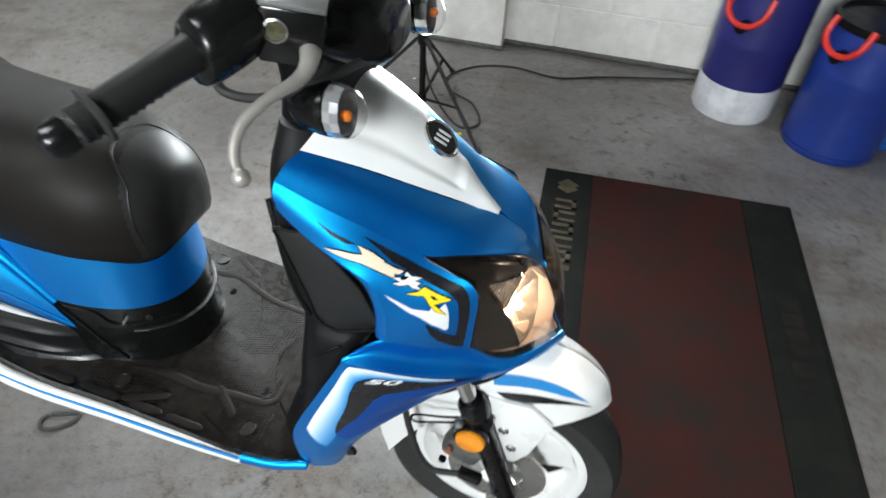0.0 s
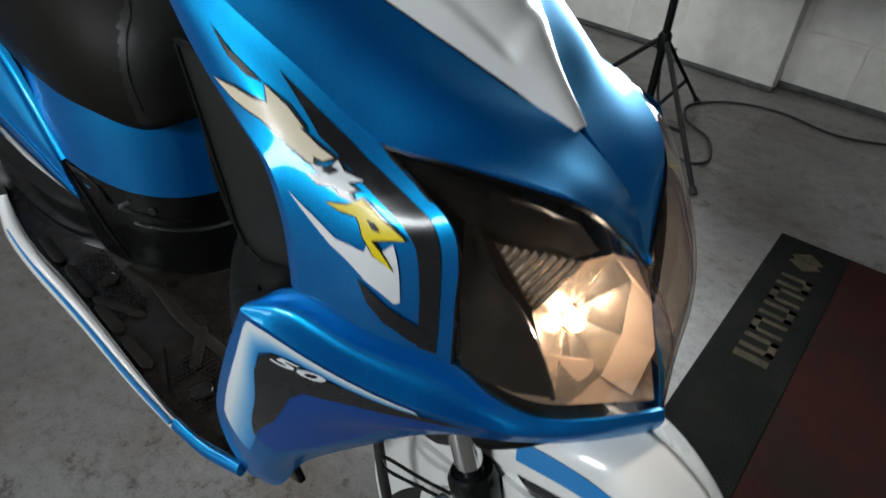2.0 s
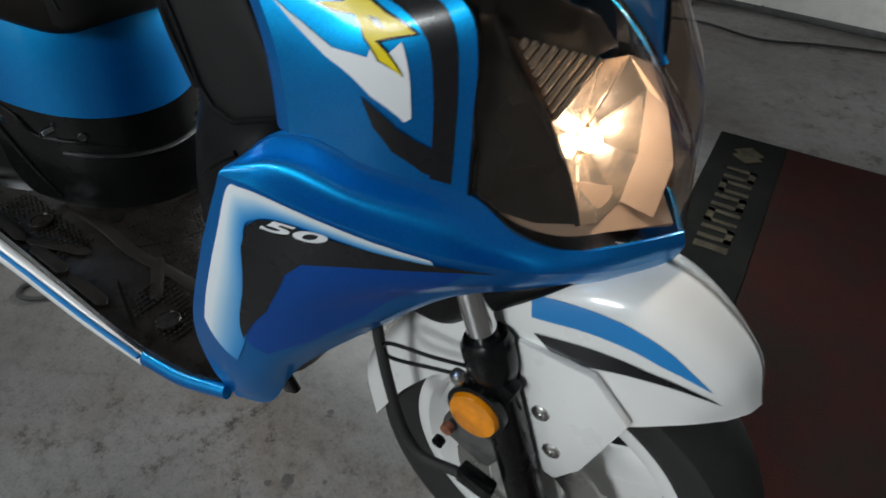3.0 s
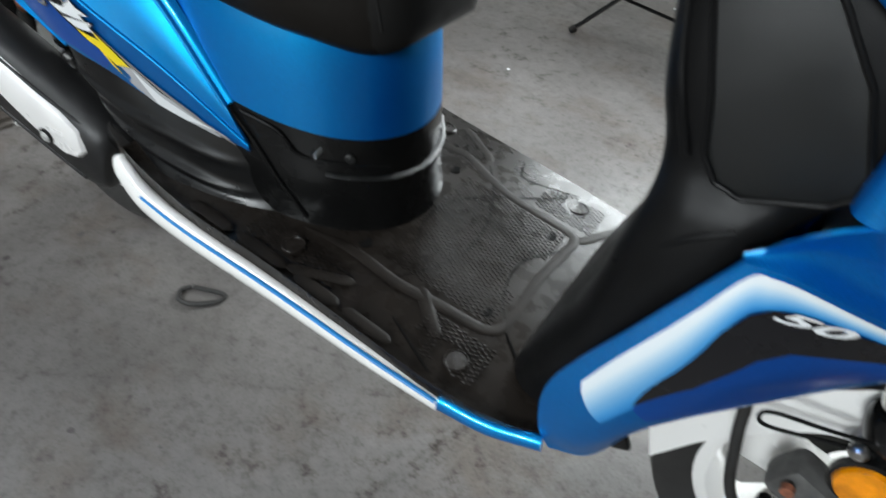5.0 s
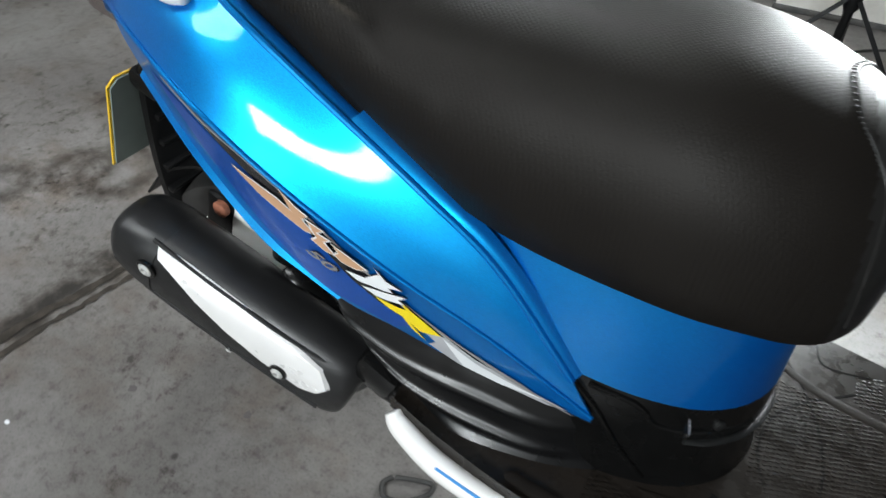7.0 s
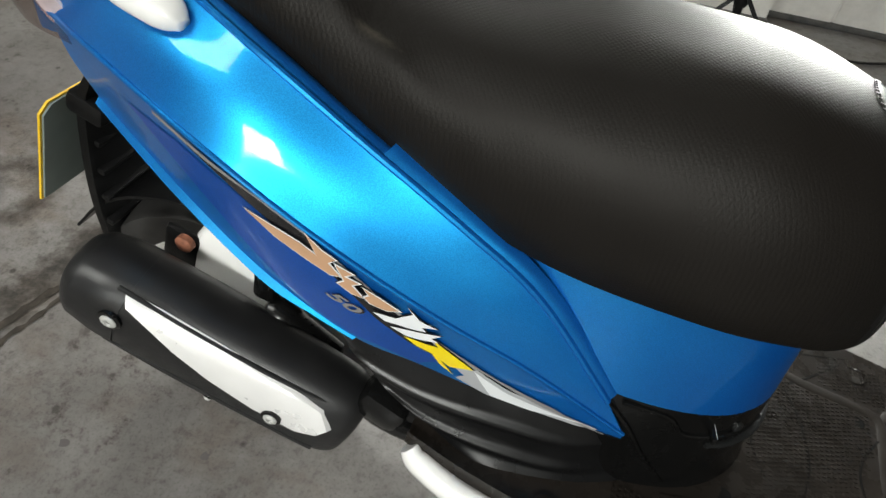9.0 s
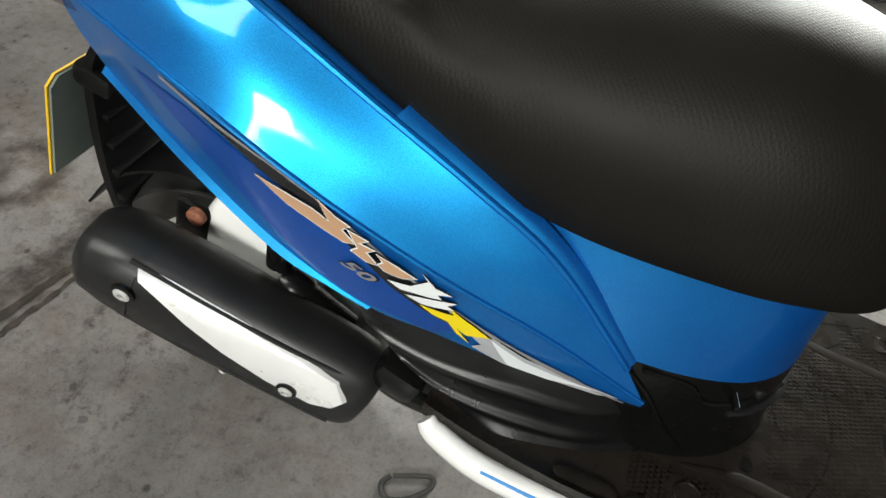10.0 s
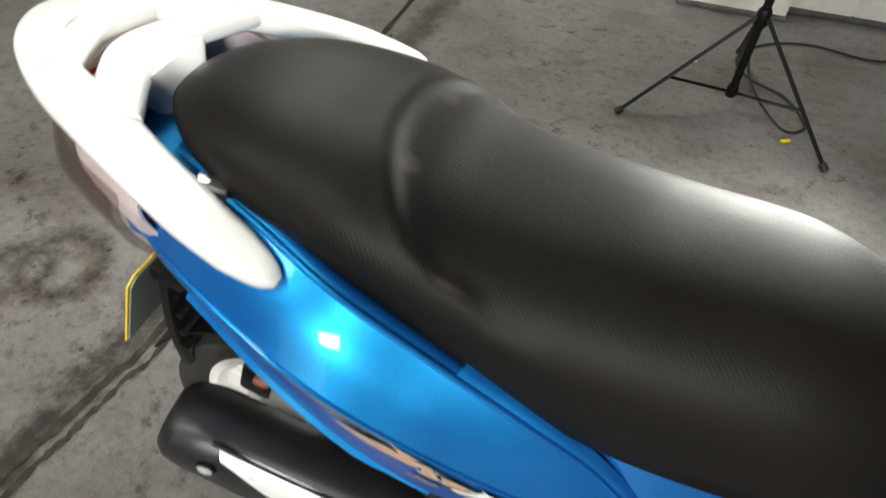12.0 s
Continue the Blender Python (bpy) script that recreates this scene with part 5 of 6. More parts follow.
part("under_seat_tray", loft(bmesh.new(), [rounded(*r) for r in ((-0.60, -0.34, 0.100, 0.40, 0.05), (-0.80, -0.34, 0.105, 0.56, 0.05), (-0.92, -0.34, 0.105, 0.66, 0.05), (-0.93, -0.60, 0.100, 0.72, 0.05))], 12), BLACK, scooter)

# footboard
def fz(x):
    return 0.329 - 0.15 * min(x, 0) - 0.12 * max(x, 0) - max(0, -x - 0.34) * 0.02


FB = Net([[(x, y * w, fz(x) - (0.006 if y < -0.2 else 0)) for x, w in ((0.135, 0.86), (0.09, 0.95), (0.0, 1.0), (-0.12, 1.0), (-0.25, 1.0), (-0.36, 1.02), (-0.46, 0.98), (-0.53, 0.92))] for y in (-0.218, -0.208, -0.1, 0.0, 0.1, 0.19, 0.222)])
foot = part("footboard", sheet(FB, 40, 30, 0.012, (-0.1, 0, 0.0)), FOOT, scooter, "scuffed dark grey moulded footboard")
RIBS = [
    [(-0.25, 0.141), (-0.221, 0.141), (-0.185, 0.149), (-0.134, 0.132), (-0.089, 0.120), (-0.042, 0.118), (0.013, 0.117), (0.030, 0.104), (0.029, 0.07), (0.025, 0), (0.029, -0.07), (0.027, -0.100), (0.006, -0.115), (-0.047, -0.121), (-0.11, -0.130), (-0.183, -0.127), (-0.25, -0.14)],
    [(-0.016, 0.184), (-0.061, 0.137), (-0.112, 0.088), (-0.141, 0.038), (-0.146, -0.012), (-0.131, -0.056), (-0.102, -0.092)],
    [(-0.142, 0.155), (-0.108, 0.109), (-0.081, 0.049), (-0.073, -0.017), (-0.09, -0.08), (-0.118, -0.130)],
    [(0.033, 0.085), (0.004, 0.040), (-0.007, 0), (0.004, -0.052), (0.026, -0.084)],
    [(-0.22, 0.205), (-0.145, 0.166)], [(-0.107, 0.205), (-0.088, 0.171), (-0.006, 0.200)], [(0.034, 0.106), (0.084, 0.196)],
    [(-0.22, -0.205), (-0.145, -0.166)], [(-0.081, -0.174), (-0.004, -0.208)], [(-0.081, -0.114), (-0.023, -0.164)], [(0.036, -0.100), (0.095, -0.150)], [(-0.217, -0.168), (-0.151, -0.161)], [(-0.205, -0.206), (-0.138, -0.206)], [(-0.13, -0.206), (-0.06, -0.206)], [(-0.30, -0.206), (-0.22, -0.206)], [(-0.38, -0.208), (-0.31, -0.208)],
]
for pts in RIBS:
    (x0, y0), (x1, y1) = pts[0], pts[-1]
    if len(pts) == 2:
        pts = [(x0 + (x1 - x0) * f, y0 + (y1 - y0) * f) for f in (0, 0.12, 0.5, 0.88, 1)]
    n = len(pts)
    if pts[0] in ((-0.25, 0.141), (-0.081, -0.114), (0.034, 0.106)) or n == 5 and abs(y0) > 0.2:
        part("rib", sweep(bmesh.new(), [(x, y, fz(x) - 0.0004) for x, y in pts], [0.0020] + [0.0085] * (n - 2) + [0.0020], 10, 14 + 5 * n, 0.16), RIBM, foot)
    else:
        # shade of an uncut groove, put into a flush dark strip
        part("groove", sweep(bmesh.new(), [(x, y, fz(x) + 0.0001) for x, y in pts], [0.0008] + [0.0020] * (n - 2) + [0.0008], 8, 14 + 5 * n, 0.15), GROOVESHADE, foot, "flush dark strip standing in for groove shade")
# tread dashes inside the ribs' fields
bm = bmesh.new()
inside = lambda x, y: (abs(y) < 0.108 and -0.155 < x < 0.018) or (0.132 < abs(y) < 0.195 and -0.05 < x < 0.045 and (abs(y) - 0.132) < (x + 0.08) * 1.2) or (0.15 < abs(y) < 0.195 and -0.30 < x < -0.16)
for i in range(56):
    for j in range(64):
        x, y = -0.32 + 0.0068 * i, -0.2 + 0.00635 * j + (0.003 if i % 2 else 0)
        if not inside(x, y) or (x + 0.0) ** 2 + (abs(y) - 0.175) ** 2 < 0.0004 or (x + 0.24) ** 2 + (abs(y) - 0.176) ** 2 < 0.0004:
            continue
        if abs(y) < 0.11 and (x - 0.035) ** 2 + y * y < 0.0021:
            continue
        box(bm, (0.0044, 0.0026, 0.0015), Matrix.Translation((x, y, fz(x) + 0.0002)))
tagged(part("tread", bm, FOOT, foot, smooth=False), kind="stuff")
for x, y in ((0.004, 0.175), (0.012, -0.174), (-0.242, 0.179), (-0.238, -0.173)):
    part("plug", lathe(bmesh.new(), [(0.0155, 0), (0.0155, 0.003), (0.014, 0.004), (0.013, 0.0025)], Matrix.Translation((x, y, fz(x) - 0.0022)), 24), FOOT, foot, "round rubber plug")
for x, y in ((-0.177, 0.105), (-0.178, -0.105), (0.0, 0.091), (0.0, -0.089)):
    # flat ring and disc: the hole's shade is put into their colour
    part("screw_hole", lathe(bmesh.new(), [(0.0092, 0), (0.0092, 0.0014), (0.0080, 0.0018), (0.0070, 0.0012)], Matrix.Translation((x, y, fz(x) - 0.001)), 20), HOLESHADE, foot, "black flush ring standing in for recess shade")
    part("screw", lathe(bmesh.new(), [(0.0071, 0), (0.0071, 0.0008), (0.0, 0.0009)], Matrix.Translation((x, y, fz(x) - 0.0004)), 14), HOLESHADE, foot)

# white edge trim of the footboard with its blue line
for s in (1, -1):
    low = 0.0 if s == 1 else 0.008
    pts = [(-0.524, -0.207, 0.400), (-0.508, -0.214, 0.388), (-0.45, -0.226, 0.373), (-0.36, -0.229, 0.362), (-0.22, -0.224, 0.344), (-0.08, -0.222, 0.327), (0.02, -0.217, 0.313)]
    trim = part("edge_trim", sweep(bmesh.new(), [(x, y * s, z - 0.012 - low) for x, y, z in pts], [0.011, 0.014, 0.015, 0.0145, 0.013, 0.0115, 0.0095], 12, 60, 1.25), WHITE, scooter, "white painted footboard edge trim")
    part("stripe", sweep(bmesh.new(), [(x, (y - 0.0085) * s, z - low) for x, y, z in pts[2:]], 0.0034, 6, 50, 0.8), MIDB, trim, "thin blue pinstripe")
    part("trim_end", sweep(bmesh.new(), [(x, y * s, z - low) for x, y, z in ((0.02, -0.217, 0.305), (0.08, -0.211, 0.303), (0.14, -0.198, 0.310))], [0.0095, 0.009, 0.008], 12, 20, 1.3), BLUE, scooter, "blue end of the footboard trim")

# seat
def seat_ring(x, half, zlow, ztop, n=26):
    ring = []
    rnd = float(np.interp(x, [-0.30, -0.16], [0.70, 0.98]))
    for k in range(n + 1):
        a = math.pi * k / n
        c, s = math.cos(a), max(0.0, math.sin(a))
        y = -half * math.copysign(abs(c) ** rnd, c) * (1 - 0.05 * (1 - s) ** 3)
        ring.append((x, y, zlow + (ztop - zlow) * s ** 0.78))
    m = zlow - 0.012
    ring += [(x, half * 0.86, m), (x, 0, m), (x, -half * 0.86, m)]
    return ring


SEAT = [(-0.138, 0.016, 0.668, 0.700), (-0.143, 0.055, 0.642, 0.735), (-0.156, 0.088, 0.627, 0.757), (-0.184, 0.116, 0.624, 0.779), (-0.23, 0.140, 0.632, 0.800), (-0.30, 0.154, 0.638, 0.816), (-0.42, 0.160, 0.653, 0.822), (-0.52, 0.160, 0.686, 0.833),
        (-0.60, 0.156, 0.730, 0.850), (-0.655, 0.152, 0.764, 0.872), (-0.71, 0.148, 0.795, 0.888), (-0.80, 0.130, 0.826, 0.897), (-0.865, 0.103, 0.842, 0.892), (-0.905, 0.073, 0.850, 0.882), (-0.930, 0.040, 0.854, 0.871)]
bm = loft(bmesh.new(), [seat_ring(*r) for r in SEAT], 190)
ease = lambda q: min(max(q, 0.0), 1.0) ** 2 * (3 - 2 * min(max(q, 0.0), 1.0))
for v in bm.verts:  # the rider's hollow in front of the passenger step
    xc = float(np.interp(abs(v.co.y), [0, 0.05, 0.077, 0.108, 0.121, 0.130, 0.139, 0.146], [-0.703, -0.691, -0.680, -0.664, -0.650, -0.620, -0.571, -0.511]))
    v.co.z += (0.0022 * math.exp(-((v.co.x - xc + 0.004) / 0.010) ** 2) - 0.0065 * ease((v.co.x - xc) / 0.020)) * (1 - ease((v.co.x + 0.60) / 0.17)) * ease((v.co.z - 0.70) / 0.06)
seat = part("seat", bm, [VINYL, PIPING], scooter, "black ribbed vinyl dual seat", angle=75)
SEATS = np.array([seat_ring(*r) for r in SEAT])


def on_seat(row, k):
    """A point of the seat skin at a section number and a place round the section."""
    col = [Net.curve(SEATS[:, i], row / (len(SEATS) - 1)) for i in (int(k), min(int(k) + 1, 26))]
    return col[0] + (col[1] - col[0]) * (k - int(k))


seam = [(2.3, 0.6), (2.55, 3.0), (2.75, 5.5), (2.95, 7.5), (3.35, 9.0), (3.75, 10.6), (3.95, 13.0)]
seam += [(r, 26 - k) for r, k in seam[-2::-1]]
part("seam", sweep(bmesh.new(), [on_seat(r, k) for r, k in seam], 0.0017, 6, 120), PIPING, seat, "raised stitched seam of the seat nose")
path_ = bez([on_seat(r, k) for r, k in seam], 180)
for k in range(50, 130, 2):
    part("stitch", boxed((0.0030, 0.0012, 0.0012), Matrix.Translation(Vector(path_[k]) + Vector((-0.003, 0, 0.0022)))), SATIN, seat)
for f in seat.data.polygons:
    lim = float(np.interp(f.center.z, [0.60, 0.65, 0.72, 0.77, 0.80], [-0.166, -0.172, -0.180, -0.196, -0.214]))
    f.material_index = 1 if f.center.x > lim else 0

# ridges, recess and lock on the base panel
for s in (1, -1):
    part("base_ridge", sweep(bmesh.new(), [(x, y * s, z) for x, y, z in ((-0.362, -0.153, 0.526), (-0.320, -0.147, 0.478), (-0.286, -0.140, 0.422), (-0.253, -0.131, 0.375))], 0.0032, 8, 24), GLOSS, scooter, "moulded ridge of the base panel")
    part("base_ridge", sweep(bmesh.new(), [(x, y * s, z) for x, y, z in ((-0.330, -0.149, 0.512), (-0.283, -0.137, 0.497), (-0.259, -0.129, 0.469), (-0.214, -0.103, 0.461), (-0.177, -0.056, 0.449))], 0.0028, 8, 30), GLOSS, scooter, "moulded ridge of the base panel")
part("base_step", sweep(bmesh.new(), [(x, y, z) for x, y, z in ((-0.232, -0.114, 0.446), (-0.205, -0.096, 0.442), (-0.176, -0.056, 0.434), (-0.163, 0.0, 0.430), (-0.176, 0.056, 0.434), (-0.205, 0.096, 0.442))], 0.006, 8, 40, 0.5), SATIN, scooter, "satin step across the base panel")
part("seat_lock", lathe(bmesh.new(), [(0.006, -0.004), (0.006, 0.001), (0.0045, 0.002), (0.0, 0.001)], along((-0.206, -0.097, 0.469), (-0.196, -0.107, 0.470)), 20), SATIN, scooter, "small dark seat lock")

# glint on the base made as a white plate, turned to fit the camera's view
tab = part("glint_tab", boxed((0.004, 0.030, 0.010), pose(-0.236, -0.120, 0.480, 0, 0, 12), 0.001), GLOSS, scooter, "added black tab that carries a painted glint")
part("label", boxed((0.001, 0.026, 0.006), pose(-0.236, -0.120, 0.4805, 0, 0, 12) @ Matrix.Translation((0.0023, 0, 0))), PALE, tab, "white plate standing in for a glint")

# moulded edges of the leg shield
for s in (1, -1):
    for line, r in ((((0.076, -0.040, 0.345), (0.082, -0.085, 0.352), (0.100, -0.130, 0.378), (0.126, -0.168, 0.414)), 0.0035), (((0.088, -0.050, 0.385), (0.097, -0.092, 0.392), (0.118, -0.145, 0.425), (0.137, -0.174, 0.450)), 0.0030),
                    (((0.110, -0.140, 0.850), (0.124, -0.152, 0.800), (0.131, -0.157, 0.768), (0.144, -0.163, 0.722), (0.163, -0.163, 0.674)), 0.0040), (((0.143, -0.168, 0.562), (0.166, -0.180, 0.598), (0.190, -0.183, 0.624), (0.215, -0.178, 0.640)), 0.0030)):
        part("moulded_edge", sweep(bmesh.new(), [(x, y * s, z) for x, y, z in line], r, 8, 40), BLACK, scooter, "moulded edge of the leg shield")

# ---- wheels ----
def wheel(axle, r, rim_r, width, name, side_mat):
    w = new(name)
    w.parent, w.location = scooter, axle
    R = Matrix.Rotation(radians(90), 4, "X")
    h = width / 2
    tyre = part("tyre", lathe(bmesh.new(), [(rim_r - 0.006, -h * 0.62), (rim_r + 0.006, -h * 0.72), (r - 0.030, -h * 0.98), (r - 0.014, -h * 0.92), (r - 0.003, -h * 0.5), (r, 0), (r - 0.003, h * 0.5), (r - 0.014, h * 0.92), (r - 0.030, h * 0.98), (rim_r + 0.006, h * 0.72), (rim_r - 0.006, h * 0.62)], R, 64, True), RUBBER, w, "black treaded tyre")
    part("rim", lathe(bmesh.new(), [(rim_r, -h * 0.74), (rim_r + 0.004, -h * 0.70), (rim_r - 0.004, -h * 0.60), (rim_r - 0.016, -h * 0.42), (rim_r - 0.02, 0), (rim_r - 0.016, h * 0.42), (rim_r - 0.004, h * 0.60), (rim_r + 0.004, h * 0.70), (rim_r, h * 0.74), (rim_r - 0.012, h * 0.70), (rim_r - 0.028, h * 0.30), (rim_r - 0.030, 0), (rim_r - 0.028, -h * 0.30), (rim_r - 0.012, -h * 0.70)], R, 64, True), side_mat, w, "white painted wheel rim")
    for k in range(5):
        a = radians(72 * k + 20)
        d, t = Vector((math.cos(a), 0, math.sin(a))), Vector((-math.sin(a), 0, math.cos(a)))
        ring = lambda q, half, dep: [tuple(d * q + t * (half * sx) + Vector((0, dep * sy, 0))) for sx, sy in ((-1, -0.5), (-0.7, -1), (0.7, -1), (1, -0.5), (1, 0.5), (0.7, 1), (-0.7, 1), (-1, 0.5))]
        part("spoke", loft(bmesh.new(), [ring(0.025, 0.024, 0.026), ring(0.07, 0.026, 0.022), ring(rim_r - 0.03, 0.036, 0.024), ring(rim_r - 0.022, 0.042, 0.026)]), side_mat, w)
    part("hub", lathe(bmesh.new(), [(0.02, -0.052), (0.036, -0.048), (0.042, -0.02), (0.042, 0.02), (0.036, 0.048), (0.02, 0.052)], R, 32), side_mat, w)
    part("axle", lathe(bmesh.new(), [(0.009, -0.115), (0.009, 0.115)], R, 12), STEEL, w)
    return w


front_wheel = wheel((0.462, 0, 0.231), 0.231, 0.166, 0.108, "front_wheel", WHITE)
rear_wheel = wheel((-0.885, 0, 0.233), 0.233, 0.166, 0.116, "rear_wheel", WHITE)
part("brake_disc", lathe(bmesh.new(), [(0.052, -0.002), (0.096, -0.002), (0.096, 0.002), (0.052, 0.002)], pose(0, -0.058, 0, 90), 48, True), STEEL, front_wheel, "steel brake disc")

# ---- front fork, fender and brake ----
fender = part("front_fender", sheet(FENDER, 36, 18, 0.004, (0.45, 0, 0.25), 1, sheet(FENDER, 36, 18, 0.004, (0.45, 0, 0.25), -1)), WHITE, scooter, "white pointed front fender with blue and black stripes")
film("sticker", FENDER, (0.45, 0, 0.25), MIDB, [(0.425, 0.516), (0.431, 0.497), (0.484, 0.506), (0.545, 0.497), (0.589, 0.482), (0.551, 0.51), (0.496, 0.526), (0.465, 0.525)], 0.0012, "blue fender stripe sticker")
film("sticker", FENDER, (0.45, 0, 0.25), INK, [(0.436, 0.482), (0.464, 0.462), (0.537, 0.478), (0.600, 0.467), (0.585, 0.477), (0.536, 0.488), (0.487, 0.491)], 0.0012, "black fender stripe sticker")
for s in (1, -1):
    stay = part("fender_stay", prism(bmesh.new(), [(0.425, 0.47), (0.448, 0.305), (0.49, 0.300), (0.512, 0.335), (0.54, 0.432), (0.50, 0.47)], pose(0, -0.066 * s, 0, 90) @ Matrix.Diagonal((1, 1, s, 1)), 0.008, 0.002), WHITE, fender, "white fender side plate")
for x, z in ((0.461, 0.391), (0.480, 0.344)):
    part("bolt", lathe(bmesh.new(), [(0.0095, 0), (0.0095, 0.003), (0.0075, 0.0045), (0.004, 0.005), (0.0035, 0.0025)], pose(x, -0.073, z, 90), 18), STEEL, fender, "bright bolt with dark socket")
for s in (1, -1):
    y = -0.088 * s
    fork = part("fork_leg", lathe(bmesh.new(), [(0.017, 0.0), (0.0205, 0.01), (0.0205, 0.24), (0.024, 0.25), (0.0255, 0.258), (0.0255, 0.282), (0.021, 0.29)], along((0.492, y, 0.20), (0.402, y, 0.465)), 24), GLOSS, scooter, "black fork slider with chrome tube")
    part("stanchion", rod(bmesh.new(), (0.402, y, 0.46), (0.352, y, 0.60), 0.0145, None, 20), CHROME, fork, "polished chrome fork tube")
    part("bracket", boxed((0.05, 0.02, 0.034), pose(0.415, y * 1.06, 0.425, 0, 18), 0.006), BLACK, fork)
part("reflector", lathe(bmesh.new(), [(0.0270, 0), (0.0270, 0.004), (0.025, 0.0085), (0.0, 0.0095)], pose(0.411, -0.1125, 0.396, 90) @ pose(0, 0, 0, 0, 0, 0), 40), AMBER, scooter, "round amber side reflector")
part("reflector_cup", lathe(bmesh.new(), [(0.0275, 0), (0.0315, 0.002), (0.0315, 0.010), (0.0275, 0.011)], pose(0.411, -0.105, 0.396, 90), 40), GLOSS, scooter)
caliper = part("brake_caliper", boxed((0.075, 0.045, 0.055), pose(0.395, -0.066, 0.30, 0, 22), 0.012), GREYLID, scooter, "cast brake caliper")
part("caliper_bolt", rod(bmesh.new(), (0.372, -0.094, 0.318), (0.372, -0.102, 0.318), 0.007), RUST, caliper)
part("caliper_bolt", rod(bmesh.new(), (0.362, -0.094, 0.285), (0.362, -0.102, 0.285), 0.007), GLOSS, caliper)
part("brake_hose", sweep(bmesh.new(), [(0.30, -0.095, 0.56), (0.288, -0.108, 0.47), (0.297, -0.112, 0.40), (0.309, -0.114, 0.35), (0.321, -0.114, 0.306), (0.335, -0.114, 0.279), (0.353, -0.114, 0.266), (0.383, -0.112, 0.270), (0.410, -0.110, 0.276)], 0.006, 10, 60), RUBBER, scooter, "black corrugated brake hose")
part("hose_end", boxed((0.045, 0.02, 0.022), pose(0.418, -0.108, 0.272, 0, 10), 0.005), GLOSS, scooter)
part("hose_clip", sweep(bmesh.new(), [(0.40, -0.106, 0.432), (0.36, -0.114, 0.425), (0.316, -0.12, 0.415), (0.306, -0.12, 0.425), (0.316, -0.12, 0.436), (0.36, -0.114, 0.441), (0.40, -0.106, 0.446)], 0.0022, 6, 50), GLOSS, scooter, "bent wire hose guide")
part("clip_bolt", lathe(bmesh.new(), [(0.0085, 0), (0.0085, 0.006), (0.005, 0.01)], pose(0.388, -0.108, 0.43, 90), 14), STEEL, scooter)
part("under_cowl", loft(bmesh.new(), [rounded(*r) for r in ((0.26, 0.36, 0.075, 0.44, 0.03), (0.28, 0.44, 0.09, 0.53, 0.03), (0.28, 0.48, 0.06, 0.56, 0.03))], 8), BLACK, scooter)
part("wing_flap", boxed((0.022, 0.010, 0.034), pose(0.204, -0.164, 0.345, 0, -30, 0), 0.003), GLOSS, scooter)

# ---- muffler ----
A0, A1 = Vector((-0.590, -0.134, 0.322)), Vector((-0.925, -0.164, 0.478))
ax = (A1 - A0).normalized()
side = Vector((0, -1, 0)) - ax * Vector((0, -1, 0)).dot(ax)
side.normalize()
topv = ax.cross(side) if ax.cross(side).z > 0 else side.cross(ax)
A0, A1 = A0 - topv * 0.010 + side * 0.022, A1 - topv * 0.010 + side * 0.022


def muff_ring(s, hw, hh, shift=0.0, n=20, sq=0.72):
    c = A0 + ax * s + topv * shift
    out = []
    for k in range(n):
        a = 2 * math.pi * k / n
        ca, sa = math.cos(a), math.sin(a)
        out.append(tuple(c + side * (hw * math.copysign(abs(ca) ** sq, ca)) + topv * (hh * math.copysign(abs(sa) ** sq, sa))))
    return out


ML_ = (A1 - A0).length
muffler = part("muffler", loft(bmesh.new(), [muff_ring(*r) for r in ((0.020, 0.026, 0.046, -0.012), (0.026, 0.038, 0.061, -0.010), (0.052, 0.046, 0.072, -0.008), (0.12, 0.049, 0.073, -0.007), (0.25, 0.051, 0.069, -0.005), (0.335, 0.051, 0.060, -0.006), (0.368, 0.045, 0.052, -0.008), (0.385, 0.040, 0.044, -0.008), (0.389, 0.026, 0.032, -0.008))], 60), MUFF, scooter, "black exhaust muffler with silver heat shield")
part("end_cap", loft(bmesh.new(), [muff_ring(*r) for r in ((0.318, 0.0530, 0.0630, -0.006), (0.345, 0.0530, 0.060, -0.007), (0.371, 0.0495, 0.054, -0.008), (0.381, 0.0475, 0.050, -0.008), (0.394, 0.036, 0.040, -0.008), (0.396, 0.022, 0.028, -0.008))], 20), MUFF, muffler)


def on_muff(s, t, lift=0.0):
    """s along the axis, t across the outer face."""
    hw = float(np.interp(s, [0.0, 0.02, 0.12, 0.25, 0.335], [0.042, 0.045, 0.049, 0.051, 0.051]))
    hh = float(np.interp(s, [0.0, 0.02, 0.12, 0.25, 0.335], [0.062, 0.066, 0.073, 0.069, 0.063]))
    k = min(abs(t - float(np.interp(s, [0.0, 0.12, 0.335], [-0.012, -0.007, -0.003]))) / hh, 0.999)
    y = hw * (1 - k ** (2 / 0.72)) ** (0.72 / 2)
    return A0 + ax * s + topv * t + side * (y + lift)


PLATE_O = [(0.056, 0.004), (0.048, 0.024), (0.068, 0.046), (0.12, 0.053), (0.20, 0.056), (0.28, 0.056), (0.322, 0.054), (0.316, 0.046), (0.25, 0.024), (0.20, 0.006), (0.14, -0.007), (0.08, -0.010)]
bm = bmesh.new()
inner_l = [bm.verts.new(on_muff(s, t, 0.001)) for s, t in PLATE_O]
cs, ct = sum(s for s, _ in PLATE_O) / 12, sum(t for _, t in PLATE_O) / 12
mid_l = [bm.verts.new(on_muff(cs + (s - cs) * 0.97, ct + (t - ct) * 0.93, 0.006)) for s, t in PLATE_O]
for k in range(12):
    bm.faces.new((inner_l[k], inner_l[(k + 1) % 12], mid_l[(k + 1) % 12], mid_l[k]))
prev = mid_l
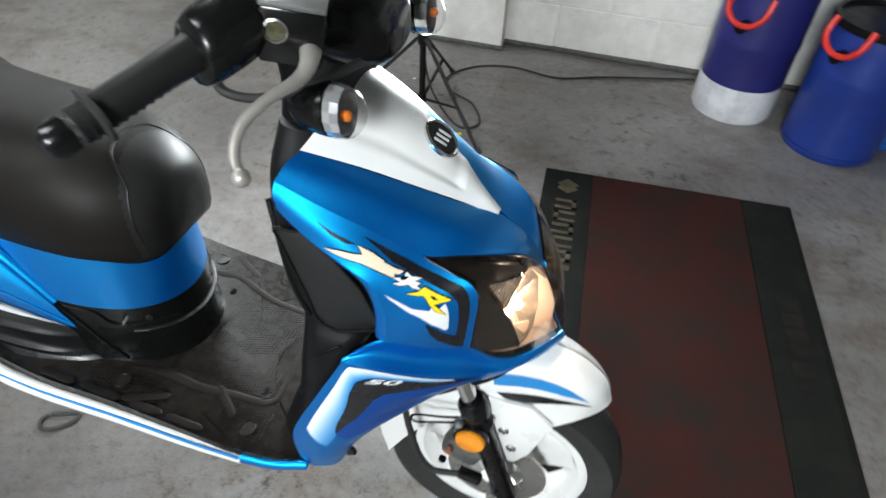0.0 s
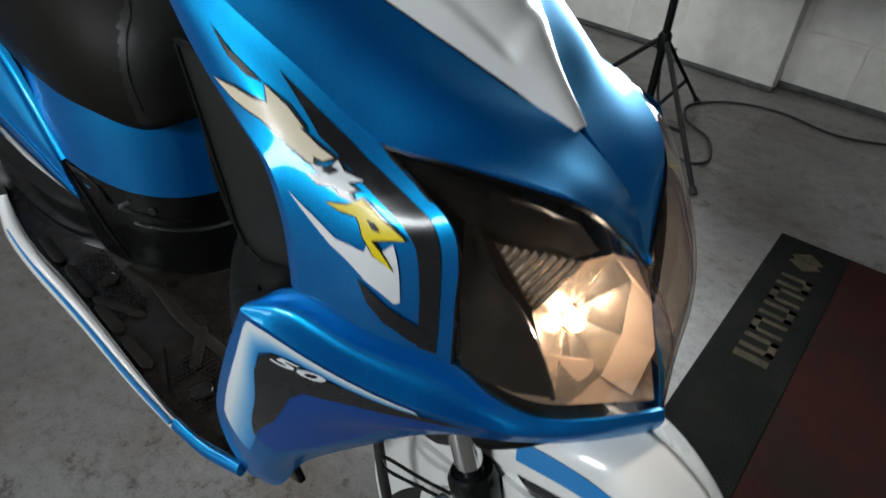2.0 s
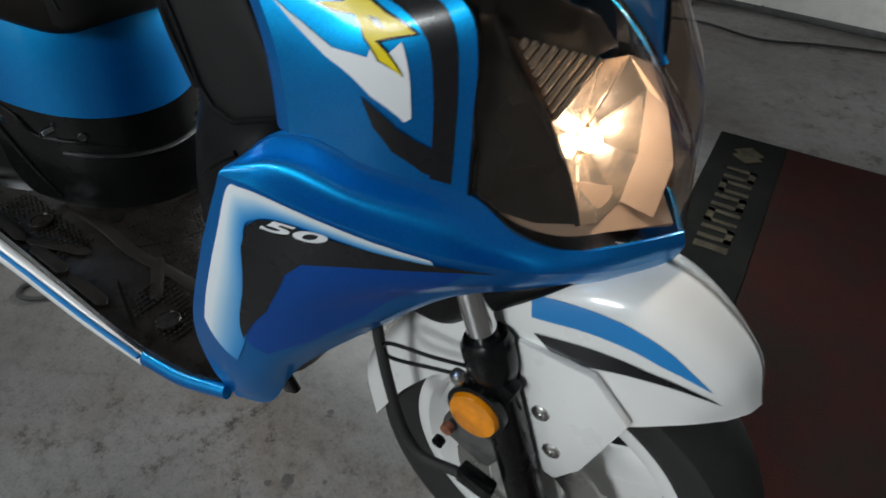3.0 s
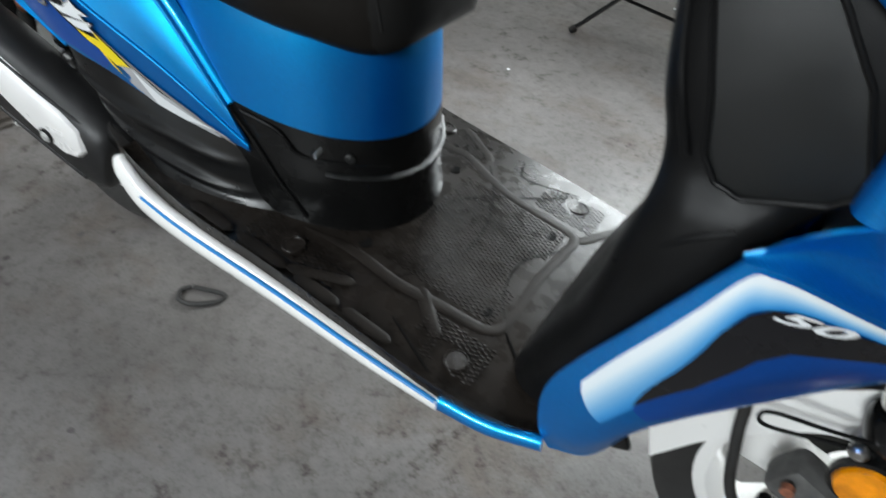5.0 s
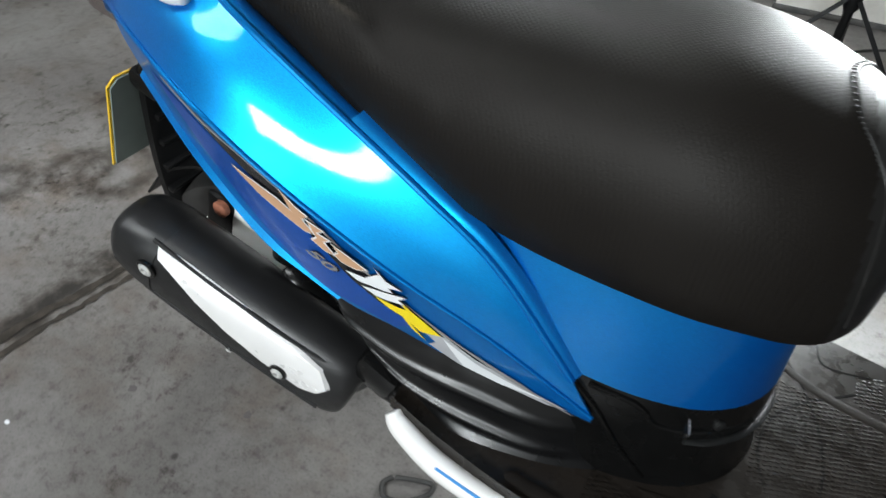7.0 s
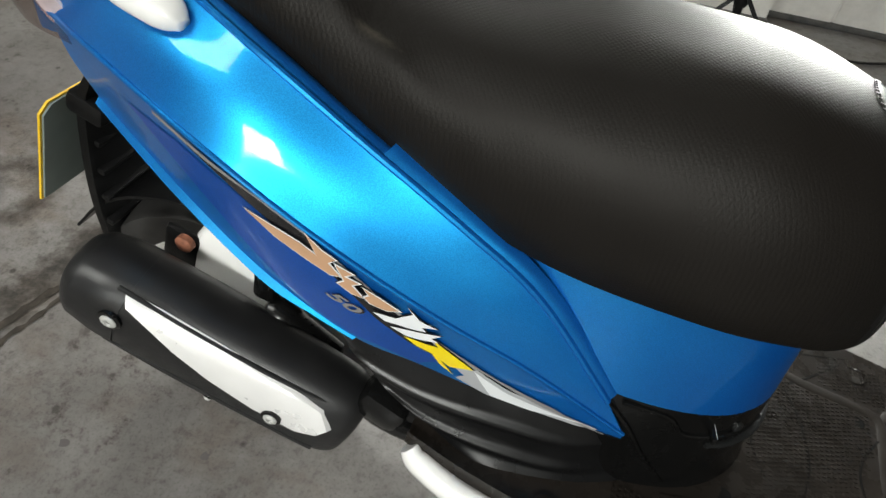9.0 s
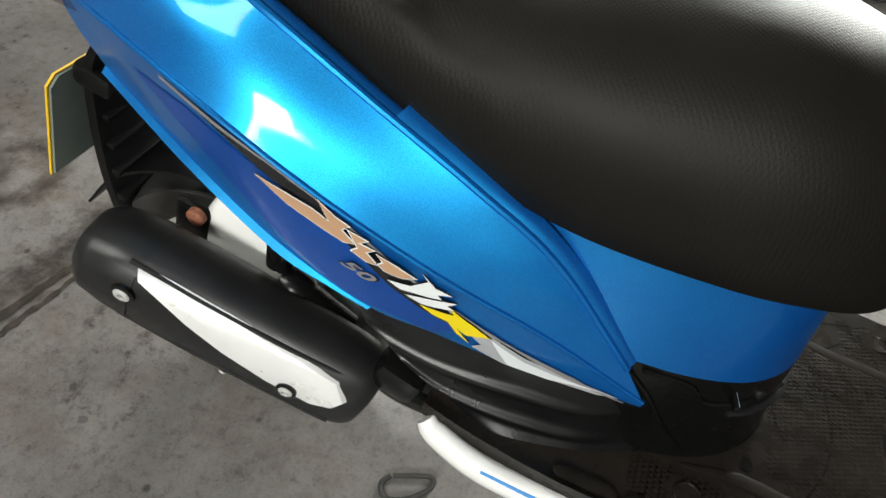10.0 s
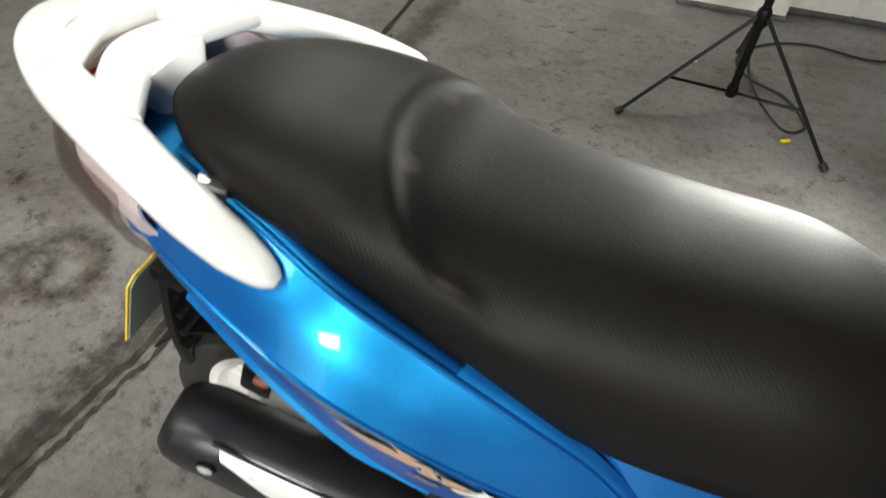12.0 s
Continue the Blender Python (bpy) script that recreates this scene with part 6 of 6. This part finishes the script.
for f in (0.7, 0.4):
    cur = [bm.verts.new(on_muff(cs + (s - cs) * f, ct + (t - ct) * f, 0.006)) for s, t in PLATE_O]
    for k in range(12):
        bm.faces.new((prev[k], prev[(k + 1) % 12], cur[(k + 1) % 12], cur[k]))
    prev = cur
bm.faces.new(prev)
part("heat_shield", bm, SILVER, muffler, "silver heat shield plate")


def face_screw(p, d, r, parent, mats=(ALLOY, GLOSS)):
    m = along(p, p + d)
    part("washer", lathe(bmesh.new(), [(r * 1.45, -0.002), (r * 1.45, 0.002), (r * 1.1, 0.003)], m, 20), mats[1], parent)
    part("screw", lathe(bmesh.new(), [(r, 0.0), (r, 0.004), (r * 0.7, 0.006), (r * 0.45, 0.006), (r * 0.4, 0.003)], m, 16), mats[0], parent)


for tt in (0.053, -0.046):
    part("rim_bead", sweep(bmesh.new(), [on_muff(q, tt, 0.0005) for q in (0.05, 0.09, 0.16, 0.24, 0.29, 0.33)], 0.0032, 8, 40), MUFF, muffler)
for P, r in (((-0.693, -0.211, 0.359), 0.0088), ((-0.875, -0.236, 0.459), 0.0098)):
    v = Vector(P) - A0
    face_screw(on_muff(v.dot(ax), v.dot(topv), 0.006 if r < 0.009 else 0.001), side, r, muffler)
face_screw(on_muff(0.19, -0.050, 0.0), (side - topv).normalized(), 0.005, muffler)
part("exhaust_pipe", sweep(bmesh.new(), [(-0.62, -0.15, 0.36), (-0.57, -0.15, 0.33), (-0.50, -0.13, 0.30), (-0.42, -0.08, 0.28)], 0.017, 12, 24), GLOSS, scooter, "black exhaust down pipe")
part("pipe_flange", boxed((0.06, 0.05, 0.05), pose(-0.575, -0.155, 0.375, 0, 25), 0.012), GLOSS, scooter)

# ---- engine and rear suspension ----
part("engine_case", loft(bmesh.new(), [rounded(*r) for r in ((-0.98, -0.40, 0.07, 0.18, 0.06), (-0.98, -0.36, 0.09, 0.27, 0.06), (-0.90, -0.38, 0.085, 0.36, 0.05), (-0.72, -0.42, 0.06, 0.42, 0.04))], 12), ALLOY, scooter, "grey cast engine case")
shock = part("shock_absorber", lathe(bmesh.new(), [(0.012, 0), (0.020, 0.006), (0.020, 0.07), (0.024, 0.075), (0.024, 0.10), (0.016, 0.11)], along((-0.655, -0.125, 0.375), (-0.748, -0.125, 0.436)), 20), GLOSS, scooter, "black shock absorber end")
part("bolt", rod(bmesh.new(), (-0.690, -0.146, 0.398), (-0.690, -0.156, 0.398), 0.007), STEEL, shock)
part("shock_mount", boxed((0.030, 0.026, 0.060), pose(-0.742, -0.122, 0.478, 0, 10), 0.008), GLOSS, scooter)
part("air_hose", sweep(bmesh.new(), [(-0.775, -0.118, 0.525), (-0.755, -0.135, 0.535), (-0.735, -0.138, 0.515), (-0.738, -0.135, 0.48)], 0.008, 8, 20), GLOSS, scooter)
part("gear_cover", loft(bmesh.new(), [rounded(*r) for r in ((-0.94, -0.70, 0.104, 0.30, 0.03), (-0.90, -0.72, 0.104, 0.40, 0.03), (-0.868, -0.745, 0.102, 0.47, 0.02), (-0.84, -0.77, 0.090, 0.505, 0.015))], 8), WHITE, scooter, "white painted rear casing")
part("bracket", boxed((0.05, 0.014, 0.07), pose(-0.884, -0.098, 0.450, 0, 18), 0.008), BLACK, scooter)
part("bracket_bolt", lathe(bmesh.new(), [(0.012, 0), (0.012, 0.008), (0.008, 0.011)], pose(-0.866, -0.106, 0.475, 90), 14), RUST, scooter, "rusty bracket bolt")
hug = Net([[(-0.885 - 0.265 * math.cos(radians(a)), y, 0.233 + 0.262 * math.sin(radians(a))) for a in (35, 55, 75, 95, 115)] for y in (-0.068, -0.05, 0, 0.05, 0.068)])
part("rear_hugger", sheet(hug, 20, 10, 0.004, (-0.885, 0, 0.2)), BLACK, scooter, "black rear hugger over the tyre")

# ---- number plate and rear mudguard ----
guard = part("rear_mudguard", loft(bmesh.new(), [[(x + dx, y, z) for dx, y in ((0.0, -w), (0.012, -w), (0.022, -w * 0.5), (0.022, w * 0.5), (0.012, w), (0.0, w))] for x, z, w in ((-0.93, 0.70, 0.085), (-0.985, 0.64, 0.088), (-1.02, 0.55, 0.082), (-1.045, 0.45, 0.075), (-1.055, 0.36, 0.068))], 20), BLACK, scooter, "black rear mudguard")
for k in range(5):
    part("rib", boxed((0.012, 0.11, 0.010), pose(-0.995 - 0.008 * k, -0.02, 0.60 - 0.045 * k, 0, 20), 0.003), BLACK, guard)
part("stay", boxed((0.05, 0.06, 0.03), pose(-0.985, -0.062, 0.615, 0, 20), 0.008), BLACK, guard)
PLM = Matrix(((0, 0.38, 0.925, -1.050), (1, 0, 0, 0), (0, 0.925, -0.38, 0.545), (0, 0, 0, 1)))
clip_ = [(-0.112, -0.078), (0.112, -0.078), (0.112, 0.070), (0.100, 0.082), (-0.100, 0.082), (-0.112, 0.070)]
plate = part("number_plate", prism(bmesh.new(), clip_, PLM, 0.0025), PLATEB, scooter, "number plate seen from its grey back", smooth=False)
part("plate_face", prism(bmesh.new(), [(x * 1.03, y * 1.03) for x, y in clip_], PLM @ Matrix.Translation((0, 0, -0.003)), 0.0028), PLATEY, plate, "yellow plate face", smooth=False)
part("plate_bars", boxed((0.15, 0.05, 0.001), PLM @ Matrix.Translation((0, 0.03, -0.0036))), INK, plate, smooth=False)
part("mud_flap", prism(bmesh.new(), [(-0.06, 0), (0.06, 0), (0.05, -0.12), (-0.05, -0.12)], pose(-1.04, 0, 0.47, 90, 0, 90), 0.004), FOOT, guard, "worn grey mud flap")

# ---- grab rail and tail lamp ----
def moulding(bm, path, widths, thick, steps, n=20):
    """A flat moulding with soft edges along the smooth curve through path."""
    line = bez(path, steps)
    hw = np.interp(np.linspace(0, 1, steps), np.linspace(0, 1, len(widths)), widths)
    th = np.minimum(thick, hw * 0.8)
    rows_ = []
    for k, p in enumerate(line):
        d = Vector(line[min(k + 1, steps - 1)] - line[max(k - 1, 0)]).normalized()
        side_ = Vector((d.y, -d.x, 0)).normalized()
        top_ = side_.cross(d)
        rows_.append([tuple(Vector(p) + side_ * (hw[k] * math.copysign(abs(math.cos(a)) ** 0.55, math.cos(a))) + top_ * (th[k] * math.copysign(abs(math.sin(a)) ** 0.65, math.sin(a)))) for a in (2 * math.pi * q / n for q in range(n))])
    return loft(bm, rows_)


RY = 0.015
RAILP = [(-0.746, -0.173, 0.801), (-0.758, -0.171, 0.806), (-0.790, -0.164, 0.817), (-0.837, -0.152, 0.834), (-0.900, -0.130, 0.853), (-0.955, -0.107, 0.867), (-1.020, -0.078, 0.875), (-1.068, -0.048, 0.881), (-1.098, -0.018, 0.885), (-1.110, RY, 0.887)]
RAILW = [0.006, 0.014, 0.023, 0.026, 0.027, 0.029, 0.027, 0.025, 0.024, 0.024]
rail = part("grab_rail", moulding(bmesh.new(), RAILP + [(x, 2 * RY - y, z) for x, y, z in RAILP[-2::-1]], RAILW + RAILW[-2::-1], 0.0125, 120), WHITE, scooter, "white moulded grab rail with slotted carrier", angle=60)
for ends, mid, hw, z in (((-0.946, -0.104), -1.008, 0.027, 0.871), ((-1.036, -0.070), -1.066, 0.020, 0.880)):
    part("cross_bar", moulding(bmesh.new(), [(*ends, z), ((ends[0] + mid) / 2 - 0.004, (ends[1] + RY) / 2, z), (mid, RY, z), ((ends[0] + mid) / 2 - 0.004, RY + (RY - ends[1]) / 2, z), (ends[0], 2 * RY - ends[1], z)], [hw] * 5, 0.0115, 40), WHITE, rail, angle=60)
part("rail_foot", loft(bmesh.new(), [[(x, y + RY, z) for x, y, z in rounded(*r)] for r in ((-0.99, -0.940, 0.046, 0.80, 0.02), (-0.995, -0.948, 0.040, 0.835, 0.02), (-1.0, -0.958, 0.062, 0.874, 0.02))], 8), WHITE, rail)
part("tail_deck", loft(bmesh.new(), [rounded(*r) for r in ((-1.00, -0.78, 0.108, 0.72, 0.03), (-0.995, -0.78, 0.106, 0.78, 0.03), (-0.985, -0.78, 0.094, 0.826, 0.03))], 8), BLUE, scooter, "metallic blue tail deck")
TL = Net([
    [(-0.925, -0.150, 0.825), (-0.965, -0.140, 0.850), (-1.02, -0.10, 0.865), (-1.045, 0.0, 0.868)],
    [(-0.930, -0.152, 0.785), (-0.975, -0.142, 0.800), (-1.035, -0.105, 0.805), (-1.06, 0.0, 0.808)],
    [(-0.905, -0.143, 0.735), (-0.960, -0.135, 0.742), (-1.01, -0.095, 0.745), (-1.035, 0.0, 0.748)],
])
tail_lamp = part("tail_lamp", sheet(TL, 16, 10, 0.003, (-0.9, 0, 0.8), 1, sheet(TL, 16, 10, 0.003, (-0.9, 0, 0.8), -1)), SMOKE, scooter, "smoked tail lamp lens with red core")
tail_lamp.visible_shadow = False
TLI = Net([[p + np.array((0.014, 0.012 if p[1] < -0.01 else 0.0, 0.0)) for p in row] for row in TL.P])
part("core", sheet(TLI, 16, 10, 0.003, (-0.9, 0, 0.8), 1, sheet(TLI, 16, 10, 0.003, (-0.9, 0, 0.8), -1)), material("pale_lamp_core", (0.55, 0.45, 0.46), 0.4, vary=0.2, scale=30), tail_lamp, "pale lamp reflector")
part("red_core", boxed((0.07, 0.13, 0.05), pose(-1.035, 0.01, 0.825), 0.015, 3), RED, tail_lamp, "red lamp core")
part("latch", boxed((0.03, 0.02, 0.016), pose(-0.838, -0.118, 0.838, 0, 20, 20), 0.004), STEEL, scooter, "seat hinge hardware")

# ---- handlebar group ----
bar = new("handlebar")
bar.parent = scooter
part("cowl", loft(bmesh.new(), [[(x, hw * math.copysign(abs(math.cos(a)) ** 0.7, math.cos(a)), zc + hh * math.copysign(abs(math.sin(a)) ** 0.7, math.sin(a))) for a in (2 * math.pi * k / 24 for k in range(24))] for x, hw, zc, hh in ((0.065, 0.05, 1.06, 0.03), (0.08, 0.085, 1.065, 0.05), (0.13, 0.10, 1.07, 0.055), (0.185, 0.092, 1.062, 0.055), (0.225, 0.072, 1.05, 0.045), (0.24, 0.045, 1.04, 0.026))], 36), GLOSS, bar, "black handlebar cowl")
part("steering_neck", loft(bmesh.new(), [rounded(*r) for r in ((0.10, 0.19, 0.085, 0.93, 0.03), (0.10, 0.19, 0.075, 0.975, 0.03), (0.09, 0.20, 0.07, 1.02, 0.03))], 8), BLACK, bar)
for s in (1, -1):
    arm = part("bar_tube", sweep(bmesh.new(), [(0.15, -0.05 * s, 1.075), (0.145, -0.15 * s, 1.088), (0.118, -0.225 * s, 1.087), (0.055, -0.350 * s, 1.048)], 0.011, 12, 30), STEEL, bar)
    grip = part("grip", sweep(bmesh.new(), [(0.118, -0.225 * s, 1.087), (0.093, -0.278 * s, 1.072), (0.062, -0.338 * s, 1.052)], [0.019, 0.0175, 0.0175], 18, 24), PIPING, bar, "black ribbed rubber grip")
    for k in range(12):
        f = k / 11
        c = Vector((0.110, -0.242 * s, 1.082)).lerp(Vector((0.066, -0.330 * s, 1.054)), f)
        d = Vector((-0.044, -0.088 * s, -0.028)).normalized()
        part("rib", lathe(bmesh.new(), [(0.0172, -0.002), (0.0182, -0.001), (0.0182, 0.001), (0.0172, 0.002)], along(c, c + d), 18), PIPING, grip)
    part("grip_flange", lathe(bmesh.new(), [(0.017, 0), (0.027, 0.002), (0.027, 0.006), (0.017, 0.008)], along((0.072, -0.318 * s, 1.058), (0.062, -0.338 * s, 1.052)), 20), RUBBER, grip)
    part("bar_end", lathe(bmesh.new(), [(0.012, 0), (0.017, 0.002), (0.017, 0.02), (0.012, 0.026)], along((0.060, -0.342 * s, 1.051), (0.045, -0.372 * s, 1.041)), 18), GLOSS, grip)
    part("switch_housing", loft(bmesh.new(), [[tuple(Vector((0.122, -0.212 * s, 1.089)) + Vector((-0.44, -0.86 * s, -0.27)) * q + Vector((0.86, -0.44 * s, 0)) * (r * math.cos(a)) + Vector((0.0, 0, 1)) * (r * math.sin(a))) for a in (2 * math.pi * k / 16 for k in range(16))] for q, r in ((-0.05, 0.026), (-0.04, 0.036), (-0.005, 0.038), (0.018, 0.034), (0.024, 0.022))], 16), GLOSS, bar, "black throttle switch housing")
    tank = part("reservoir", boxed((0.062, 0.055, 0.056), pose(0.182, -0.155 * s, 1.091, 0, 8, 20 * s), 0.003), GLOSS, bar, "black brake fluid reservoir")
    part("lid", boxed((0.064, 0.057, 0.006), pose(0.182, -0.155 * s, 1.091, 0, 8, 20 * s) @ Matrix.Translation((0, 0, 0.0305)), 0.002), GREYLID, tank, "scuffed grey reservoir lid")
    gp = pose(0.182, -0.155 * s, 1.091, 0, 8, 20 * s) @ Matrix.Translation((-0.015, -0.0270 * s, 0.006))
    gn = gp @ Vector((0, -0.02 * s, 0))
    part("sight_rim", lathe(bmesh.new(), [(0.0115, 0), (0.0125, 0.0025), (0.0105, 0.0035), (0.0095, 0.0015)], along(gp.translation, gn), 24), STEEL, tank, "bright sight glass rim")
    part("sight_glass", lathe(bmesh.new(), [(0.0095, 0), (0.0095, 0.0018), (0.004, 0.0026), (0.0, 0.0026)], along(gp.translation, gn), 24), OILGLASS, tank, "round fluid sight glass")
    lever = part("brake_lever", sweep(bmesh.new(), [(x, y * s, z) for x, y, z in ((0.196, -0.150, 1.082), (0.213, -0.188, 1.076), (0.212, -0.212, 1.067), (0.198, -0.248, 1.061), (0.187, -0.278, 1.049), (0.190, -0.302, 1.034), (0.201, -0.316, 1.022))], [0.013, 0.010, 0.0082, 0.0068, 0.006, 0.0054, 0.005], 12, 44, 0.75), LEVER, bar, "bare alloy brake lever")
    part("lever_ball", lathe(bmesh.new(), [(0.0, -0.009)] + [(0.009 * math.cos(radians(a)), 0.009 * math.sin(radians(a))) for a in range(-75, 76, 15)] + [(0.0, 0.009)], Matrix.Translation((0.203, -0.318 * s, 1.020)), 16), LEVER, lever)
    part("lever_cable", sweep(bmesh.new(), [(0.10, -0.19 * s, 1.05), (0.115, -0.195 * s, 1.028), (0.15, -0.18 * s, 1.020), (0.20, -0.15 * s, 1.033), (0.23, -0.10 * s, 1.04)], 0.0055, 8, 30), RUBBER, bar, "black throttle cable loop")
    part("mirror_stem", sweep(bmesh.new(), [(0.130, -0.182 * s, 1.10), (0.128, -0.184 * s, 1.17), (0.12, -0.21 * s, 1.26), (0.10, -0.26 * s, 1.34)], [0.014, 0.011, 0.007, 0.006], 12, 24), GLOSS, bar, "black mirror stem")
    part("mirror_head", loft(bmesh.new(), [[(0.10 + dx, (-0.27 + 0.055 * math.cos(a)) * s, 1.385 + 0.036 * math.sin(a)) for a in (2 * math.pi * k / 16 for k in range(16))] for dx in (-0.012, 0.004, 0.02)]), GLOSS, bar, "black mirror head")
    sc = Vector((0.222, -0.150 * s, 1.006))
    shape = lambda k, dx, n=10: [tuple(sc + Vector((dx - 0.10 * k * math.sin(a) * 0.03, (-0.004 + 0.030 * k * math.cos(a)) * s, 0.031 * k * math.sin(a)))) for a in (2 * math.pi * q / n for q in range(n))]
    sig = part("turn_signal", loft(bmesh.new(), [shape(0.45, -0.052), shape(0.85, -0.036), shape(1.0, -0.012), shape(1.0, -0.006)], caps=True), GLOSS, bar, "black indicator body with clear lens")
    part("reflector", loft(bmesh.new(), [shape(0.90, 0.013, 16), shape(0.96, 0.004, 16), shape(0.95, -0.004, 16), shape(0.6, -0.005, 16), shape(0.2, -0.005, 16)], caps=False), BRIGHT, sig, "silver lamp reflector", smooth=False)
    bm = loft(bmesh.new(), [shape(1.0, -0.003, 16), shape(1.0, 0.004, 16), shape(0.95, 0.012, 16), shape(0.84, 0.020, 16), shape(0.62, 0.027, 16), shape(0.3, 0.032, 16)], caps=False)
    bm.faces.new([v for v in bm.verts][-16:])
    bm.faces.ensure_lookup_table()
    # some facets get the silver material to imitate sparkle in the clear lens
    for f in bm.faces:
        f.material_index = 1 if (f.index * 7 + f.index // 16 * 5) % 9 < 4 else 0
    lens = part("lens", bm, [LENS, BRIGHT], sig, "clear faceted lens, some facets silvered to imitate sparkle", smooth=False)
    lens.visible_shadow = False
    part("bulb", lathe(bmesh.new(), [(0.005, 0), (0.0065, 0.004), (0.006, 0.009), (0.002, 0.012)], along(sc + Vector((0.009, -0.010 * s, 0)), sc + Vector((0.03, -0.014 * s, 0))), 14), ORANGE, sig, "orange bulb")
part("key_switch", lathe(bmesh.new(), [(0.018, 0), (0.020, 0.004), (0.016, 0.012), (0.0, 0.012)], pose(0.098, -0.06, 0.82, 0, -90, 0), 20), STEEL, scooter)

# ---- marks and litter on the floor ----
random.seed(4)


def ribbon(name, pts, width, mat, label, z=0.003, ragged=0.35):
    bm = bmesh.new()
    path = bez(pts, 60)
    left, right = [], []
    for k, p in enumerate(path):
        d = Vector(path[min(k + 1, 59)] - path[max(k - 1, 0)]).normalized()
        n = Vector((-d.y, d.x, 0))
        wl, wr = (width * (1 + ragged * random.uniform(-1, 1)) for _ in "ab")
        left.append(bm.verts.new(Vector((p[0], p[1], z)) + n * wl)), right.append(bm.verts.new(Vector((p[0], p[1], z)) - n * wr))
    for k in range(59):
        bm.faces.new((left[k], left[k + 1], right[k + 1], right[k]))
    return tagged(finish(name, bm, mat), label, "floor mark", kind="structure")


ribbon("floor_groove", [(-1.50, -0.75, 0), (-1.466, -0.265, 0), (-1.437, -0.142, 0), (-1.41, 0.0, 0), (-1.385, 0.121, 0), (-1.39, 0.7, 0), (-1.408, 1.53, 0), (-1.386, 2.1, 0)], 0.010, CRACK, "dark dirty joint running across the concrete")
ribbon("floor_groove", [(-1.455, -0.75, 0), (-1.425, -0.265, 0), (-1.40, -0.142, 0), (-1.375, 0.0, 0), (-1.352, 0.121, 0), (-1.36, 0.7, 0), (-1.375, 1.53, 0)], 0.006, CRACK, "second dark line beside the joint", ragged=0.7)
tagged(finish("wire_loop", sweep(bmesh.new(), [(-0.606, -0.128, 0.006), (-0.615, -0.146, 0.006), (-0.599, -0.164, 0.006), (-0.566, -0.153, 0.006), (-0.538, -0.124, 0.006), (-0.541, -0.106, 0.006), (-0.566, -0.112, 0.006), (-0.602, -0.126, 0.006)], 0.0045, 8, 60), RUBBER), "bent dark wire loop lying under the scooter", "wire loop")
for k in range(46):
    x, y = random.uniform(-1.7, 0.1), random.uniform(-0.75, 0.2)
    if k > 30:
        x, y = random.uniform(-0.5, 0.6), random.uniform(-0.45, 0.1)
    r = random.choice((0.0035, 0.005, 0.007, 0.010))
    o = [(r * random.uniform(0.6, 1.2) * math.cos(a), r * random.uniform(0.5, 1.1) * math.sin(a)) for a in (2 * math.pi * q / 9 for q in range(9))]
    bm = bmesh.new()
    bm.faces.new([bm.verts.new((x + a, y + b, 0.0015 + 0.00005 * k)) for a, b in o])
    tagged(finish("oil_spot", bm, STAIN), "small dark oil spot on the concrete", "oil spot", "oil spots", "structure")
for x, y in ((-1.28, -0.40), (-0.55, 1.0), (-0.3, 1.75)):
    tagged(finish("paint_chip", prism(bmesh.new(), ngon(6, 0.006, 0.7, x), Matrix.Translation((x, y, 0.0005)), 0.0015), PALE), "white paint chip on the concrete", "paint chip", "paint chips")

# ---- block courses of the north wall ----
bm = box(bmesh.new(), (0.444, 0.03, 0.2165), Matrix.Identity(4), 0.003, 1)
first = finish("block", bm, WALLP, wall_north, smooth=False)
first.location = (0.2435 + 0.226, WY + 0.004, 0.112)
for row in range(5):
    for k in range(-9, 9):
        x = 0.2435 + 0.226 + 0.452 * k + (0.226 if row % 2 else 0)
        if (row == 0 and k == 0) or x > 4.3:
            continue
        b = new("block", first.data)
        b.parent = wall_north
        b.location = (x, WY + 0.004 + 0.0015 * math.sin(7.3 * k + 3 * row), 0.112 + 0.2245 * row)
